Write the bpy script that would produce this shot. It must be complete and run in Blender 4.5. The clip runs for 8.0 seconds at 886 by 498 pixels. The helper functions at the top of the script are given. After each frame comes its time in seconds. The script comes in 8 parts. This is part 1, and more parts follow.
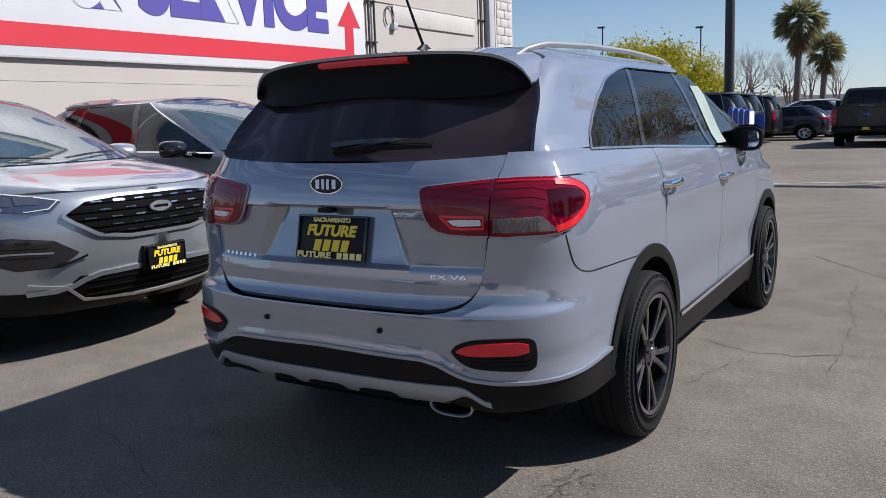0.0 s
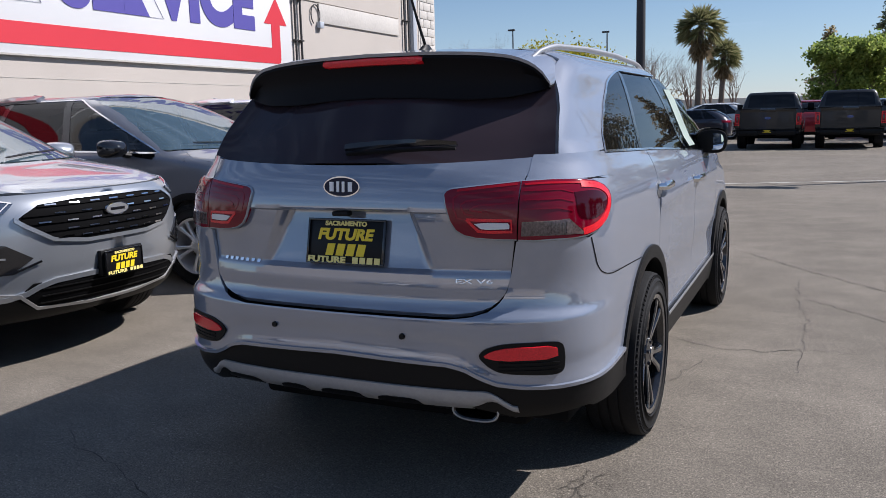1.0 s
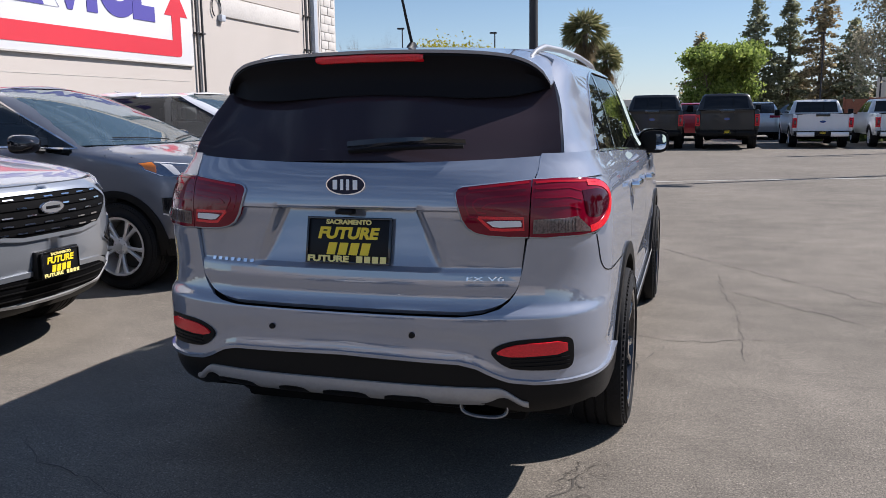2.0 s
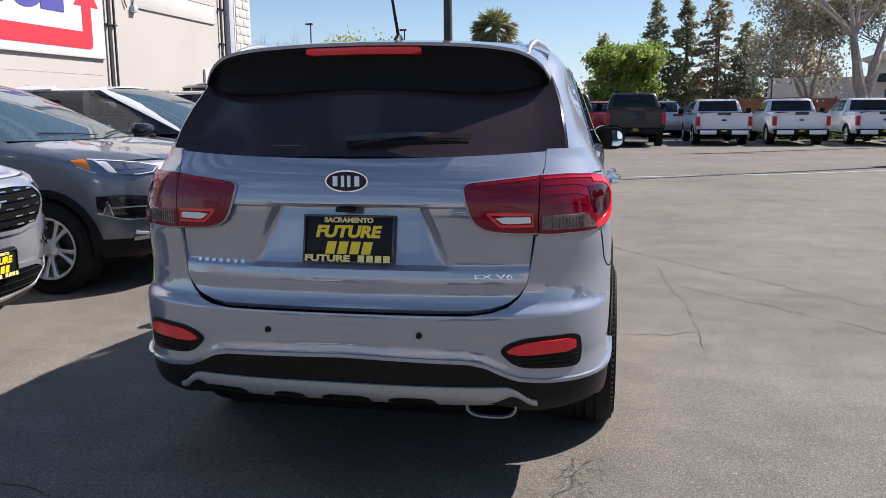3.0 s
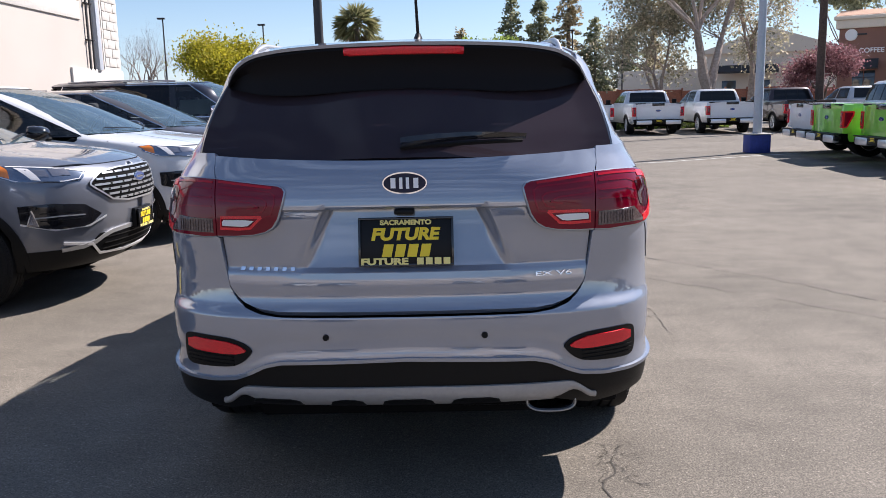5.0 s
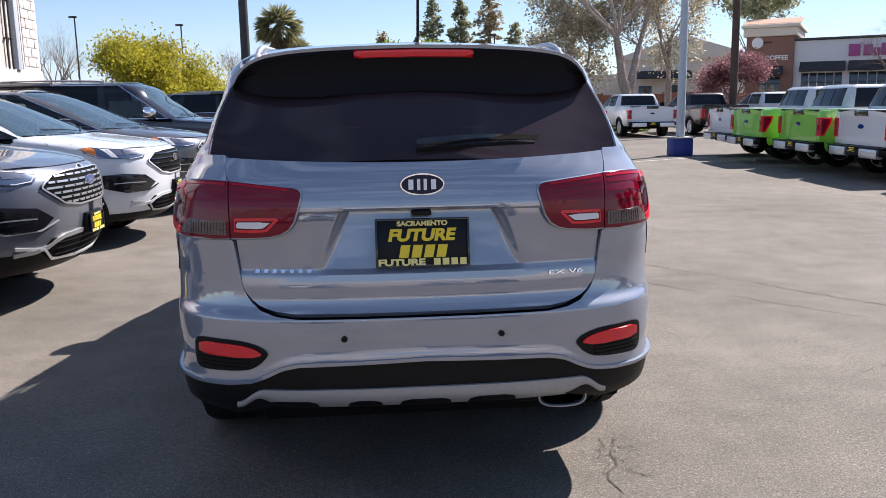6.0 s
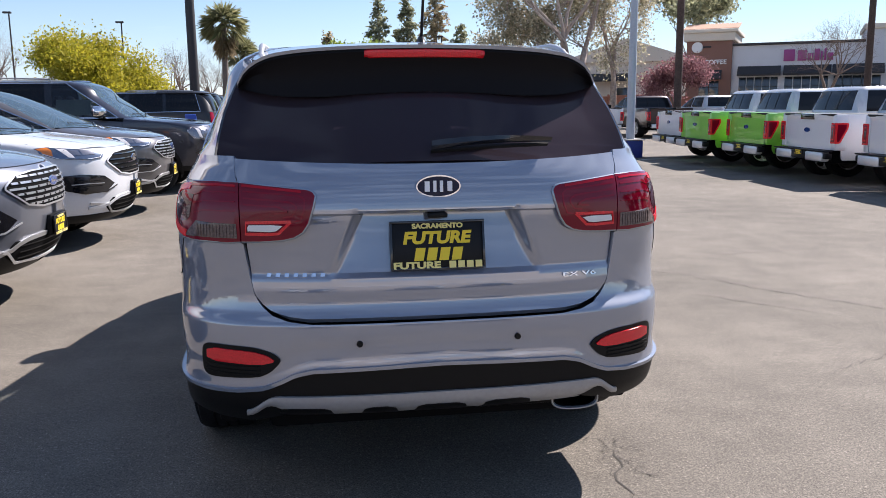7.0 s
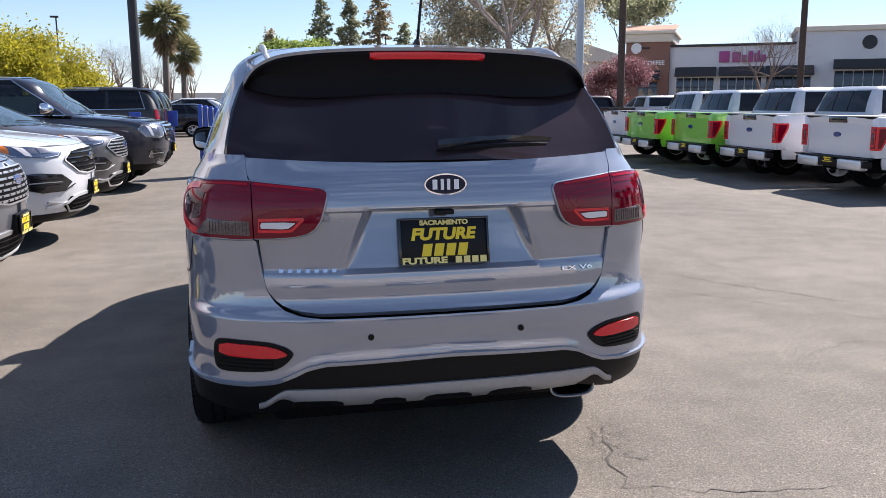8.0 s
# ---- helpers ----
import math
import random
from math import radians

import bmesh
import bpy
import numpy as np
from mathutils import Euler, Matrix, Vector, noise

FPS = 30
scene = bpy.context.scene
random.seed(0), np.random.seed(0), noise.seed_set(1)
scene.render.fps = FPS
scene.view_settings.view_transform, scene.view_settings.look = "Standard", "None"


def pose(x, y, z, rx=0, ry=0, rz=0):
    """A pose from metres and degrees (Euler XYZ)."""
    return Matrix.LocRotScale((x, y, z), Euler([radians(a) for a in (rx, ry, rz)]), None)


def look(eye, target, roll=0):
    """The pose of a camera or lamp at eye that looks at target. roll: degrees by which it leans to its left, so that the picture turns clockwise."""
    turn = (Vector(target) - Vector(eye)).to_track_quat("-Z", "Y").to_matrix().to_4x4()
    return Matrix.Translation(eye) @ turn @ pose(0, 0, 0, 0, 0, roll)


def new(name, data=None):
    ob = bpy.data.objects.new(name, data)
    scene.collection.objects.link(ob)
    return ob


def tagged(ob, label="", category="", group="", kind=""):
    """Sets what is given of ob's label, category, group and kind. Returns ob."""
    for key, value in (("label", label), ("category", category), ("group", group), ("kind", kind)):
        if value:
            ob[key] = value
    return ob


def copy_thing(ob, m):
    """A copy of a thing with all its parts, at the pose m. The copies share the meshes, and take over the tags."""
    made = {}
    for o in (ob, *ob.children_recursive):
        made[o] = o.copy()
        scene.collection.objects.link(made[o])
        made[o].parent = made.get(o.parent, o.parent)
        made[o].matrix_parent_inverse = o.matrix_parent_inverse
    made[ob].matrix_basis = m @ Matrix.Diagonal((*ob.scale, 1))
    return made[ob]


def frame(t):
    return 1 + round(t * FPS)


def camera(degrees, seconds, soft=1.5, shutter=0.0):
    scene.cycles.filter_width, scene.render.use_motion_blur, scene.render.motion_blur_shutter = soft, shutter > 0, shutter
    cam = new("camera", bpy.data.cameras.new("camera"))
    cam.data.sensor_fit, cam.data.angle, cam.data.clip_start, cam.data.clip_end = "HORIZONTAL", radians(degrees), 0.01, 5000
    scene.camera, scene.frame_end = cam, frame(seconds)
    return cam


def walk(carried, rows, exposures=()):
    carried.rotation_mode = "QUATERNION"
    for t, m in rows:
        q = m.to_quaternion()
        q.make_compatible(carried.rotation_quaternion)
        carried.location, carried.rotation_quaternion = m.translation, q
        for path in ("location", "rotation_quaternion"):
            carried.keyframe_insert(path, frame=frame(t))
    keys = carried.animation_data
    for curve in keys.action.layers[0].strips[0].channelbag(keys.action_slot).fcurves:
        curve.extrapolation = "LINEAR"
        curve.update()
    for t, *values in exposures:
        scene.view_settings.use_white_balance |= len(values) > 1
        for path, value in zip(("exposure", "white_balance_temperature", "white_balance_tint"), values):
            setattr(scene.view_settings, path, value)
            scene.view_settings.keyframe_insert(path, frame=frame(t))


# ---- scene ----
cam = camera(56.4, 8.0, soft=0.6)
PATH = [
    (0, (2.017, -2.394, 1.425), (0.986, -0.709, 1.115), -2.0),
    (0.5, (1.83, -2.431, 1.435), (0.869, -0.705, 1.122), -1.9),
    (1, (1.629, -2.548, 1.442), (0.794, -0.758, 1.126), -1.5),
    (1.5, (1.404, -2.694, 1.453), (0.709, -0.846, 1.131), -1.1),
    (3, (0.86, -2.72, 1.443), (0.502, -0.78, 1.109), -0.4),
    (3.5, (0.644, -2.802, 1.45), (0.407, -0.846, 1.108), -0.5),
    (4, (0.489, -2.789, 1.448), (0.335, -0.825, 1.1), -0.6),
    (4.5, (0.343, -2.775, 1.465), (0.233, -0.809, 1.114), -1.1),
    (6, (-0.172, -2.811, 1.472), (-0.004, -0.849, 1.126), -0.9),
    (6.5, (-0.283, -2.765, 1.476), (-0.074, -0.806, 1.131), -0.9),
    (7, (-0.415, -2.746, 1.474), (-0.114, -0.799, 1.129), -0.5),
    (7.5, (-0.571, -2.777, 1.483), (-0.186, -0.846, 1.137), -0.2),
    (8, (-0.659, -2.811, 1.484), (-0.222, -0.891, 1.135), -0.2),
]
EXPOSURES = [(0, 0.42, 6080, 13), (1.5, 0.54, 6120, 14), (3.5, 0.87, 6250, 14), (4.5, 0.95, 6300, 15), (6.5, 1.06, 6300, 16), (8, 1.09, 6300, 16)]
walk(cam, [(t, look(eye, target, roll)) for t, eye, target, roll in PATH], EXPOSURES)

# ---- light ----
SUN_DIR = Vector((0.87, 0.57, 1.0)).normalized()
world = bpy.data.worlds.new("sky")
scene.world = world
world.use_nodes = True
wn, wl = world.node_tree.nodes, world.node_tree.links
sky = wn.new("ShaderNodeTexSky")
sky.sky_type, sky.sun_disc = "NISHITA", False
sky.sun_elevation = math.asin(SUN_DIR.z)
sky.sun_rotation = math.atan2(SUN_DIR.x, SUN_DIR.y)
sky.air_density, sky.dust_density, sky.ozone_density = 1.0, 0.05, 4.0
wn["Background"].inputs["Strength"].default_value = 0.066
# thin high cirrus drawn out along one direction
wc, wmap, wnz, wmr, wmix = (wn.new("ShaderNodeTexCoord"), wn.new("ShaderNodeMapping"), wn.new("ShaderNodeTexNoise"), wn.new("ShaderNodeMapRange"), wn.new("ShaderNodeMix"))
wmap.inputs["Scale"].default_value, wmap.inputs["Rotation"].default_value = (1.6, 1.6, 13.0), (0.12, -0.10, 0.4)
wnz.inputs["Scale"].default_value, wnz.inputs["Detail"].default_value, wnz.inputs["Roughness"].default_value = 1.3, 7, 0.6
wmr.inputs["From Min"].default_value, wmr.inputs["From Max"].default_value, wmr.inputs["To Min"].default_value, wmr.inputs["To Max"].default_value = 0.47, 0.74, 0.05, 0.60
wmix.data_type = "RGBA"
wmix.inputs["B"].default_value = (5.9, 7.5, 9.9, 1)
wl.new(wc.outputs["Generated"], wmap.inputs[0])
wl.new(wmap.outputs[0], wnz.inputs["Vector"])
wl.new(wnz.outputs[0], wmr.inputs["Value"])
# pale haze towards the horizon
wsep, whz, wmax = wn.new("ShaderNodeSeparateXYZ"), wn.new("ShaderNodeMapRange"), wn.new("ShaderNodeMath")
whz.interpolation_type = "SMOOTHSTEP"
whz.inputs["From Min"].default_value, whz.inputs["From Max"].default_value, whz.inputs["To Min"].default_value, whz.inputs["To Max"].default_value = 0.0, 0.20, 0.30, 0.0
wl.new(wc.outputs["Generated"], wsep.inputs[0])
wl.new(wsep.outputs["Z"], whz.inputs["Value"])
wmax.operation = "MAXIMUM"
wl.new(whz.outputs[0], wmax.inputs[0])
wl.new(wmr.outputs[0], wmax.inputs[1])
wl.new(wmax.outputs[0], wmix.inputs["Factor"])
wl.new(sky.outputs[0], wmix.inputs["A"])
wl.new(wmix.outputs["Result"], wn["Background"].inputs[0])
sun = new("sun", bpy.data.lights.new("sun", "SUN"))
sun.data.energy, sun.data.angle, sun.data.color = 5.0, radians(0.5), (1.0, 0.94, 0.86)
sun.matrix_world = look(SUN_DIR * 50, (0, 0, 0))


# ---- materials ----
def nodes_of(name):
    m = bpy.data.materials.new(name)
    m.use_nodes = True
    return m, m.node_tree.nodes, m.node_tree.links, m.node_tree.nodes["Principled BSDF"]


def mat(name, color, rough=0.5, metal=0.0, coat=0.0, grain=0.0, scale=40.0, bump=0.0, var=0.0, spec=0.5, emit=None, vscale=None):
    """Principled surface with two scales of tonal variation and fine relief."""
    m, n, l, b = nodes_of(name)
    b.inputs["Base Color"].default_value = (*color, 1)
    b.inputs["Roughness"].default_value = rough
    b.inputs["Metallic"].default_value = metal
    b.inputs["Coat Weight"].default_value = coat
    b.inputs["Coat Roughness"].default_value = 0.03
    b.inputs["Specular IOR Level"].default_value = spec
    co = n.new("ShaderNodeTexCoord")
    if var or grain:
        big, fine, add, mul = n.new("ShaderNodeTexNoise"), n.new("ShaderNodeTexNoise"), n.new("ShaderNodeMath"), n.new("ShaderNodeMix")
        big.inputs["Scale"].default_value, big.inputs["Detail"].default_value = vscale or scale / 25, 5
        fine.inputs["Scale"].default_value, fine.inputs["Detail"].default_value = scale, 3
        l.new(co.outputs["Object"], big.inputs["Vector"])
        l.new(co.outputs["Object"], fine.inputs["Vector"])
        mr, mf = n.new("ShaderNodeMapRange"), n.new("ShaderNodeMapRange")
        for q, amount in ((mr, var), (mf, grain)):
            q.inputs["From Min"].default_value, q.inputs["From Max"].default_value = 0.3, 0.7
            q.inputs["To Min"].default_value, q.inputs["To Max"].default_value = 1 - amount, 1 + amount
        l.new(big.outputs[0], mr.inputs["Value"])
        l.new(fine.outputs[0], mf.inputs["Value"])
        add.operation = "MULTIPLY"
        l.new(mr.outputs[0], add.inputs[0])
        l.new(mf.outputs[0], add.inputs[1])
        mul.data_type, mul.blend_type = "RGBA", "MULTIPLY"
        mul.inputs["Factor"].default_value = 1.0
        mul.inputs["A"].default_value = (*color, 1)
        l.new(add.outputs[0], mul.inputs["B"])
        l.new(mul.outputs["Result"], b.inputs["Base Color"])
    if bump:
        nz, bp = n.new("ShaderNodeTexNoise"), n.new("ShaderNodeBump")
        nz.inputs["Scale"].default_value, nz.inputs["Detail"].default_value = scale * 1.7, 4
        l.new(co.outputs["Object"], nz.inputs["Vector"])
        bp.inputs["Strength"].default_value, bp.inputs["Distance"].default_value = bump, 0.01
        l.new(nz.outputs[0], bp.inputs["Height"])
        l.new(bp.outputs[0], b.inputs["Normal"])
    if emit:
        b.inputs["Emission Color"].default_value, b.inputs["Emission Strength"].default_value = (*color, 1), emit
    return m


def paint(name, color, metal=0.55, rough=0.34, coat_ior=1.5, spec=0.5):
    """Clear-coated car paint with fine metallic flakes and a little dust."""
    m, n, l, b = nodes_of(name)
    co, vor, mix, dust_sheen, mr = (n.new("ShaderNodeTexCoord"), n.new("ShaderNodeTexVoronoi"), n.new("ShaderNodeMix"), n.new("ShaderNodeTexNoise"), n.new("ShaderNodeMapRange"))
    vor.inputs["Scale"].default_value = 900
    l.new(co.outputs["Object"], vor.inputs["Vector"])
    mix.data_type = "RGBA"
    mix.inputs["A"].default_value = (*[c * 0.9 for c in color], 1)
    mix.inputs["B"].default_value = (*[min(1, c * 1.12) for c in color], 1)
    l.new(vor.outputs["Color"], mix.inputs["Factor"])
    l.new(mix.outputs["Result"], b.inputs["Base Color"])
    b.inputs["Metallic"].default_value, b.inputs["Coat Weight"].default_value = metal, 1.0
    b.inputs["Specular IOR Level"].default_value = spec
    b.inputs["Coat Roughness"].default_value, b.inputs["Coat IOR"].default_value = 0.015, coat_ior
    dust_sheen.inputs["Scale"].default_value, dust_sheen.inputs["Detail"].default_value = 3.0, 6
    l.new(co.outputs["Object"], dust_sheen.inputs["Vector"])
    mr.inputs["To Min"].default_value, mr.inputs["To Max"].default_value = rough - 0.04, rough + 0.06
    l.new(dust_sheen.outputs[0], mr.inputs["Value"])
    l.new(mr.outputs[0], b.inputs["Roughness"])
    return m


def glass(name, tint, gloss=0.02, film=0.0, ior=1.52, dust_sheen=(0.5, 0.48, 0.45)):
    """Thin tinted pane: clear tint below, mirror gloss by Fresnel above, a thin diffuse film (dust; on windscreens a
    painted sky sheen).
    """
    m, n, l, b = nodes_of(name)
    n.remove(b)
    out = n["Material Output"]
    tr, gl, fr, mx = n.new("ShaderNodeBsdfTransparent"), n.new("ShaderNodeBsdfGlossy"), n.new("ShaderNodeFresnel"), n.new("ShaderNodeMixShader")
    tr.inputs[0].default_value = (*tint, 1)
    gl.inputs["Roughness"].default_value = gloss
    fr.inputs["IOR"].default_value = ior
    l.new(fr.outputs[0], mx.inputs[0])
    l.new(gl.outputs[0], mx.inputs[2])
    if film:
        df, m2 = n.new("ShaderNodeBsdfDiffuse"), n.new("ShaderNodeMixShader")
        df.inputs[0].default_value = (*dust_sheen, 1)
        m2.inputs[0].default_value = film
        l.new(tr.outputs[0], m2.inputs[1])
        l.new(df.outputs[0], m2.inputs[2])
        l.new(m2.outputs[0], mx.inputs[1])
    else:
        l.new(tr.outputs[0], mx.inputs[1])
    l.new(mx.outputs[0], out.inputs[0])
    return m


def leafy(name, a, b_col, rough=0.6):
    m, n, l, b = nodes_of(name)
    g, mix = n.new("ShaderNodeNewGeometry"), n.new("ShaderNodeMix")
    mix.data_type = "RGBA"
    mix.inputs["A"].default_value, mix.inputs["B"].default_value = (*a, 1), (*b_col, 1)
    l.new(g.outputs["Random Per Island"], mix.inputs["Factor"])
    l.new(mix.outputs["Result"], b.inputs["Base Color"])
    b.inputs["Roughness"].default_value = rough
    b.inputs["Specular IOR Level"].default_value = 0.3
    # light that shines through the thin blades
    tl, mx = n.new("ShaderNodeBsdfTranslucent"), n.new("ShaderNodeMixShader")
    mx.inputs[0].default_value = 0.55
    l.new(mix.outputs["Result"], tl.inputs[0])
    l.new(b.outputs[0], mx.inputs[1])
    l.new(tl.outputs[0], mx.inputs[2])
    l.new(mx.outputs[0], n["Material Output"].inputs[0])
    return m


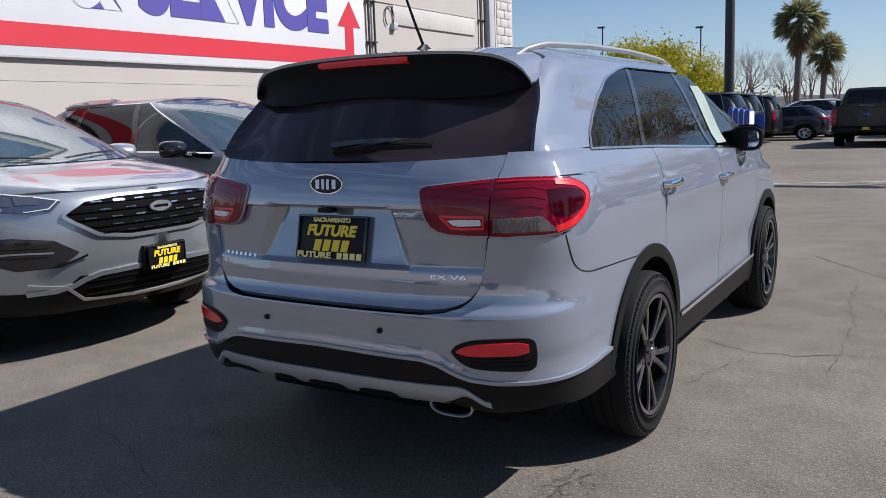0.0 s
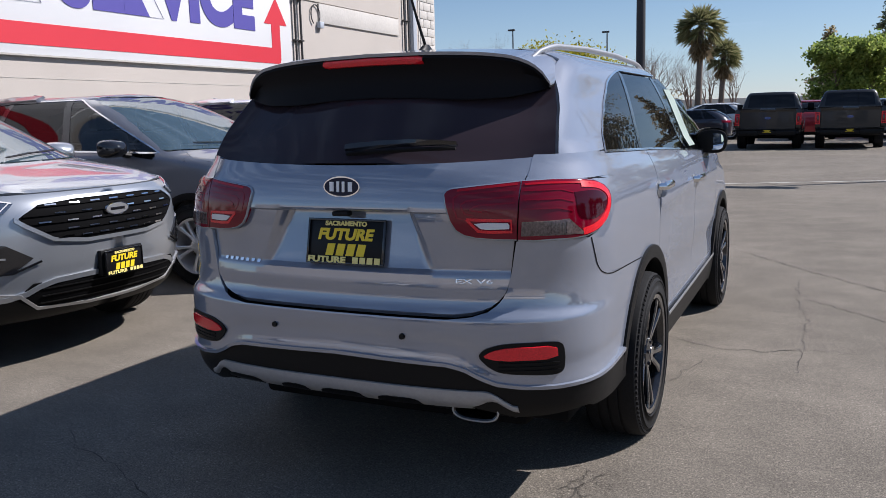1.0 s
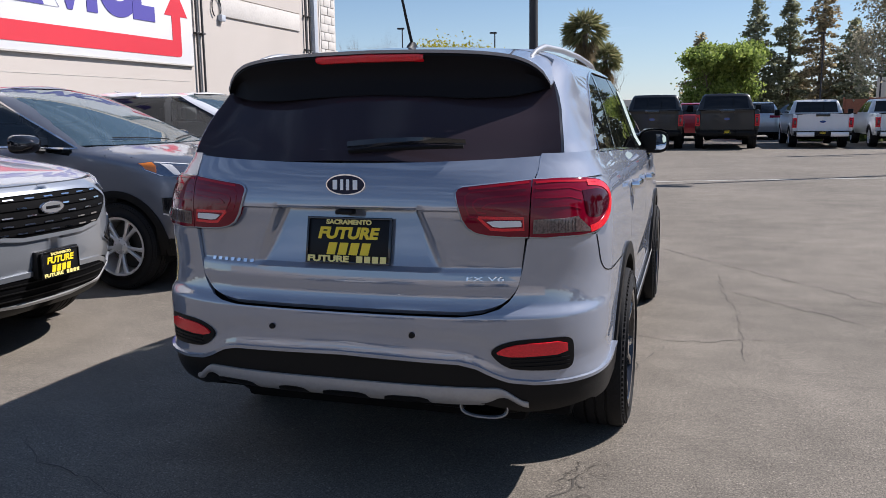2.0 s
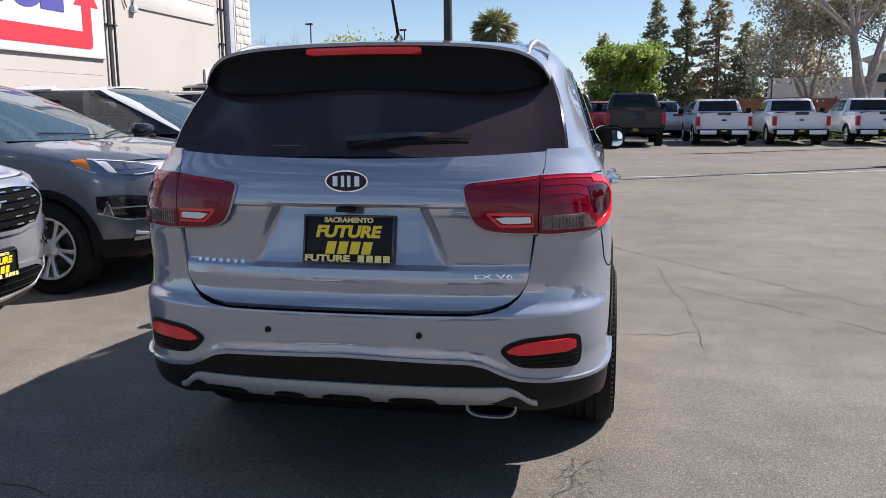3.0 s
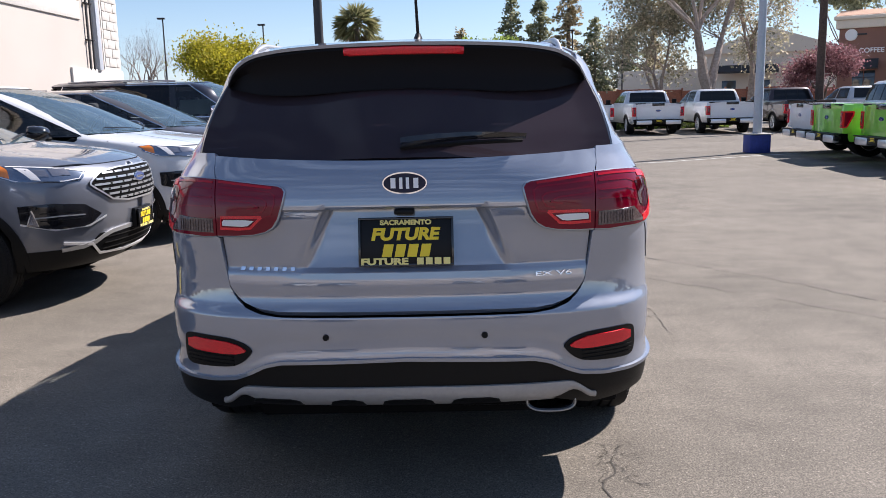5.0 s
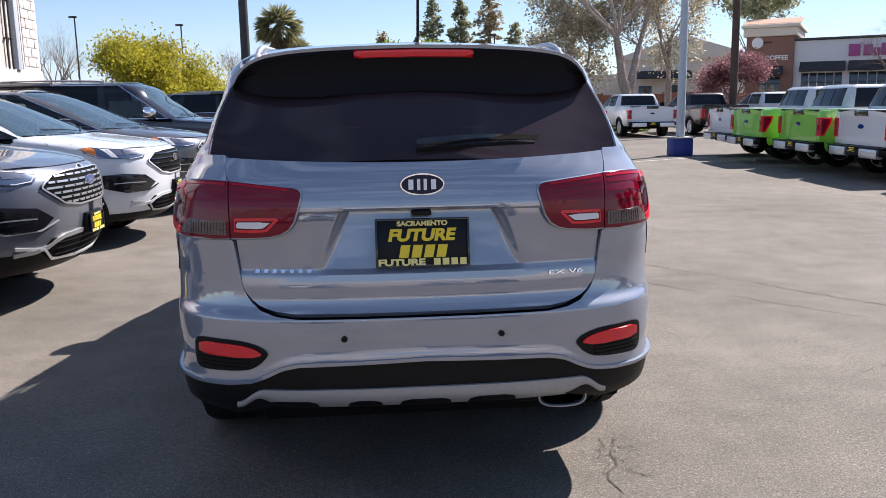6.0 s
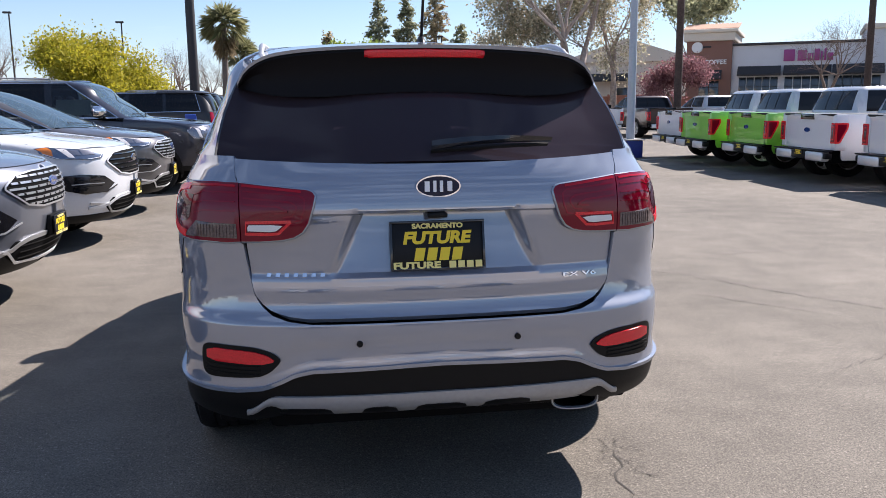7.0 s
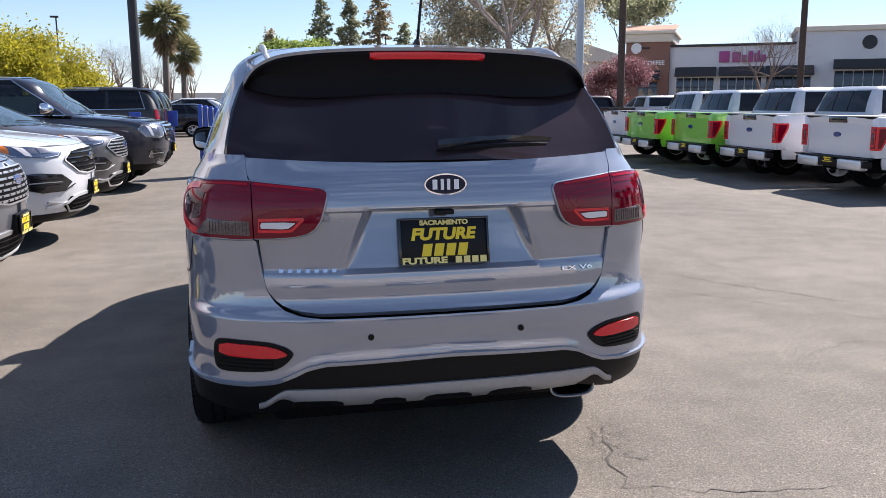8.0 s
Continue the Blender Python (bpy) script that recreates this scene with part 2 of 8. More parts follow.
M = dict(
    hero=paint("steel_blue_grey_paint", (0.178, 0.200, 0.254), 0.06, 0.55, 2.65, 0.15),
    silver=paint("silver_paint", (0.37, 0.39, 0.425), 0.68, 0.34, 1.7),
    grey=paint("dark_grey_paint", (0.155, 0.165, 0.195), 0.6, 0.36),
    white=paint("white_paint", (0.56, 0.57, 0.59), 0.0, 0.35),
    bedpaint=paint("white_bed_paint", (0.72, 0.73, 0.75), 0.0, 0.35),
    charcoal=paint("charcoal_paint", (0.10, 0.096, 0.10), 0.5, 0.33),
    navy=paint("navy_paint", (0.018, 0.02, 0.033), 0.3, 0.28),
    black=paint("black_paint", (0.004, 0.004, 0.005), 0.0, 0.35, 1.3),
    maroon=paint("maroon_paint", (0.022, 0.006, 0.009), 0.3, 0.3),
    red=paint("red_paint", (0.35, 0.02, 0.03), 0.3, 0.3),
    green=paint("lime_green_paint", (0.22, 0.60, 0.05), 0.0, 0.35),
    trim=mat("black_plastic", (0.006, 0.006, 0.0065), 0.45, grain=0.15, scale=300, bump=0.06, spec=0.18),
    gloss=mat("gloss_black", (0.008, 0.008, 0.010), 0.12, coat=0.6),
    # darker than plain plastic: the shade of a deep grille is in the colour
    grille_black=mat("black_grille_mesh", (0.003, 0.003, 0.0035), 0.8, spec=0.08),
    matte=mat("matte_black", (0.006, 0.005, 0.006), 0.6, spec=0.15),
    dark=mat("dark_cavity", (0.006, 0.006, 0.0065), 0.9, spec=0.1),
    inside=mat("cabin_grey", (0.10, 0.10, 0.105), 0.8, grain=0.2, scale=60),
    seatmat=mat("cabin_light_grey", (0.17, 0.165, 0.16), 0.8, grain=0.2, scale=60),
    chrome=mat("chrome", (0.78, 0.78, 0.80), 0.09, metal=1.0),
    mirror=mat("mirror_silver", (0.86, 0.88, 0.90), 0.015, metal=1.0),
    grille_silver=mat("bright_grille_silver", (0.50, 0.50, 0.52), 0.30, metal=0.75),
    skid=mat("silver_bumper_plastic", (0.34, 0.34, 0.35), 0.42, metal=0.35, grain=0.05, scale=60),
    satin=mat("satin_silver_plastic", (0.42, 0.42, 0.43), 0.38, metal=0.7),
    alloy=mat("alloy_silver", (0.74, 0.74, 0.76), 0.30, metal=0.6),
    alloy_dark=mat("alloy_dark", (0.020, 0.020, 0.024), 0.22, metal=0.5, coat=1.0),
    rubber=mat("tyre_rubber", (0.010, 0.010, 0.011), 0.7, spec=0.22, grain=0.25, scale=90, bump=0.1),
    disc=mat("brake_steel", (0.05, 0.048, 0.046), 0.5, metal=0.4),
    pane=glass("tinted_pane", (0.42, 0.46, 0.47), 0.01, 0.0, 1.7),
    # the bluish film paints the sky's reflection into the windscreen's colour
    clear=glass("windscreen_pane", (0.70, 0.84, 0.88), 0.012, 0.16, 2.6, (0.26, 0.42, 0.52)),
    privacy=glass("privacy_pane", (0.040, 0.036, 0.044), 0.010, 0.006, dust_sheen=(0.50, 0.46, 0.50)),
    rear_pane=glass("dusty_rear_pane", (0.040, 0.030, 0.042), 0.012, 0.058, 1.30, dust_sheen=(0.56, 0.42, 0.52)),
    truck_glass=mat("dark_cab_glass", (0.012, 0.013, 0.016), 0.08, spec=0.30),
    letter_white=mat("white_enamel", (0.80, 0.80, 0.82), 0.3),
    red_lens=mat("red_lamp_lens", (0.23, 0.003, 0.018), 0.06, coat=0.2, spec=0.2, var=0.1, scale=60),
    red_deep=mat("dark_red_lamp_lens", (0.165, 0.0015, 0.014), 0.06, coat=0.30, spec=0.25),
    wine=mat("shadowed_wine_red", (0.040, 0.001, 0.005), 0.08, coat=0.3, spec=0.25),
    red_bright=mat("bright_red_reflector", (0.72, 0.012, 0.022), 0.25, coat=0.3, grain=0.2, scale=220),
    red_bar=mat("red_light_bar", (0.42, 0.006, 0.018), 0.15, coat=0.15, spec=0.25),
    lamp_dark=mat("dark_lamp_bowl", (0.13, 0.16, 0.22), 0.18, metal=0.7, coat=1.0),
    lamp_white=mat("white_lamp_lens", (0.72, 0.70, 0.70), 0.12, coat=1.0),
    lamp_grey=mat("grey_lamp_bowl", (0.20, 0.20, 0.23), 0.2, metal=0.7, coat=1.0),
    smoke=mat("smoked_lamp_lens", (0.105, 0.072, 0.068), 0.12, coat=0.8, spec=0.3, var=0.2, grain=0.4, scale=120),
    amber=mat("amber_reflector", (0.75, 0.20, 0.02), 0.2, coat=0.8),
    plate=mat("black_plate", (0.008, 0.008, 0.009), 0.35, spec=0.2),
    yellow=mat("yellow_print", (0.85, 0.62, 0.02), 0.4),
    pale=mat("pale_yellow_print", (0.85, 0.72, 0.25), 0.4),
    emblem_blue=mat("dark_blue_enamel", (0.008, 0.012, 0.035), 0.2, coat=0.1, spec=0.2),
    blue_oval=mat("blue_enamel", (0.01, 0.05, 0.22), 0.15, coat=1.0),
    bark=mat("bark", (0.16, 0.115, 0.085), 0.9, grain=0.35, var=0.25, scale=14, bump=0.5),
    bark_pale=mat("pale_bark", (0.40, 0.31, 0.25), 0.85, grain=0.25, var=0.35, scale=8, bump=0.4),
    palm_bark=mat("palm_trunk", (0.15, 0.12, 0.10), 0.9, grain=0.35, var=0.2, scale=18, bump=0.6),
    twig=mat("bare_twig", (0.22, 0.16, 0.125), 0.9, grain=0.2, scale=10),
    frond=leafy("palm_frond", (0.13, 0.15, 0.06), (0.30, 0.27, 0.14)),
    frond_dry=leafy("dry_palm_frond", (0.20, 0.15, 0.09), (0.36, 0.28, 0.17)),
    acacia=leafy("yellow_green_leaves", (0.26, 0.26, 0.02), (0.50, 0.43, 0.04)),
    conifer=leafy("conifer_needles", (0.15, 0.165, 0.10), (0.40, 0.40, 0.25)),
    conifer_brown=leafy("dry_conifer_needles", (0.21, 0.175, 0.10), (0.48, 0.39, 0.24)),
    broad=leafy("spring_leaves", (0.12, 0.18, 0.04), (0.40, 0.47, 0.12)),
    euc=leafy("gum_leaves", (0.21, 0.20, 0.125), (0.64, 0.56, 0.40)),
    plum=leafy("purple_leaves", (0.12, 0.045, 0.055), (0.36, 0.19, 0.20)),
    hedge=leafy("hedge_leaves", (0.06, 0.09, 0.02), (0.13, 0.16, 0.04)),
    stucco=mat("cream_stucco", (0.46, 0.415, 0.375), 0.85, grain=0.05, var=0.06, scale=60, bump=0.2, vscale=0.5),
    stucco_white=mat("white_painted_block", (0.52, 0.49, 0.455), 0.8, grain=0.08, var=0.05, scale=30, bump=0.3, vscale=1.0),
    beige=mat("beige_stucco", (0.72, 0.62, 0.51), 0.9, grain=0.06, var=0.08, scale=30, vscale=0.3),
    brown=mat("brown_stucco", (0.25, 0.125, 0.09), 0.9, grain=0.06, var=0.08, scale=30, vscale=0.3),
    greyst=mat("grey_stucco", (0.64, 0.62, 0.62), 0.9, grain=0.05, var=0.06, scale=30, vscale=0.3),
    cornice=mat("cream_cornice", (0.70, 0.61, 0.50), 0.85, grain=0.05, scale=30),
    rooftile=mat("clay_rooftile", (0.40, 0.24, 0.16), 0.85, grain=0.2, scale=12),
    awning=mat("black_awning", (0.034, 0.033, 0.034), 0.8, grain=0.2, scale=40),
    sign_white=mat("white_sign_board", (0.66, 0.66, 0.67), 0.45, var=0.03, scale=30, vscale=0.7),
    sign_red=mat("red_sign_print", (0.56, 0.030, 0.045), 0.45, var=0.03, scale=30, vscale=0.7),
    sign_purple=mat("purple_sign_print", (0.085, 0.07, 0.30), 0.45),
    magenta=mat("magenta_sign", (0.34, 0.05, 0.20), 0.4),
    white_sign=mat("white_sign_letters", (0.75, 0.74, 0.72), 0.4),
    pole_dark=mat("dark_steel_pole", (0.028, 0.026, 0.028), 0.6, grain=0.15, scale=20),
    pole_grey=mat("grey_steel_pole", (0.42, 0.45, 0.50), 0.45, grain=0.06, scale=20),
    wood_pole=mat("creosote_pole", (0.085, 0.055, 0.042), 0.9, grain=0.3, scale=16, bump=0.4),
    blue_base=mat("blue_painted_concrete", (0.022, 0.04, 0.23), 0.6, grain=0.15, var=0.15, scale=25, vscale=3),
    blue_can=mat("blue_plastic_drum", (0.015, 0.06, 0.36), 0.4, grain=0.06, scale=30),
    crack=mat("crack_filler", (0.062, 0.054, 0.046), 0.9, var=0.4, scale=40),
    line=mat("worn_line", (0.50, 0.49, 0.46), 0.8, grain=0.3, scale=20),
    concrete=mat("concrete", (0.40, 0.38, 0.35), 0.9, grain=0.12, var=0.1, scale=30, bump=0.2, vscale=1.5),
    fence=mat("rust_red_fence", (0.30, 0.12, 0.075), 0.85, grain=0.2, scale=12),
    winglass=mat("shop_glass", (0.03, 0.035, 0.04), 0.06, spec=0.8),
    paper=mat("window_sticker", (0.30, 0.37, 0.33), 0.6, var=0.25, scale=60),
)


def asphalt():
    m, n, l, b = nodes_of("worn_asphalt")
    co = n.new("ShaderNodeTexCoord")

    def noise_at(scale, detail=5, rough=0.55):
        q = n.new("ShaderNodeTexNoise")
        q.inputs["Scale"].default_value, q.inputs["Detail"].default_value, q.inputs["Roughness"].default_value = scale, detail, rough
        l.new(co.outputs["Object"], q.inputs["Vector"])
        return q.outputs[0]

    def rng(src, a, b2, lo=0.3, hi=0.7):
        q = n.new("ShaderNodeMapRange")
        q.inputs["From Min"].default_value, q.inputs["From Max"].default_value = lo, hi
        q.inputs["To Min"].default_value, q.inputs["To Max"].default_value = a, b2
        l.new(src, q.inputs["Value"])
        return q.outputs[0]

    def times(a, b2):
        q = n.new("ShaderNodeMath")
        q.operation = "MULTIPLY"
        l.new(a, q.inputs[0])
        l.new(b2, q.inputs[1])
        return q.outputs[0]

    def drag():
        # long faint scrapes across the lot
        mp, q = n.new("ShaderNodeMapping"), n.new("ShaderNodeTexNoise")
        mp.inputs["Scale"].default_value, mp.inputs["Rotation"].default_value = (0.5, 9.0, 1.0), (0, 0, 0.35)
        q.inputs["Scale"].default_value, q.inputs["Detail"].default_value = 1.0, 6
        l.new(co.outputs["Object"], mp.inputs[0])
        l.new(mp.outputs[0], q.inputs["Vector"])
        return q.outputs[0]

    big = rng(noise_at(0.45, 7), 0.82, 1.18)
    mid = times(rng(noise_at(3.0, 6), 0.86, 1.14), rng(drag(), 0.965, 1.04))
    grit = times(rng(noise_at(130, 3, 0.8), 0.46, 1.62, 0.36, 0.66), rng(noise_at(40, 5, 0.8), 0.70, 1.30))
    # pale stones worn bare in the binder
    grit = times(grit, rng(noise_at(75, 2, 0.6), 1.0, 1.9, 0.59, 0.72))
    value = times(times(big, mid), grit)
    mul = n.new("ShaderNodeMix")
    mul.data_type, mul.blend_type = "RGBA", "MULTIPLY"
    mul.inputs["Factor"].default_value = 1
    mul.inputs["A"].default_value = (0.150, 0.132, 0.110, 1)
    l.new(value, mul.inputs["B"])
    l.new(mul.outputs["Result"], b.inputs["Base Color"])
    b.inputs["Roughness"].default_value = 0.9
    b.inputs["Specular IOR Level"].default_value = 0.25
    bp = n.new("ShaderNodeBump")
    bp.inputs["Strength"].default_value, bp.inputs["Distance"].default_value = 0.35, 0.003
    l.new(noise_at(260, 3, 0.7), bp.inputs["Height"])
    l.new(bp.outputs[0], b.inputs["Normal"])
    return m


M["asphalt"] = asphalt()


# ---- mesh helpers ----
def mesh_of(name, bm, material, sharp=38.0):
    bmesh.ops.remove_doubles(bm, verts=bm.verts, dist=0.0004)
    bmesh.ops.recalc_face_normals(bm, faces=bm.faces)
    lim = radians(sharp)
    for f in bm.faces:
        f.smooth = True
    for e in bm.edges:
        if len(e.link_faces) == 2 and e.calc_face_angle(0) > lim:
            e.smooth = False
    me = bpy.data.meshes.new(name)
    bm.to_mesh(me)
    bm.free()
    me.materials.append(material)
    return me


def part(name, bm, material, parent=None, label="", m=None, sharp=38.0):
    """Links a bmesh as one mesh object, as a part of parent where given."""
    ob = new(name, mesh_of(name, bm, material, sharp))
    if parent is not None:
        ob.parent = parent
    if m is not None:
        ob.matrix_basis = m
    if label:
        tagged(ob, label)
    return ob


def again(ob, m):
    """A further part on the same mesh, at another pose under the same parent."""
    o = new(ob.name.split(".")[0], ob.data)
    o.parent, o.matrix_basis = ob.parent, m
    if "label" in ob:
        tagged(o, ob["label"])
    for c in ob.children:
        k = again(c, c.matrix_basis.copy())
        k.parent = o
    return o


def thing(name, label, category, group="", m=None, kind=""):
    ob = new(name)
    ob.empty_display_size = 0.1
    if m is not None:
        ob.matrix_basis = m
    return tagged(ob, label, category, group, kind)


def box(bm, x0, x1, y0, y1, z0, z1, bevel=0.0, m=None, seg=2):
    c = Vector(((x0 + x1) / 2, (y0 + y1) / 2, (z0 + z1) / 2))
    mm = Matrix.Translation(c) @ Matrix.Diagonal((abs(x1 - x0), abs(y1 - y0), abs(z1 - z0), 1))
    r = bmesh.ops.create_cube(bm, size=1, matrix=mm)
    vs = r["verts"]
    if bevel:
        es = list({e for v in vs for e in v.link_edges})
        g = bmesh.ops.bevel(bm, geom=es, offset=bevel, segments=seg, affect="EDGES", profile=0.5)
        vs = list({v for f in g["faces"] for v in f.verts} | {v for v in vs if v.is_valid})
    if m is not None:
        bmesh.ops.transform(bm, matrix=m, verts=vs)
    return vs


def boxed(x0, x1, y0, y1, z0, z1, bevel=0.0, m=None):
    bm = bmesh.new()
    box(bm, x0, x1, y0, y1, z0, z1, bevel, m)
    return bm


def tube(bm, pts, radii, n=8, caps=True):
    """Round bar along points, with a radius at each."""
    pts = [Vector(p) for p in pts]
    if not hasattr(radii, "__len__"):
        radii = [radii] * len(pts)
    rings, ref = [], None
    for i, p in enumerate(pts):
        d = (pts[min(i + 1, len(pts) - 1)] - pts[max(i - 1, 0)]).normalized()
        if ref is None:
            ref = d.orthogonal().normalized()
        ref = (ref - d * ref.dot(d)).normalized()
        b = d.cross(ref)
        rings.append([bm.verts.new(p + (ref * math.cos(2 * math.pi * k / n) + b * math.sin(2 * math.pi * k / n)) * radii[i]) for k in range(n)])
    for a, b in zip(rings, rings[1:]):
        for k in range(n):
            bm.faces.new((a[k], a[(k + 1) % n], b[(k + 1) % n], b[k]))
    if caps:
        bm.faces.new(rings[0][::-1])
        bm.faces.new(rings[-1])


def lathe(bm, prof, n=48, axis="X", closed=False):
    """Turns a profile of (along the axis, radius) round that axis."""
    rings = []
    for a, r in prof:
        ring = []
        for k in range(n):
            c, s = r * math.cos(2 * math.pi * k / n), r * math.sin(2 * math.pi * k / n)
            ring.append(bm.verts.new({"X": (a, c, s), "Y": (c, a, s), "Z": (c, s, a)}[axis]))
        rings.append(ring)
    pairs = list(zip(rings, rings[1:])) + ([(rings[-1], rings[0])] if closed else [])
    for a, b in pairs:
        for k in range(n):
            bm.faces.new((a[k], a[(k + 1) % n], b[(k + 1) % n], b[k]))
    return rings


def prism(bm, poly, place, depth):
    """A flat outline (list of 2D points) given depth; place(u, v, w) gives the point."""
    a = [bm.verts.new(place(u, v, 0)) for u, v in poly]
    b = [bm.verts.new(place(u, v, depth)) for u, v in poly]
    bm.faces.new(a)
    bm.faces.new(b[::-1])
    for i in range(len(poly)):
        j = (i + 1) % len(poly)
        bm.faces.new((a[i], b[i], b[j], a[j]))


def smoothstep(a, b, x):
    t = min(1, max(0, (x - a) / (b - a)))
    return t * t * (3 - 2 * t)


def curve(xs, ys):
    """Smooth interpolation through a short table."""
    xs, ys = np.array(xs, float), np.array(ys, float)
    d = np.diff(ys) / np.diff(xs)
    t = np.zeros_like(ys)
    t[1:-1] = np.where(d[:-1] * d[1:] > 0, 2 * d[:-1] * d[1:] / (d[:-1] + d[1:] + 1e-12), 0)
    t[0], t[-1] = d[0], d[-1]

    def f(x):
        x = np.clip(x, xs[0], xs[-1])
        i = np.clip(np.searchsorted(xs, x) - 1, 0, len(xs) - 2)
        h = xs[i + 1] - xs[i]
        k = (x - xs[i]) / h
        return ((2 * k**3 - 3 * k**2 + 1) * ys[i] + (k**3 - 2 * k**2 + k) * h * t[i] + (-2 * k**3 + 3 * k**2) * ys[i + 1] + (k**3 - k**2) * h * t[i + 1])

    return f


class Skin:
    """Outer form of a vehicle: at each height a rounded plan outline. Rows of
    (z, half width, rear y, front y, rear corner depth, front corner depth)."""

    def __init__(self, rows, pr=4.0, pf=3.0, crown_r=0.07, crown_f=0.10, belly=0.02):
        r = np.array(rows, float)
        rear_exp = pr
        self.z0, self.z1 = r[0, 0], r[-1, 0]
        cols = [curve(r[:, 0], r[:, k]) for k in range(1, 6)]
        self.n = int((self.z1 - self.z0) / 0.005) + 1
        self.zs = np.linspace(self.z0, self.z1, self.n)
        a = np.linspace(0, np.pi / 2, 44)
        self.X, self.Y, self.L = [], [], []
        for z in self.zs:
            W, R, F, cr, cf = [float(c(z)) for c in cols]
            if hasattr(rear_exp, "__call__"):
                pr = rear_exp(z)
            mid = (R + F) / 2
            t = np.sin(a) ** (2 / pr)
            x1, y1 = W * t, R + crown_r * t**2 + cr * (1 - np.cos(a) ** (2 / pr))
            t = np.sin(a[::-1]) ** (2 / pf)
            x3, y3 = W * t, F - crown_f * t**2 - cf * (1 - np.cos(a[::-1]) ** (2 / pf))
            ym = np.linspace(y1[-1], y3[0], 60)[1:-1]
            x, y = np.concatenate([x1, np.full(58, W), x3]), np.concatenate([y1, ym, y3])
            x = x * (1 - belly * ((y - mid) / 2.4) ** 2)
            self.X.append(x), self.Y.append(y)
            self.L.append(np.concatenate([[0], np.cumsum(np.hypot(np.diff(x), np.diff(y)))]))

    def _at(self, i, s, front):
        L = self.L[i]
        q = abs(s)
        q = L[-1] - q if front else q
        x, y = np.interp(q, L, self.X[i]), np.interp(q, L, self.Y[i])
        return (-x if s < 0 else x), y

    def p(self, s, z, front=False):
        k = min(max((z - self.z0) / 0.005 * ((self.n - 1) * 0.005 / (self.z1 - self.z0)), 0), self.n - 1.001)
        i = int(k)
        k -= i
        x0, y0 = self._at(i, s, front)
        x1, y1 = self._at(i + 1, s, front)
        return Vector((x0 * (1 - k) + x1 * k, y0 * (1 - k) + y1 * k, z))

    def nrm(self, s, z, front=False):
        e = 0.01
        sa, sb = s - e, s + e
        if s > 0 and sa < 0:
            sa = 0
        if s < 0 and sb > 0:
            sb = 0
        u = self.p(sb, z, front) - self.p(sa, z, front)
        v = self.p(s, min(z + e, self.z1), front) - self.p(s, max(z - e, self.z0), front)
        n = u.cross(v)
        if front:
            n = -n
        return n.normalized() if n.length > 1e-9 else Vector((0, 1 if front else -1, 0))

    def idx(self, z):
        return int(min(max(round((z - self.z0) / (self.z1 - self.z0) * (self.n - 1)), 0), self.n - 1))

    def sx(self, x, z, front=False):
        """Arc length from the rear (or front) middle out to half width x."""
        i = self.idx(z)
        X, L = self.X[i], self.L[i]
        if front:
            X, L = X[::-1], L[-1] - L[::-1]
        k = int(np.argmax(X)) + 1
        return math.copysign(float(np.interp(abs(x), X[:k], L[:k])), x)

    def sy(self, y, z, front=False):
        i = self.idx(z)
        v = float(np.interp(y, self.Y[i], self.L[i]))
        return self.L[i][-1] - v if front else v

    def total(self, z):
        return float(self.L[self.idx(z)][-1])


def patch(bm, S, f, nu, nv, thick=0.012, front=False, side=1, rim=True):
    """A piece of a skin: f(u, v) gives arc length, height and stand-off. Its rim folds inwards."""
    g = []
    for i in range(nu + 1):
        col = []
        for j in range(nv + 1):
            s, z, off = f(i / nu, j / nv)
            p = S.p(s, z, front) + S.nrm(s, z, front) * off
            p.x *= side
            col.append(bm.verts.new(p))
        g.append(col)
    for i in range(nu):
        for j in range(nv):
            bm.faces.new((g[i][j], g[i + 1][j], g[i + 1][j + 1], g[i][j + 1]))
    if rim:
        ring = [(i, 0) for i in range(nu)] + [(nu, j) for j in range(nv)] + [(i, nv) for i in range(nu, 0, -1)] + [(0, j) for j in range(nv, 0, -1)]
        low = []
        for i, j in ring:
            s, z, off = f(i / nu, j / nv)
            p = S.p(s, z, front) + S.nrm(s, z, front) * (off - thick)
            p.x *= side
            low.append(bm.verts.new(p))
        for k in range(len(ring)):
            k2 = (k + 1) % len(ring)
            a, b = g[ring[k][0]][ring[k][1]], g[ring[k2][0]][ring[k2][1]]
            bm.faces.new((a, low[k], low[k2], b))


def shape(bm, S, pts, off=0.004, thick=0.01, nu=10, nv=8, front=False, side=1, rim=True, dome=0.0):
    """A closed outline of (arc length, height) laid on a skin, swept row by row."""
    z0, z1 = min(p[1] for p in pts), max(p[1] for p in pts)
    eps = (z1 - z0) * 1e-3
    levels = sorted({round(p[1], 4) for p in pts})
    rows = []
    for a, b in zip(levels, levels[1:]):
        k = max(1, round(nv * (b - a) / (z1 - z0)))
        rows += [a + (b - a) * q / k for q in range(k)]
    rows.append(levels[-1])

    def span(z):
        z = min(max(z, z0 + eps), z1 - eps)
        hit = []
        for i in range(len(pts)):
            (s0, a), (s1, b) = pts[i], pts[(i + 1) % len(pts)]
            if (a - z) * (b - z) <= 0 and a != b:
                hit.append(s0 + (s1 - s0) * (z - a) / (b - a))
        return min(hit), max(hit)

    n = len(rows) - 1

    def f(u, v):
        z = rows[round(v * n)]
        a, b = span(z)
        bulge = dome * (1 - (2 * u - 1) ** 2) * (1 - (2 * v - 1) ** 2)
        return a + (b - a) * u, z, off + bulge

    patch(bm, S, f, nu, n, thick, front, side, rim)


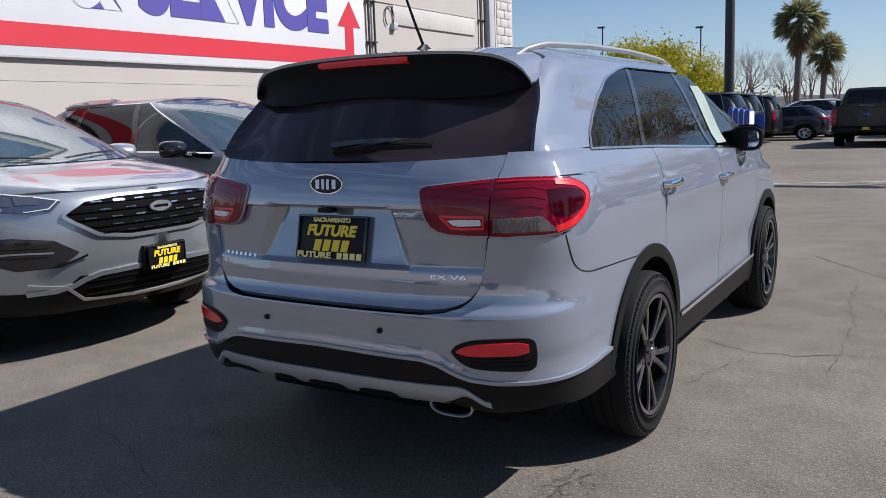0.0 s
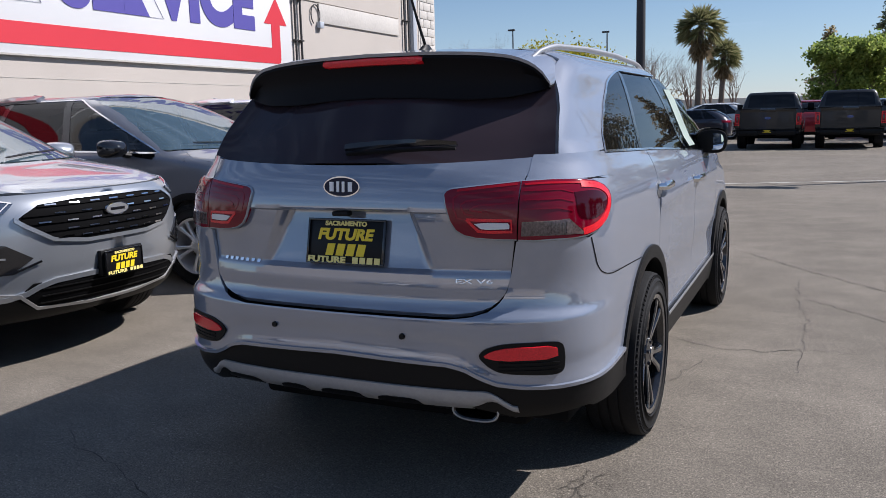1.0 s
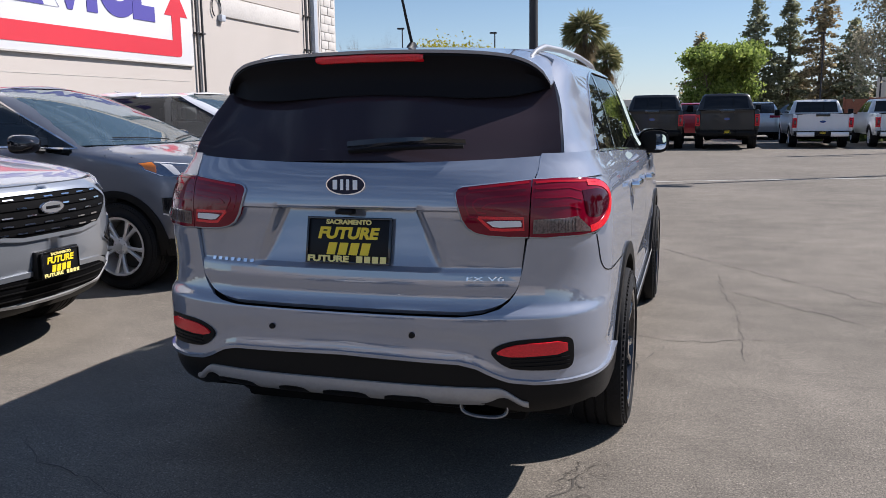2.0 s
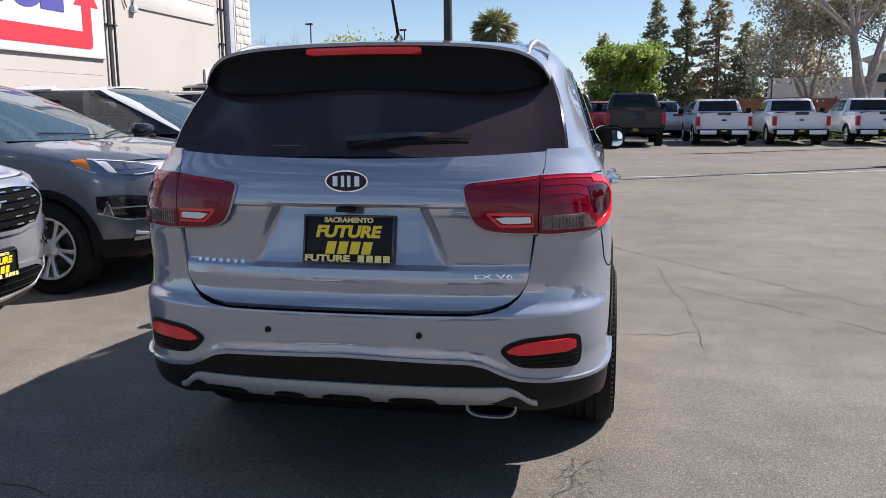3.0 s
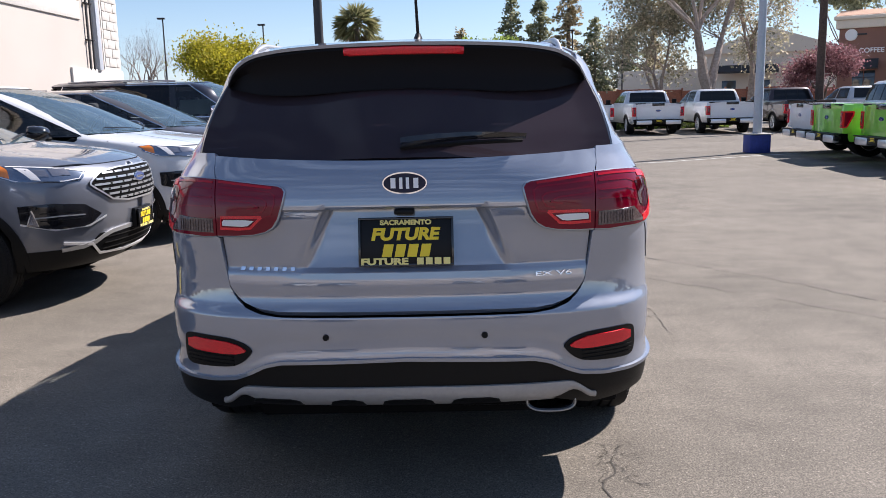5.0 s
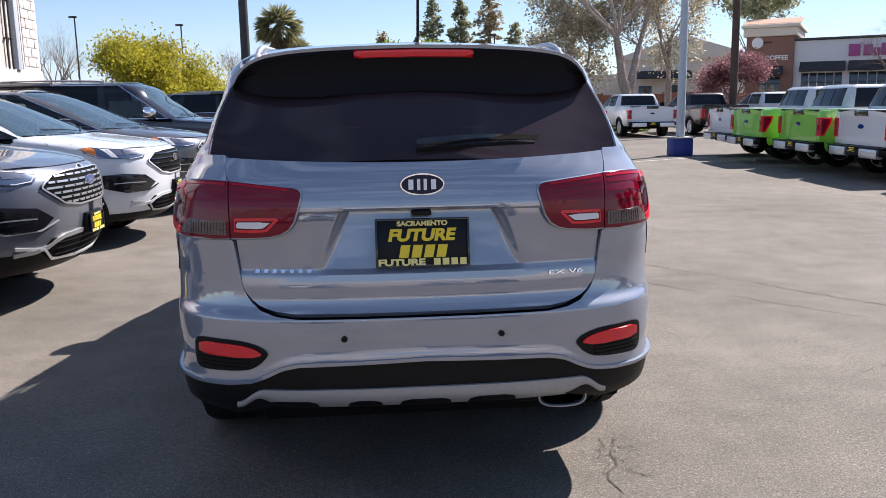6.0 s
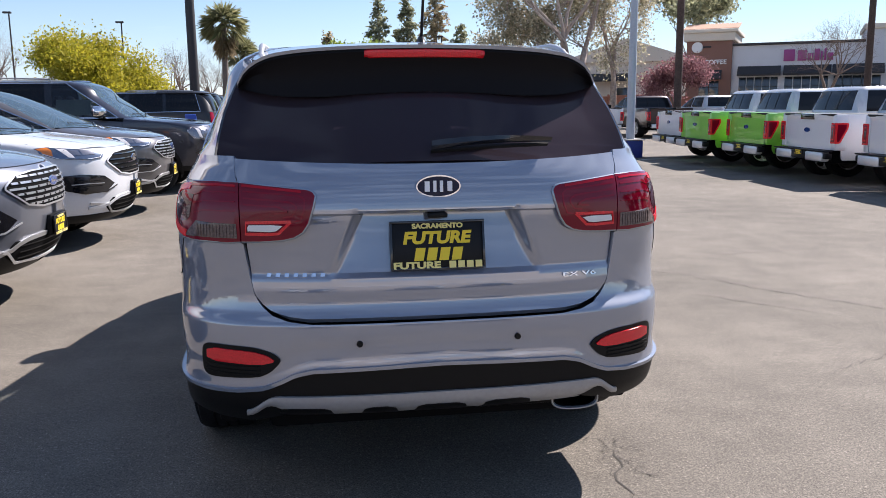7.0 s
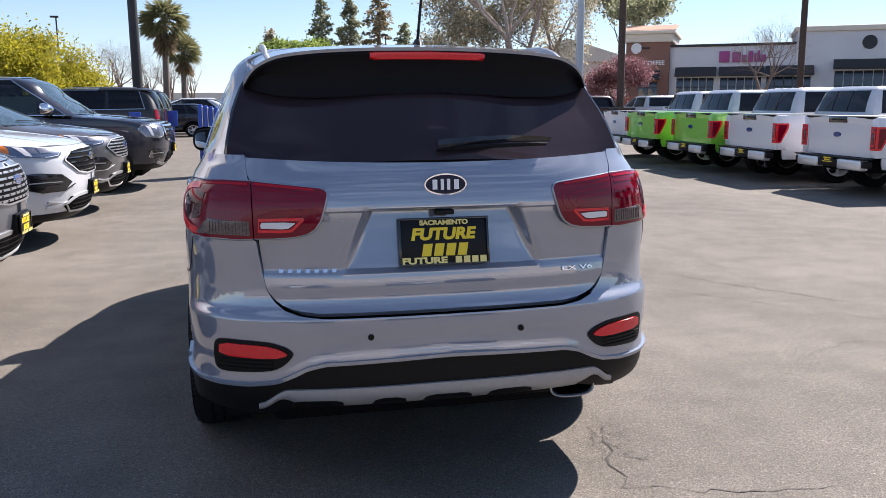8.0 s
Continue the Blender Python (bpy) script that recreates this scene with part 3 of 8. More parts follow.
def ribbon(bm, S, pts, width=0.006, off=0.002, front=False, side=1, thick=0.004):
    """A narrow strip along points of (arc length, height) on a skin."""
    P = [(S.p(s, z, front), S.nrm(s, z, front)) for s, z in pts]
    rings = []
    for i, (p, nn) in enumerate(P):
        d = P[min(i + 1, len(P) - 1)][0] - P[max(i - 1, 0)][0]
        w = d.cross(nn).normalized() * width / 2
        q = [p + nn * (off - thick) - w, p + nn * off - w, p + nn * off + w, p + nn * (off - thick) + w]
        for v in q:
            v.x *= side
        rings.append([bm.verts.new(v) for v in q])
    for a, b in zip(rings, rings[1:]):
        for k in range(4):
            bm.faces.new((a[k], a[(k + 1) % 4], b[(k + 1) % 4], b[k]))
    bm.faces.new(rings[0][::-1])
    bm.faces.new(rings[-1])


def lid(bm, S, z, crown=0.04, m=10, lo=0.0, hi=1.0, n=46, drop=None):
    """Closes a skin at height z with a crowned sheet (roof or floor)."""
    T = S.total(z)
    rows = []
    for i in range(n + 1):
        p = S.p(T * (lo + (hi - lo) * i / n) + 1e-6, z)
        row = []
        for j in range(m + 1):
            u = -1 + 2 * j / m
            zz = z + crown * (1 - u * u) * min(1, p.x / 0.4)
            if drop:
                zz += drop(p.y)
            row.append(bm.verts.new((p.x * u, p.y, zz)))
        rows.append(row)
    for a, b in zip(rows, rows[1:]):
        for j in range(m):
            bm.faces.new((a[j], a[j + 1], b[j + 1], b[j]))


def arch_line(wheels, sill, r):
    """Lower edge of a body side: the sill, rising over each wheel."""
    def f(y):
        z = sill
        for yc, zc in wheels:
            d = abs(y - yc)
            if d < r:
                z = max(z, zc + math.sqrt(r * r - d * d))
        return z
    return f


def arch_trim(bm, S, yc, zc, r0, r1, off=0.012, side=1, a0=-10, a1=190, thick=0.03, n=36):
    g = []
    for i in range(n + 1):
        a = radians(a0 + (a1 - a0) * i / n)
        ring = []
        for r, o in ((r0, off - thick), (r0, off), ((r0 + r1) / 2, off + 0.004), (r1, off), (r1, off - thick)):
            y, z = yc + r * math.cos(a), max(zc + r * math.sin(a), S.z0)
            s = S.sy(y, z)
            p = S.p(s, z) + S.nrm(s, z) * o
            p.x *= side
            ring.append(bm.verts.new(p))
        g.append(ring)
    for a, b in zip(g, g[1:]):
        for k in range(4):
            bm.faces.new((a[k], a[k + 1], b[k + 1], b[k]))
    bm.faces.new(g[0])
    bm.faces.new(g[-1][::-1])


# ---- vehicle pieces ----
def wheel_meshes(r, w, rim_r, spokes, kind):
    """Tyre, rim and brake meshes of one wheel; the outer side faces +x, the middle is at the hub."""
    bm = bmesh.new()
    h = w / 2
    prof = [(-h + 0.01, rim_r - 0.01), (-h, rim_r + 0.02), (-h - 0.004, (r + rim_r) / 2), (-h + 0.002, r - 0.030), (-h + 0.014, r - 0.006)]
    x = -h + 0.026
    step = (w - 0.052) / 4
    for k in range(4):
        prof += [(x, r), (x + step - 0.012, r), (x + step - 0.010, r - 0.008), (x + step - 0.002, r - 0.008)]
        x += step
    prof = prof[:-2] + [(h - 0.014, r - 0.006), (h - 0.002, r - 0.030), (h + 0.004, (r + rim_r) / 2 + 0.01), (h + 0.005, (r + rim_r) / 2), (h, rim_r + 0.02), (h - 0.01, rim_r - 0.01)]
    lathe(bm, prof, 72, "X")
    # tread blocks along both shoulders
    for k in range(84):
        turn = Matrix.Rotation(2 * math.pi * k / 84, 4, "X")
        for side_x in (-h + 0.010, h - 0.010):
            box(bm, side_x - 0.008, side_x + 0.008, -0.0074, 0.0074, r - 0.028, r - 0.0140, 0.0, turn)
    # raised rings on the side wall
    for rr in (rim_r + 0.016, r - 0.040):
        lathe(bm, [(h, rr - 0.004), (h + 0.0075, rr - 0.002), (h + 0.0075, rr + 0.002), (h, rr + 0.004)], 72, "X")
    tyre = mesh_of("tyre", bm, M["rubber"], 30)
    bm = bmesh.new()
    lathe(bm, [(h - 0.01, rim_r + 0.008), (h + 0.002, rim_r + 0.006), (h - 0.002, rim_r - 0.012), (h - 0.03, rim_r - 0.02), (-h + 0.03, rim_r - 0.03), (-h + 0.01, rim_r + 0.004)], 56, "X")
    lathe(bm, [(h - 0.055, 0.075), (h - 0.022, 0.068), (h - 0.012, 0.035), (h - 0.008, 0.032), (h - 0.008, 0.0005)], 28, "X")
    for k in range(spokes):
        pairs = ((-0.16, 0.0), (0.16, 0.0)) if kind == "twin" else ((0.0, 0.0),)
        for da, _ in pairs:
            a = 2 * math.pi * k / spokes
            a0, a1 = a + da * 0.55, a + da * (1.35 if kind == "twin" else 1)
            rows = []
            for rr, ww, dp in ((0.045, 0.017, 0.028), (0.11, 0.0135, 0.020), (rim_r * 0.72, 0.0145, 0.010), (rim_r - 0.014, 0.022, 0.006)):
                q = a0 + (a1 - a0) * (rr / rim_r)
                ww *= 1.0 if kind == "twin" else 1.5
                c, s = math.cos(q), math.sin(q)
                row = []
                for tx, tw in ((h - dp - 0.035, ww * 0.7), (h - dp - 0.006, ww), (h - dp, ww * 0.55), (h - dp, -ww * 0.55), (h - dp - 0.006, -ww), (h - dp - 0.035, -ww * 0.7)):
                    row.append(bm.verts.new((tx, c * rr - s * tw, s * rr + c * tw)))
                rows.append(row)
            for p, q in zip(rows, rows[1:]):
                for i in range(6):
                    bm.faces.new((p[i], p[(i + 1) % 6], q[(i + 1) % 6], q[i]))
    for k in range(5):
        a = 2 * math.pi * (k + 0.5) / 5
        m = Matrix.Translation((h - 0.018, 0.05 * math.cos(a), 0.05 * math.sin(a)))
        bmesh.ops.create_cone(bm, cap_ends=True, segments=6, radius1=0.009, radius2=0.008, depth=0.016, matrix=m @ Matrix.Rotation(math.pi / 2, 4, "Y"))
    rim = mesh_of("rim", bm, M["alloy"], 30)
    bm = bmesh.new()
    lathe(bm, [(-0.012, 0.16), (0.0, 0.16), (0.0, 0.07), (0.03, 0.065), (0.03, 0.001)], 36, "X")
    lathe(bm, [(-h + 0.04, rim_r - 0.032), (-h + 0.04, 0.01)], 36, "X")
    disc = mesh_of("wheel", bm, M["disc"], 30)
    return tyre, rim, disc


def with_material(me, material):
    me = me.copy()
    me.materials.clear()
    me.materials.append(material)
    return me


def set_wheels(car, meshes, rim_mat, track, ys, r, label=""):
    tyre, rim, disc = meshes
    rim = with_material(rim, rim_mat)
    rim.name = "rim"
    for y in ys:
        for sd in (1, -1):
            w = new("wheel", disc)
            w.parent = car
            w.matrix_basis = pose(sd * track, y, r, random.uniform(0, 60), 0, 0 if sd > 0 else 180)
            for nm, me in (("tyre", tyre), ("rim", rim)):
                o = new(nm, me)
                o.parent = w
            if label:
                tagged(w, label)


def bars_text(bm, words, x0, x1, z0, z1, y, slant=0.0, depth=0.002, gap=0.22):
    """Plain blocks standing for lettering that is not spelled out."""
    total = sum(words) + (len(words) - 1) * 0.8
    w = (x1 - x0) / total
    x = x0
    for n in words:
        for _ in range(n):
            dx = slant * (z1 - z0)
            prism(bm, [(x + w * gap / 2, z0), (x + w * (1 - gap / 2), z0), (x + w * (1 - gap / 2) + dx, z1), (x + w * gap / 2 + dx, z1)], lambda u, v, q: (u, y - q, v), depth)
            x += w
        x += w * 0.8


def lettering(name, text, size, material, m, parent=None, depth=0.002, label="", space=1.0, sx=1.0, bold=0.0):
    c = bpy.data.curves.new(name, "FONT")
    c.body, c.size, c.extrude, c.align_x, c.align_y, c.space_character = text, size, depth, "CENTER", "CENTER", space
    c.offset = bold
    o = new("temporary_text", c)
    me = bpy.data.meshes.new_from_object(o.evaluated_get(bpy.context.evaluated_depsgraph_get()))
    bpy.data.objects.remove(o)
    me.materials.clear()
    me.materials.append(material)
    ob = new(name, me)
    if parent is not None:
        ob.parent = parent
    ob.matrix_basis = m @ Matrix.Diagonal((sx, 1, 1, 1))
    if label:
        tagged(ob, label)
    return ob


def printed(text, parent, x0, x1, z0, z1, y, key, slant=0.0, label="", bold=0.048):
    """Lettering fitted to a box on an upright face."""
    ob = lettering("lettering", text, 1.0, M[key], Matrix.Identity(4), parent, 0.001, label, bold=bold)
    xs, ys = [v.co.x for v in ob.data.vertices], [v.co.y for v in ob.data.vertices]
    kx, ky = (x1 - x0) / (max(xs) - min(xs)), (z1 - z0) / (max(ys) - min(ys))
    for v in ob.data.vertices:
        up = (v.co.y - min(ys)) * ky
        v.co = (x0 + (v.co.x - min(xs)) * kx + slant * (up - (z1 - z0) / 2), y - v.co.z, z0 + up)
    ob.matrix_basis = Matrix.Identity(4)
    return ob


def dealer_plate(car, m, w=0.335, h=0.172):
    """Black dealer insert in a frame: town name above rows of yellow print."""
    bm = bmesh.new()
    box(bm, -w / 2, w / 2, -0.006, 0.004, -h / 2, h / 2, 0.004)
    p = part("number_plate", bm, M["plate"], car, "black dealer plate with yellow print", m)
    bm = bmesh.new()
    t = 0.008
    for a in ((-w / 2, w / 2, h / 2 - t, h / 2), (-w / 2, w / 2, -h / 2, -h / 2 + t), (-w / 2, -w / 2 + t, -h / 2 + t, h / 2 - t), (w / 2 - t, w / 2, -h / 2 + t, h / 2 - t)):
        box(bm, a[0], a[1], -0.012, -0.0062, a[2], a[3], 0.001)
    part("plate_frame", bm, M["gloss"], p)
    k, q = w / 0.335, h / 0.172
    printed("SACRAMENTO", p, -0.090 * k, 0.090 * k, 0.058 * q, 0.0765 * q, -0.0125, "pale", 0.0, "pale yellow town lettering")
    printed("FUTURE", p, -0.118 * k, 0.118 * k, 0.004 * q, 0.049 * q, -0.0075, "yellow", 0.2, "slanted yellow lettering")
    printed("FUTURE", p, -0.158 * k, 0.008 * k, -0.0815 * q, -0.0575 * q, -0.0125, "pale", 0.0, "pale yellow lettering")
    for n, x0, x1, z0, z1, y, key, sl in ((4, -0.091, 0.086, -0.054, -0.009, -0.0064, "yellow", 0.20), (4, 0.034, 0.158, -0.0815, -0.0575, -0.0122, "pale", 0.0)):
        bm = bmesh.new()
        bars_text(bm, [n], x0 * k, x1 * k, z0 * q, z1 * q, y, sl, 0.0015, 0.24)
        part("yellow_print", bm, M[key], p)
    return p


def gh(S, a, b, zb, zt, off=0.0, side=1, nu=8, nv=10, thick=0.012, front=False):
    """A patch of the cabin between two edges: a(z), b(z) are arc lengths, zb(s01), zt(s01) heights."""
    bm = bmesh.new()

    def f(u, v):
        z = zb(u) + (zt(u) - zb(u)) * v
        return a(z) + (b(z) - a(z)) * u, z, off

    patch(bm, S, f, nu, nv, thick, front, side)
    return bm


def const(v):
    return lambda *_: v


# ---- the grey crossover in the middle ----
HS = Skin([
    (0.28, 0.90, 0.14, 4.62, 0.50, 0.60), (0.36, 0.918, 0.06, 4.68, 0.50, 0.60), (0.44, 0.928, 0.010, 4.72, 0.50, 0.60), (0.56, 0.935, -0.012, 4.75, 0.50, 0.62),
    (0.66, 0.938, -0.015, 4.76, 0.50, 0.62), (0.735, 0.940, -0.010, 4.75, 0.50, 0.62), (0.775, 0.940, 0.028, 4.74, 0.50, 0.62), (0.86, 0.940, 0.042, 4.71, 0.50, 0.64),
    (0.98, 0.940, 0.046, 4.62, 0.46, 0.70), (1.06, 0.935, 0.046, 4.35, 0.48, 0.70), (1.12, 0.928, 0.049, 4.15, 0.50, 0.50), (1.18, 0.912, 0.062, 3.92, 0.50, 0.42), (1.23, 0.89, 0.083, 3.80, 0.52, 0.40),
    (1.28, 0.86, 0.118, 3.70, 0.54, 0.38), (1.36, 0.83, 0.190, 3.54, 0.54, 0.37), (1.46, 0.795, 0.290, 3.24, 0.52, 0.36), (1.56, 0.755, 0.385, 2.97, 0.50, 0.35),
    (1.635, 0.716, 0.450, 2.76, 0.48, 0.35), (1.675, 0.665, 0.50, 2.62, 0.46, 0.35), (1.698, 0.60, 0.54, 2.52, 0.44, 0.35)], pr=lambda z: 4.0 + 3.5 * smoothstep(1.22, 1.46, z), pf=3.0, crown_r=0.075)
REAR_Y, FRONT_Y, HERO_R = 1.10, 3.81, 0.368
hero = thing("suv_car", "steel blue-grey mid-size crossover parked on the asphalt, seen from behind", "car")


def hx(x, z):
    return HS.sx(x, z)


def hy(y, z):
    return HS.sy(y, z)


def seam_x(z):
    return float(np.interp(z, [0.757, 0.765, 0.78, 0.80, 0.83, 0.88, 1.0, 1.2, 1.26, 1.30], [0.46, 0.54, 0.585, 0.612, 0.635, 0.648, 0.662, 0.676, 0.69, 0.70]))


hero_arch = arch_line([(REAR_Y, HERO_R), (FRONT_Y, HERO_R)], 0.30, 0.462)

# dark inner shell that shows in the shut lines
bm = bmesh.new()


def inner(u, v):
    t = 2 * u - 1
    s = abs(t) * (HS.total(0.8) - 0.05)
    q = HS.p(max(s, 1e-5), 0.8)
    lo = max(hero_arch(q.y), 0.45 if q.y < 0.75 else 0.30)
    z = lo + (1.255 - lo) * v
    deep = 0.075 * smoothstep(0.50, 0.42, abs(q.x)) * (q.y < 0.3)
    return math.copysign(s * HS.total(z) / HS.total(0.8), t), z, -0.030 - deep


patch(bm, HS, inner, 180, 20, rim=False)
lid(bm, HS, 0.45, 0.0, 4)
part("inner_shell", bm, M["dark"], hero, "dark body shell behind the panels")
bm = boxed(-0.62, 0.62, 0.35, 4.3, 0.24, 0.52, 0.03)
box(bm, -0.66, 0.66, 1.45, 3.3, 0.22, 0.6, 0.02)
box(bm, -0.80, 0.80, 0.30, 0.60, 0.30, 0.50, 0.02)
part("underbody", bm, M["dark"], hero)


# tailgate panel with the plate recess and its ledge lines
REC_Z = [0.884, 0.89, 0.905, 1.09, 1.104]


def recess_half(z):
    return float(np.interp(z, REC_Z, [0.392, 0.388, 0.384, 0.303, 0.298]))


def tail_off(x, z):
    o = 0.0
    if z < 1.108:
        o -= 0.014 * smoothstep(1.110, 1.103, z) * (1 - 0.6 * smoothstep(0.92, 0.82, z))
    side = smoothstep(0, 1, (recess_half(z) - abs(x)) / 0.042)
    depth = float(np.interp(z, [0.886, 0.902, 1.06, 1.098], [0.0, 0.016, 0.052, 0.056]))
    o -= depth * side * smoothstep(1.112, 1.104, z)
    o += 0.007 * smoothstep(0.90, 0.885, z) * smoothstep(0.80, 0.845, z)
    return o


bm = bmesh.new()
ZT = [0.757, 0.763, 0.770, 0.78, 0.79, 0.80, 0.81, 0.825, 0.84, 0.86, 0.875, 0.884, 0.89, 0.896, 0.902, 0.908, 0.92, 0.95, 0.98, 1.01, 1.04, 1.07, 1.09, 1.098, 1.103, 1.1065, 1.110, 1.118, 1.13, 1.15, 1.17, 1.19, 1.205, 1.22, 1.235, 1.25, 1.262, 1.272]
CT = [-1 + 2 * k / 72 for k in range(73)]


def tailgate(u, v):
    z = ZT[round(v * (len(ZT) - 1))]
    t = CT[round(u * 72)]
    a = abs(t)
    half, edge = recess_half(z), seam_x(z) * (0.994 if z < 1.2 else 0.998)
    if a < 0.5:
        x = a / 0.5 * (half - 0.042)
    elif a < 0.64:
        x = half - 0.042 + (a - 0.5) / 0.14 * 0.042
    else:
        x = half + (a - 0.64) / 0.36 * (edge - half)
    x = math.copysign(x, t)
    zz = z + (0.022 * (x / edge) ** 2 if z > 1.255 else 0)
    return hx(x, zz), zz, tail_off(x, z)


patch(bm, HS, tailgate, 72, len(ZT) - 1, 0.02)
tg = part("tailgate", bm, M["hero"], hero, "grey painted tailgate with a plate recess", sharp=28)


# rear glass, spoiler and brake strip
def glass_half(z):
    return float(np.interp(z, [1.27, 1.30, 1.36, 1.46, 1.56, 1.62], [0.715, 0.756, 0.747, 0.726, 0.690, 0.66]))


bm = bmesh.new()


def rear_glass(u, v):
    t = 2 * u - 1
    lo = 1.280 + 0.026 * t * t
    z = lo + (1.60 - lo) * v
    g = glass_half(z)
    s = hx(t * g, z)
    y0, ye = HS.p(1e-5, z).y, HS.p(hx(g, z), z).y
    want = y0 + (ye - y0) * t * t
    nn = HS.nrm(s, z)
    return s, z, (HS.p(s, z).y - want) / max(0.3, -nn.y)


patch(bm, HS, rear_glass, 30, 14, 0.006)
part("rear_window", bm, M["rear_pane"], tg, "dark privacy-tinted rear window")
for sd in (1, -1):
    bm = bmesh.new()
    pts = []
    for k in range(13):
        z = 1.30 + 0.28 * k / 12
        pts.append((hx(glass_half(z) + 0.004, z), z))
    ribbon(bm, HS, pts, 0.010, -0.001, side=sd)
    part("window_border", bm, M["gloss"], tg)

# spoiler: a swept section with a painted top and a black underside that meets the glass
SP_A = [0.0, 0.3, 0.6, 0.8, 0.9, 0.96, 1.0]
LIP = [curve(SP_A, v) for v in ([0, 0.20, 0.405, 0.545, 0.618, 0.660, 0.686], [0.325, 0.329, 0.345, 0.375, 0.415, 0.465, 0.53], [1.690, 1.687, 1.678, 1.662, 1.636, 1.602, 1.560])]
FOOT = [curve(SP_A, v) for v in ([0, 0.20, 0.405, 0.535, 0.605, 0.650, 0.682], [1.522, 1.515, 1.504, 1.508, 1.520, 1.530, 1.538])]
BACK = [curve(SP_A, v) for v in ([0, 0.20, 0.40, 0.535, 0.62, 0.675, 0.705], [0.66, 0.66, 0.66, 0.67, 0.68, 0.69, 0.70], [1.716, 1.714, 1.708, 1.697, 1.678, 1.645, 1.60])]


def glass_y(x, z):
    g = glass_half(z)
    y0, ye = HS.p(1e-5, z).y, HS.p(hx(g, z), z).y
    return y0 + (ye - y0) * min(1.0, abs(x) / g) ** 2


def spoiler_sections(top):
    bm = bmesh.new()
    rows = []
    for t in np.linspace(-1, 1, 57):
        a, sg = abs(t), math.copysign(1, t)
        lip = Vector([float(f(a)) for f in LIP])
        back = Vector([float(f(a)) for f in BACK])
        fx_, fz_ = float(FOOT[0](a)), float(FOOT[1](a))
        foot = Vector((fx_, glass_y(fx_, fz_) - 0.012, fz_))
        lip.y = min(lip.y, foot.y - 0.014)
        low_back = Vector((back.x, back.y, min(foot.z + 0.02, back.z - 0.05)))
        up, fw = Vector((0, 0, 1)), Vector((0, 1, 0))
        if top:
            sec = [back, back.lerp(lip, 0.5) + up * 0.005, lip + fw * 0.025 + up * 0.001, lip, lip + fw * 0.003 - up * 0.012, lip + fw * 0.03 - up * 0.013, back - up * 0.010]
        else:
            c = lip + fw * 0.007 - up * 0.013
            sec = [c, lip + fw * 0.004 - up * 0.022, c.lerp(foot, 0.35) + fw * 0.022, c.lerp(foot, 0.7) + fw * 0.018, foot, foot + fw * 0.03, low_back, back - up * 0.013]
        rows.append([bm.verts.new((p.x * sg, p.y, p.z)) for p in sec])
    n = len(rows[0])
    for p, q in zip(rows, rows[1:]):
        for i in range(n):
            bm.faces.new((p[i], p[(i + 1) % n], q[(i + 1) % n], q[i]))
    bm.faces.new(rows[0])
    bm.faces.new(rows[-1][::-1])
    return bm


part("spoiler", spoiler_sections(True), M["hero"], tg, "grey roof spoiler lip", sharp=40)
part("spoiler_underside", spoiler_sections(False), M["matte"], tg, "gloss black spoiler underside", sharp=40)
bm = bmesh.new()
rows = []
for t in np.linspace(-1, 1, 25):
    x, a = 0.222 * t, abs(t) * 0.33
    yr, zt = float(LIP[1](a)), float(LIP[2](a)) - 0.006
    e = smoothstep(1.0, 0.93, abs(t))
    rows.append([bm.verts.new(p) for p in ((x, yr + 0.01, zt - 0.006), (x, yr - 0.003, zt - 0.012 - 0.004 * (1 - e)), (x, yr - 0.004, zt - 0.028), (x, yr - 0.001, zt - 0.037 + 0.01 * (1 - e)), (x, yr + 0.02, zt - 0.040))])
for p, q in zip(rows, rows[1:]):
    for i in range(4):
        bm.faces.new((p[i], p[i + 1], q[i + 1], q[i]))
part("brake_strip", bm, M["red_bright"], tg, "red high-level brake lamp strip")

# wiper
bm = bmesh.new()
wp = [(-0.008, 1.316), (0.03, 1.320), (0.12, 1.327), (0.24, 1.331), (0.34, 1.330), (0.430, 1.325)]
P = [HS.p(hx(x, z), z) + HS.nrm(hx(x, z), z) * 0.032 for x, z in wp]
rows = []
for i, p in enumerate(P):
    w = [0.011, 0.013, 0.011, 0.008, 0.0055, 0.003][i]
    nn = HS.nrm(hx(*wp[i]), wp[i][1])
    up = Vector((0, nn.z, -nn.y)).normalized()
    if up.z < 0:
        up = -up
    rows.append([bm.verts.new(p + up * a * w + nn * b) for a, b in ((-1.2, -0.012), (-0.9, 0.004), (0.55, 0.012), (1, 0.007), (1, -0.01))])
for p, q in zip(rows, rows[1:]):
    for i in range(5):
        bm.faces.new((p[i], p[(i + 1) % 5], q[(i + 1) % 5], q[i]))
bm.faces.new(rows[0])
bm.faces.new(rows[-1][::-1])
wip = part("wiper", bm, M["gloss"], tg, "black rear wiper arm")
bm = bmesh.new()
pts = []
for k in range(14):
    x = -0.01 + 0.43 * k / 13
    z = 1.306 + 0.010 * math.sin(math.pi * 0.55 * k / 13) + 0.007 * k / 13
    pts.append((hx(x, z), z))
ribbon(bm, HS, pts, 0.008, 0.018, thick=0.014)
part("wiper_blade", bm, M["rubber"], wip)

# oval badge with plain raised strokes
bm = bmesh.new()
c0 = Vector((0.005, HS.p(0.0001, 1.196).y, 1.196))


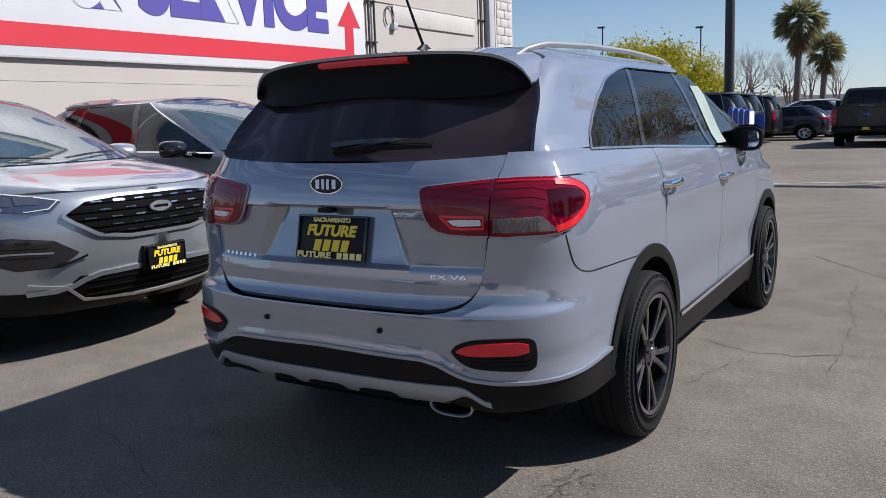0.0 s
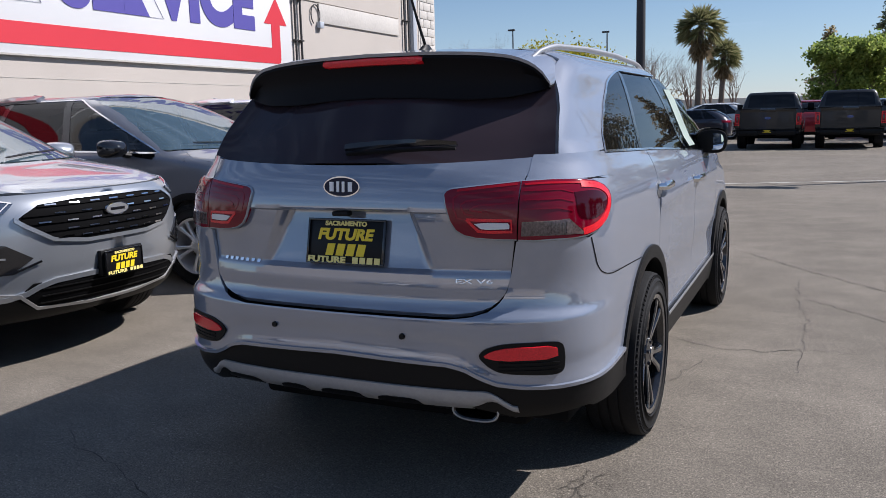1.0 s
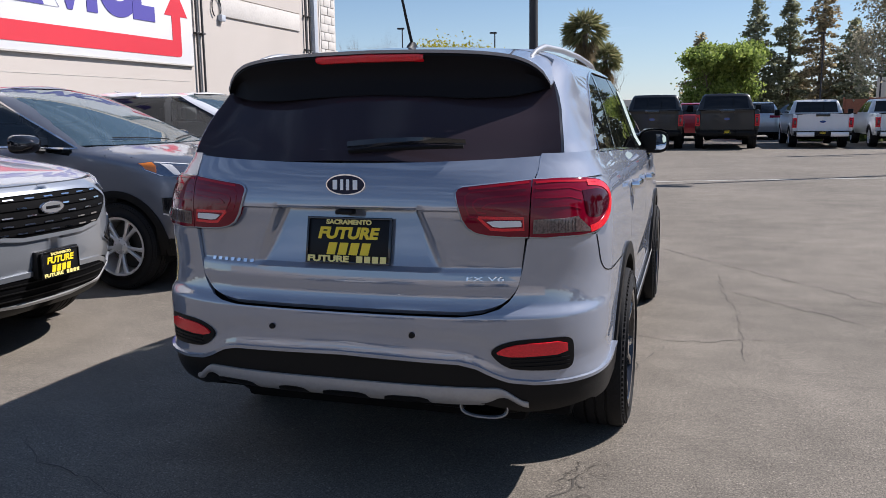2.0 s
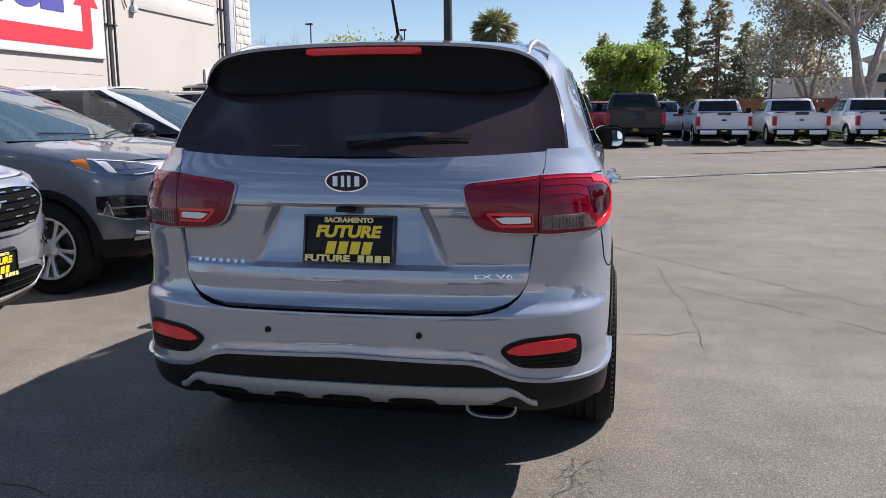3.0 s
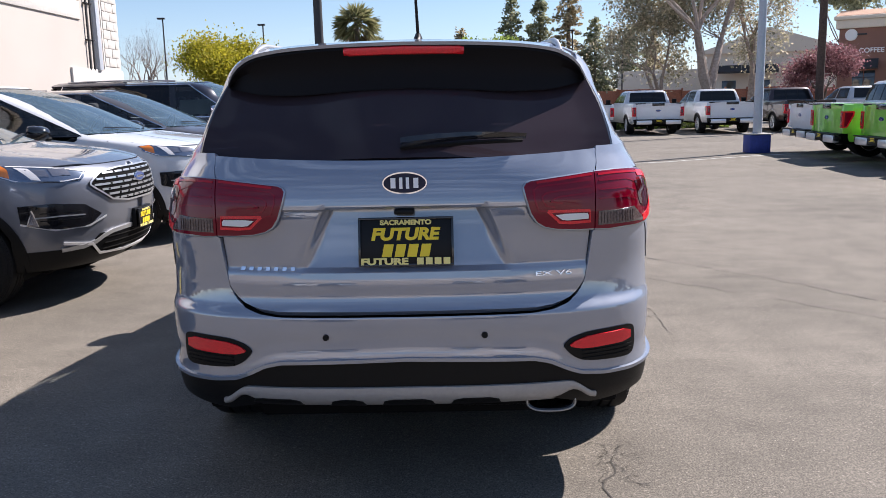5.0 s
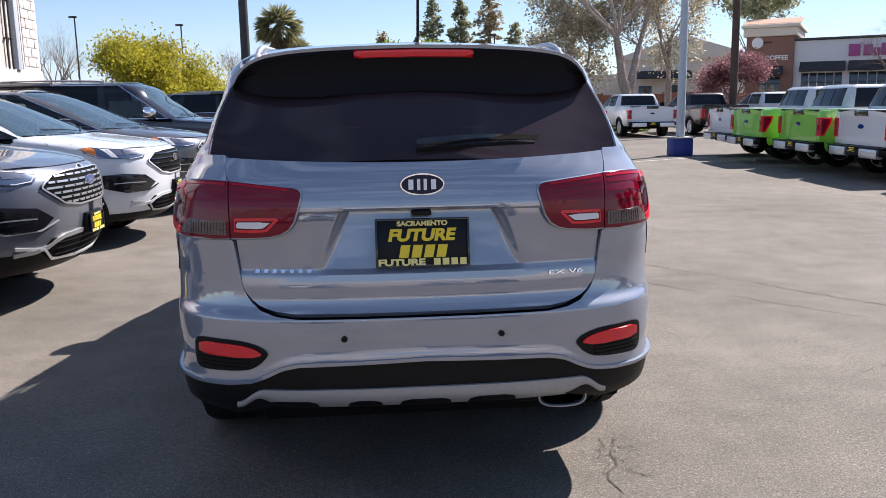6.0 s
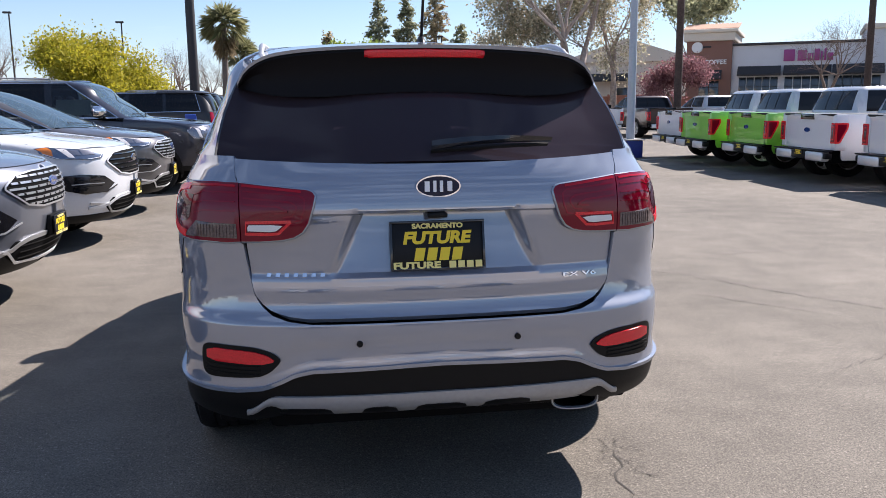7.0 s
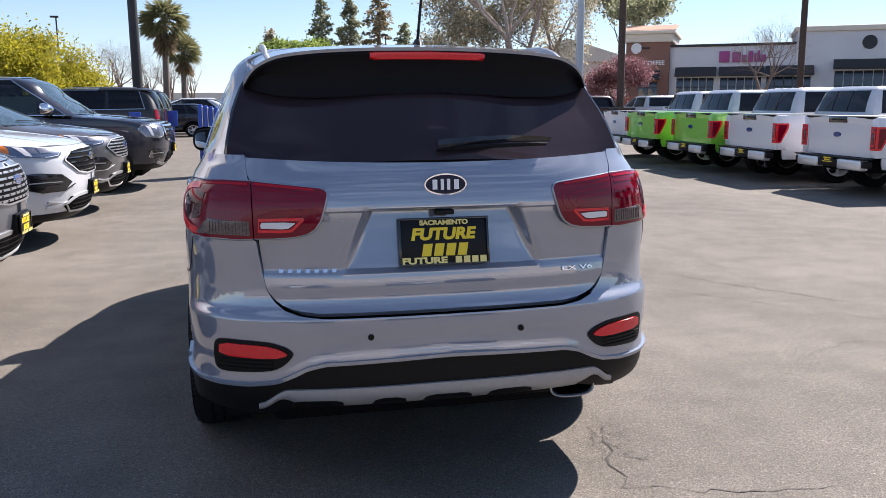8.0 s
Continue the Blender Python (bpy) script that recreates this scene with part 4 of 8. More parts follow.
def oval(bm, rx, rz, y0, y1, n=40):
    bmesh.ops.create_cone(bm, cap_ends=True, segments=n, radius1=1, radius2=0.97, depth=1, matrix=Matrix.Translation((0, (y0 + y1) / 2, 0)) @ Matrix.Diagonal((rx, abs(y1 - y0), rz, 1)) @ Matrix.Rotation(radians(90), 4, "X"))


oval(bm, 0.080, 0.0400, 0.004, -0.008)
badge = part("badge", bm, M["chrome"], tg, "dark oval badge with a chrome rim", Matrix.Translation(c0) @ Matrix.Rotation(radians(-4), 4, "X"))
bm = bmesh.new()
oval(bm, 0.0745, 0.0345, -0.006, -0.0095)
part("badge_field", bm, M["emblem_blue"], badge)
for x, w, hh in ((-0.040, 0.0085, 0.0175), (-0.013, 0.0055, 0.0195), (0.010, 0.0055, 0.0195), (0.039, 0.0085, 0.0175)):
    bm = bmesh.new()
    prism(bm, [(x - w, -hh), (x + w, -hh), (x + w, hh), (x - w, hh)], lambda u, v, q: (u, -0.0095 - q, v), 0.003)
    part("badge_stroke", bm, M["letter_white"], badge)
# model name as plain strokes, trim grade in chrome letters
trim_badge = printed("EX V6", tg, 0.456, 0.586, 0.8600, 0.8755, 0.0, "chrome", 0.0, "chrome trim lettering", 0.008)
trim_badge.name = "trim_badge"
for v in trim_badge.data.vertices:
    s = hx(v.co.x, v.co.z)
    v.co = HS.p(s, v.co.z) + HS.nrm(s, v.co.z) * (tail_off(v.co.x, v.co.z) - 2 * v.co.y + 0.0045)
for nm, x0, x1, zc, n in (("model_badge", -0.600, -0.385, 0.900, 7),):
    for k in range(n):
        bm = bmesh.new()
        w = (x1 - x0) / n
        bars_text(bm, [1], x0 + w * k, x0 + w * (k + 1), zc - 0.0062, zc + 0.0062, 0, 0.15, 0.0015, 0.50)
        for v in bm.verts:
            s = hx(v.co.x, v.co.z)
            v.co = HS.p(s, v.co.z) + HS.nrm(s, v.co.z) * (tail_off(v.co.x, v.co.z) - 2 * v.co.y + 0.001)
        part(nm, bm, M["chrome"], tg, "chrome badge stroke")
dealer_plate(tg, pose(0.003, 0.083, 0.988, -12.5, 0, 0))
bm = boxed(-0.035, 0.035, 0.045, 0.085, 1.088, 1.106, 0.006)
part("rear_camera", bm, M["trim"], tg)

def smooth_line(pts, n):
    """Catmull-Rom curve through 2D points."""
    P = [Vector(p) for p in (pts[0], *pts, pts[-1])]
    out_ = []
    for a, b, c, d in zip(P, P[1:], P[2:], P[3:]):
        for k in range(n):
            t = k / n
            q = 0.5 * (2 * b + (c - a) * t + (2 * a - 5 * b + 4 * c - d) * t * t + (3 * b - a - 3 * c + d) * t ** 3)
            out_.append((q.x, q.y))
    return out_ + [tuple(pts[-1])]


# rear lamps: an inner half on the tailgate and an outer half round the corner
def rim_of(pts, sd, r=0.0062, off=0.003):
    """Rounded painted flange along an outline on the body."""
    bm = bmesh.new()
    line = []
    for (s0, z0), (s1, z1) in zip(pts, pts[1:]):
        n = max(2, int(math.hypot(s1 - s0, z1 - z0) / 0.025))
        line += [(s0 + (s1 - s0) * k / n, z0 + (z1 - z0) * k / n) for k in range(n)]
    line.append(pts[-1])
    P3 = [HS.p(s, z) + HS.nrm(s, z) * off for s, z in line]
    tube(bm, [(p.x * sd, p.y, p.z) for p in P3], r, 10)
    return bm


for sd in (1, -1):
    inner_pts = [(hx(0.416, 1.170), 1.170), (hx(0.424, 1.182), 1.182), (hx(0.440, 1.188), 1.188), (hx(0.55, 1.199), 1.199), (hx(0.668, 1.210), 1.210), (hx(0.666, 1.018), 1.018), (hx(0.60, 1.019), 1.019), (hx(0.53, 1.024), 1.024), (hx(0.49, 1.033), 1.033), (hx(0.462, 1.050), 1.050), (hx(0.442, 1.080), 1.080), (hx(0.424, 1.135), 1.135)]
    bm = bmesh.new()
    shape(bm, HS, inner_pts, 0.010, 0.03, 24, 30, side=sd)
    lin = part("inner_rear_lamp", bm, M["red_deep"], tg, "dark red inner half of a rear lamp")
    part("lamp_flange", rim_of([inner_pts[k] for k in (4, 3, 2, 1, 0, 11, 10, 9, 8, 7, 6, 5)], sd), M["hero"], lin, "grey painted flange round the lamp")
    bm = bmesh.new()
    frame_pts = [(0.498, 1.086), (0.57, 1.084), (0.648, 1.082), (0.650, 1.044), (0.58, 1.043), (0.540, 1.046), (0.498, 1.086)]
    ribbon(bm, HS, [(hx(x, z), z) for x, z in frame_pts], 0.010, 0.0125, side=sd)
    part("reversing_surround", bm, M["red_bright"], lin)
    bm = bmesh.new()
    shape(bm, HS, [(hx(0.525, 1.072), 1.072), (hx(0.56, 1.075), 1.075), (hx(0.638, 1.074), 1.074), (hx(0.643, 1.066), 1.066), (hx(0.642, 1.054), 1.054), (hx(0.57, 1.052), 1.052), (hx(0.548, 1.055), 1.055)], 0.0140, 0.004, 10, 4, side=sd)
    part("reversing_lens", bm, M["lamp_white"], lin)
    bm = bmesh.new()
    ribbon(bm, HS, [(hx(x, z), z) for x, z in ((0.660, 1.202), (0.60, 1.197), (0.53, 1.190), (0.46, 1.183))], 0.008, 0.0116, side=sd)
    part("top_line", bm, M["red_bar"], lin)
    # nested hooked light guides
    for k, (zt, xi, zb) in enumerate(((1.176, 0.446, 1.090), (1.154, 0.474, 1.104), (1.134, 0.502, 1.116))):
        hook = [(0.656, zt + 0.008), (0.60, zt + 0.004), (0.54, zt), (xi + 0.02, zt - 0.006), (xi + 0.004, zt - 0.018), (xi + 0.006, (zt + zb) / 2 - 0.006), (xi + 0.020, zb), (xi + 0.05, zb - 0.004)]
        bm = bmesh.new()
        ribbon(bm, HS, [(hx(x, z), z) for x, z in hook], 0.006, 0.0114, side=sd, thick=0.004)
        part("light_bar", bm, M["red_lens"], lin)
    outer = [(hx(0.672, 1.211), 1.211), (hx(0.76, 1.213), 1.213), (hy(0.30, 1.209), 1.209), (hy(0.36, 1.199), 1.199), (hy(0.405, 1.182), 1.182), (hy(0.430, 1.163), 1.163), (hy(0.436, 1.146), 1.146), (hy(0.428, 1.122), 1.122), (hy(0.405, 1.093), 1.093), (hy(0.365, 1.062), 1.062), (hy(0.315, 1.036), 1.036), (hy(0.265, 1.021), 1.021), (hy(0.22, 1.0165), 1.0165), (hx(0.72, 1.014), 1.014), (hx(0.670, 1.0172), 1.0172)]
    bm = bmesh.new()
    shape(bm, HS, outer, 0.010, 0.03, 30, 34, side=sd)
    lout = part("outer_rear_lamp", bm, M["red_deep"], hero, "red outer half of a rear lamp wrapping the corner")
    part("lamp_flange", rim_of(outer, sd), M["hero"], lout, "grey painted flange round the lamp")
    bm = bmesh.new()
    shape(bm, HS, [(hx(0.682, 1.077), 1.077), (hy(0.215, 1.082), 1.082), (hy(0.255, 1.030), 1.030), (hy(0.245, 1.026), 1.026), (hx(0.680, 1.028), 1.028)], 0.0120, 0.004, 14, 6, side=sd)
    part("turn_lens", bm, M["smoke"], lout)
    # bowl between the light guides and the bright edge, its shadow painted as darker red
    bm = bmesh.new()
    bowl = smooth_line([(0.250, 1.168), (0.315, 1.170), (0.368, 1.160), (0.386, 1.140), (0.376, 1.112), (0.338, 1.086), (0.285, 1.074), (0.245, 1.090), (0.250, 1.168)], 4)[:-1]
    shape(bm, HS, [(hy(y, z), z) for y, z in bowl], 0.0118, 0.004, 12, 12, side=sd)
    part("lamp_bowl", bm, M["wine"], lout)
    # bright reflector block at the lamp's curved end
    bm = bmesh.new()
    band = smooth_line([(0.285, 1.193), (0.345, 1.186), (0.388, 1.170), (0.408, 1.150), (0.405, 1.125), (0.383, 1.095), (0.346, 1.068), (0.298, 1.046), (0.25, 1.034)], 4)
    ribbon(bm, HS, [(hy(y, z), z) for y, z in band], 0.024, 0.0125, side=sd)
    part("outer_reflector", bm, M["red_bright"], lout)
    bm = bmesh.new()
    edge_line = [(hx(0.682, 1.200), 1.200), (hx(0.75, 1.202), 1.202), (hy(0.28, 1.198), 1.198), (hy(0.35, 1.191), 1.191)]
    ribbon(bm, HS, smooth_line(edge_line, 8), 0.008, 0.0124, side=sd)
    part("top_line", bm, M["red_bar"], lout)
    for k in range(3):
        zc = 1.180 - 0.030 * k
        a, b = hx(0.684, zc), hy(0.255 - 0.012 * k, zc)
        bm = bmesh.new()
        ribbon(bm, HS, [(a + (b - a) * q / 11, zc - 0.012 * max(0, q - 8) / 3) for q in range(12)], 0.0048, 0.0120, side=sd, thick=0.004)
        part("light_bar", bm, M["red_lens"], lout)
    # upright flutes in the clear lens
    for k in range(12):
        a, b = hx(0.692, 1.05), hy(0.205, 1.05)
        s = a + (b - a) * k / 11
        bm = bmesh.new()
        ribbon(bm, HS, [(s, 1.072), (s, 1.050), (s, 1.032)], 0.004, 0.0142, side=sd, thick=0.004)
        part("lens_flute", bm, M["smoke"], lout)

# bumper cover: column by column between the black cladding and the tailgate, wrapping to the wheel arch


def bump_top(s, x, y):
    a = abs(x)
    if y < 0.30 and a < 0.70:
        if a < 0.44:
            return 0.738
        return float(np.interp(a, [0.44, 0.52, 0.575, 0.605, 0.63, 0.645, 0.655, 0.665], [0.738, 0.747, 0.763, 0.787, 0.82, 0.87, 0.95, 1.0135]))
    return float(np.interp(y, [0.1, 0.24, 0.27, 0.30, 0.32, 0.35, 0.42, 0.5, 0.8, 1.0], [1.0135, 1.0135, 0.995, 0.945, 0.90, 0.872, 0.858, 0.853, 0.838, 0.83]))


def clad_top(x, y):
    a = abs(x)
    if y < 0.22:
        return float(np.interp(a, [0.0, 0.44, 0.50, 0.56, 0.61, 0.70, 0.80, 0.86], [0.588, 0.575, 0.562, 0.532, 0.512, 0.500, 0.497, 0.50]))
    return float(np.interp(y, [0.15, 0.35, 0.55, 0.75], [0.497, 0.505, 0.515, 0.525]))


def bump_bottom(x, y):
    d = abs(y - REAR_Y)
    base = clad_top(x, y)
    if d < 0.462:
        base = max(base, HERO_R + math.sqrt(0.462**2 - d * d))
    return base


SB = hy(0.99, 0.7)
bm = bmesh.new()


ZB = [0.49 + 0.011 * k for k in range(20)] + [0.708 + 0.0055 * k for k in range(16)] + [0.80 + 0.0125 * k for k in range(17)] + [1.008, 1.0135]


def bumper(u, v):
    t = 2 * u - 1
    s = abs(t) * SB
    q = HS.p(max(s, 1e-5), 0.75)
    lo, hi = bump_bottom(q.x, q.y), bump_top(s, q.x, q.y)
    hi = max(hi, lo + 0.004)
    z = min(max(ZB[round(v * (len(ZB) - 1))], lo), hi)
    d = z - lo
    o = (0.008 * smoothstep(0.045, 0.0, d) - 0.004 * math.exp(-(((d - 0.075) / 0.03) ** 2))) * smoothstep(0.62, 0.50, q.y)
    return math.copysign(s, t), z, o


patch(bm, HS, bumper, 220, len(ZB) - 1, 0.018)
bumper_ob = part("rear_bumper", bm, M["hero"], hero, "grey painted rear bumper cover", sharp=30)

def rounded(pts, times=2):
    """Cuts the corners of a closed outline."""
    for _ in range(times):
        pts = [tuple(a[i] * w + b[i] * (1 - w) for i in (0, 1)) for a, b in zip(pts, pts[1:] + pts[:1]) for w in (0.8, 0.2)]
    return pts


# reflector pockets
for sd in (1, -1):
    pk = [(hx(0.548, 0.612), 0.612), (hx(0.575, 0.640), 0.640), (hx(0.64, 0.660), 0.660), (hx(0.80, 0.664), 0.664), (hx(0.822, 0.650), 0.650), (hx(0.826, 0.60), 0.60), (hx(0.822, 0.556), 0.556), (hx(0.80, 0.540), 0.540), (hx(0.63, 0.550), 0.550), (hx(0.585, 0.572), 0.572)]
    bm = bmesh.new()
    shape(bm, HS, rounded(pk), 0.004, 0.02, 26, 16, side=sd)
    pko = part("reflector_surround", bm, M["trim"], bumper_ob, "black plastic reflector surround")
    bm = bmesh.new()
    shape(bm, HS, rounded([(hx(0.566, 0.612), 0.612), (hx(0.595, 0.632), 0.632), (hx(0.65, 0.646), 0.646), (hx(0.802, 0.650), 0.650), (hx(0.804, 0.603), 0.603), (hx(0.62, 0.598), 0.598)], 1), 0.010, 0.008, 16, 7, side=sd)
    part("reflector", bm, M["red_bright"], pko, "red bumper reflector")
    for zc in (0.588, 0.574, 0.560):
        bm = bmesh.new()
        ribbon(bm, HS, [(hx(x, zc), zc) for x in np.linspace(0.62, 0.81, 9)], 0.005, 0.008, side=sd)
        part("fin", bm, M["trim"], pko)
for x in (-0.282, 0.272):
    z = 0.668
    s = hx(x, z)
    p, nn = HS.p(s, z), HS.nrm(s, z)
    bm = bmesh.new()
    bmesh.ops.create_cone(bm, cap_ends=True, segments=20, radius1=0.0115, radius2=0.010, depth=0.008, matrix=Matrix.Translation(p + nn * 0.002) @ nn.to_track_quat("Z", "Y").to_matrix().to_4x4())
    part("parking_sensor", bm, M["trim"], bumper_ob)


# black lower cladding under the bumper
def low_edge(x, y):
    a = abs(x)
    if y < 0.25:
        return float(np.interp(a, [0.0, 0.5, 0.66, 0.76, 0.86], [0.43, 0.425, 0.380, 0.385, 0.40]))
    return float(np.interp(y, [0.2, 0.3, 0.45, 0.6], [0.392, 0.388, 0.382, 0.385]))


bm = bmesh.new()
SC = hy(0.66, 0.45)


def cladding(u, v):
    t = 2 * u - 1
    s = abs(t) * SC
    q = HS.p(max(s, 1e-5), 0.48)
    lo, hi = low_edge(q.x, q.y), clad_top(q.x, q.y) - 0.002
    z = lo + (hi - lo) * v
    return math.copysign(s, t), z, 0.002 + 0.008 * smoothstep(0.56, 0.46, z)


patch(bm, HS, cladding, 120, 20, 0.05)
clad = part("lower_cladding", bm, M["trim"], hero, "black plastic lower rear cladding", sharp=30)
bm = bmesh.new()
lip = []
for k in range(121):
    t = -1 + 2 * k / 120
    sq = abs(t) * hy(0.615, 0.5)
    q = HS.p(max(sq, 1e-5), 0.52)
    z = clad_top(q.x, q.y) + 0.004
    lip.append((math.copysign(sq, t) if t else 0.0, z))
ribbon(bm, HS, lip, 0.013, 0.019, thick=0.022)
part("bumper_lip", bm, M["hero"], bumper_ob, "grey painted lip along the bumper's lower edge")
# brushed silver skid plate: thin lip that dips at its ends
bm = bmesh.new()


def skid(u, v):
    t = 2 * u - 1
    a = abs(t)
    x = 0.672 * t
    hi = 0.489 - 0.004 * a - 0.056 * smoothstep(0.84, 1.0, a) ** 1.2
    lo = hi - 0.034 - 0.046 * smoothstep(0.92, 0.76, a)
    z = lo + (hi - lo) * v
    return hx(x, z), z, 0.017 + 0.010 * math.sin(math.pi * v) - 0.016 * (1 - v)


patch(bm, HS, skid, 80, 8, 0.03)
skid_ob = part("skid_plate", bm, M["skid"], hero, "satin silver rear skid plate", sharp=50)
# dark scallops along its lower edge, sunk into the silver
for x0, x1 in ((-0.565, -0.375), (-0.280, -0.150), (-0.095, 0.095), (0.150, 0.330)):
    bm = bmesh.new()

    def scallop(u, v):
        z = 0.409 + 0.034 * v
        inset = 0.012 * v + 0.030 * max(0, v - 0.7) ** 2 / 0.09
        x = x0 + inset + (x1 - x0 - 2 * inset) * u
        w = (z - 0.407) / 0.080
        return hx(x, z), z, 0.0195 + 0.010 * math.sin(math.pi * w) - 0.016 * (1 - w)
    patch(bm, HS, scallop, 14, 8, 0.012)
    part("scallop", bm, M["trim"], skid_ob, "dark scalloped recess")
bm = bmesh.new()
TIP_Y, TIP_Z = 0.090, 0.389
rows = []
for dy, sx_, sz in ((0.28, 0.064, 0.033), (0.03, 0.085, 0.035), (-0.006, 0.089, 0.037), (-0.010, 0.087, 0.035), (-0.006, 0.080, 0.029), (0.14, 0.072, 0.025)):
    rows.append([bm.verts.new((0.514 + sx_ * math.copysign(abs(math.cos(a)) ** 0.75, math.cos(a)), dy + TIP_Y, TIP_Z + sz * math.copysign(abs(math.sin(a)) ** 0.85, math.sin(a)))) for a in np.linspace(0, 2 * math.pi, 36, endpoint=False)])
for p, q in zip(rows, rows[1:]):
    for i in range(36):
        bm.faces.new((p[i], p[(i + 1) % 36], q[(i + 1) % 36], q[i]))
tip = part("exhaust_tip", bm, M["alloy_dark"], hero, "dark oval exhaust tip with a bright rim")
bm = bmesh.new()
tube(bm, [(0.514 + 0.088 * math.copysign(abs(math.cos(a)) ** 0.75, math.cos(a)), TIP_Y - 0.0105, TIP_Z + 0.036 * math.copysign(abs(math.sin(a)) ** 0.85, math.sin(a))) for a in np.linspace(0, 2 * math.pi, 41)], 0.0032, 8, False)
part("bright_rim", bm, M["satin"], tip)
bm = bmesh.new()
tube(bm, [(0.514, 0.19, 0.378), (0.50, 0.35, 0.36), (0.42, 0.8, 0.33)], 0.035, 12)
box(bm, 0.15, 0.62, 0.32, 0.62, 0.27, 0.42, 0.05)
part("silencer", bm, M["trim"], hero)

# quarter panels, doors, fenders
DOOR_B, DOOR_F = 2.42, 3.44


def belt(y):
    return float(np.interp(y, [0.3, 0.66, 1.4, 2.4, 3.4, 3.8], [1.30, 1.293, 1.268, 1.222, 1.172, 1.15]))


def rear_cut(z):
    """Front edge of the quarter panel: the rear door's rear shut line round the arch."""
    return float(np.interp(z, [0.30, 0.45, 0.60, 0.72, 0.82, 0.92, 1.05, 1.30], [1.425, 1.42, 1.38, 1.345, 1.335, 1.33, 1.33, 1.33]))


def quarter_back(z):
    return float(np.interp(z, [0.83, 0.853, 0.872, 0.90, 0.94, 0.985, 1.002, 1.01, 1.05, 1.10, 1.14, 1.17, 1.195, 1.216, 1.222, 1.24, 1.30], [0.98, 0.50, 0.36, 0.325, 0.305, 0.275, 0.26, 0.27, 0.35, 0.40, 0.43, 0.43, 0.40, 0.345, 0.20, 0.17, 0.25]))


for sd in (1, -1):
    bm = bmesh.new()

    def quarter(u, v):
        zl = 0.842 - 0.19 * smoothstep(0.0, 0.4, u)
        z = zl + (min(1.302, belt(0.28 + 1.05 * u) + 0.004) - zl) * v
        y0 = quarter_back(z)
        ya, yb = y0 + 0.004, rear_cut(z) - 0.003
        y = ya + (yb - ya) * u
        lo = hero_arch(y)
        if z < lo:
            z = lo
        return hy(y, z), z, 0.0

    patch(bm, HS, quarter, 36, 30, 0.016, side=sd)
    # strip between lamp and window that runs up the rear pillar beside the glass
    def pillar(u, v):
        z = 1.2145 + (1.302 - 1.2145) * v
        a, b = hx(seam_x(z) + 0.002 - 0.010 * smoothstep(1.24, 1.29, z), z), hy(0.56, z)
        return a + (b - a) * u, z, 0.0016 * smoothstep(1.0, 0.7, u)
    patch(bm, HS, pillar, 34, 7, 0.016, side=sd)

    def d_pillar(u, v):
        z = 1.3025 + (1.698 - 1.3025) * v
        gx = glass_half(min(z, 1.6)) + 0.009 - 0.008 * smoothstep(1.50, 1.60, z)
        a = min(hx(gx, z), hy(0.62, z))
        yw = float(np.interp(z, [1.28, 1.295, 1.36, 1.434, 1.50, 1.575, 1.61, 1.632, 1.64, 1.68], [0.60, 0.618, 0.66, 0.765, 0.88, 1.05, 1.20, 1.40, 1.6, 1.6]))
        b = hy(yw, z)
        k = min(1.0, (z - 1.3025) / 0.05) * smoothstep(1.60, 1.50, z)
        s = a + (b - a) * u
        # softer than the skin's own corner
        arc, chord = HS.p(s, z), HS.p(a, z).lerp(HS.p(b, z), u)
        nn = HS.nrm(s, z)
        return s, z, 0.6 * k * (chord - arc).dot(nn)
    patch(bm, HS, d_pillar, 24, 26, 0.016, side=sd)
    quarter_ob = part("quarter_panel", bm, M["hero"], hero, "grey painted rear quarter panel", sharp=40)
    bm = bmesh.new()
    line = [(0.285, 1.010), (0.29, 0.985), (0.305, 0.94), (0.325, 0.90), (0.36, 0.872), (0.42, 0.858), (0.50, 0.853), (0.62, 0.848), (0.74, 0.843), (0.84, 0.838), (0.93, 0.834)]
    ys_, zs_ = zip(*smooth_line(line, 6))
    ribbon(bm, HS, [(hy(y, z), z) for y, z in zip(ys_, zs_)], 0.0036, 0.0018, side=sd)
    part("shut_line", bm, M["dark"], quarter_ob)
    for nm, ya, yb in (("rear_door", None, DOOR_B - 0.003), ("front_door", DOOR_B + 0.003, DOOR_F - 0.003), ("front_fender", DOOR_F + 0.003, None)):
        bm = bmesh.new()

        def panel(u, v):
            z = 0.40 + (1.24 - 0.40) * v
            a = rear_cut(z) + 0.003 if ya is None else ya
            if yb is None:
                b = 4.15
            else:
                b = yb
            y = a + (b - a) * u
            lo, hi = max(hero_arch(y), 0.42), belt(y) - 0.006
            if nm == "front_fender":
                hi = float(np.interp(y, [3.4, 3.7, 4.15], [1.16, 1.10, 1.02]))
            z = lo + (hi - lo) * v
            if ya is None:
                a = rear_cut(z) + 0.003
                y = a + (b - a) * u
                z = max(z, hero_arch(y))
            crease = 0.010 * math.exp(-((z - 1.03) / 0.035) ** 2) - 0.012 * math.exp(-((z - 0.60) / 0.10) ** 2)
            if nm == "front_fender":
                crease = 0
            return hy(y, z), z, crease

        patch(bm, HS, panel, 26, 24, 0.016, side=sd)
        door = part(nm, bm, M["hero"], hero, "grey painted " + nm.replace("_", " "), sharp=40)
        if nm != "front_fender":
            yh = 1.40 if nm == "rear_door" else 2.44
            zh = 1.10 if nm == "rear_door" else 1.055
            s = hy(yh, zh)
            q, nn = HS.p(s, zh), HS.nrm(s, zh)
            bm = bmesh.new()
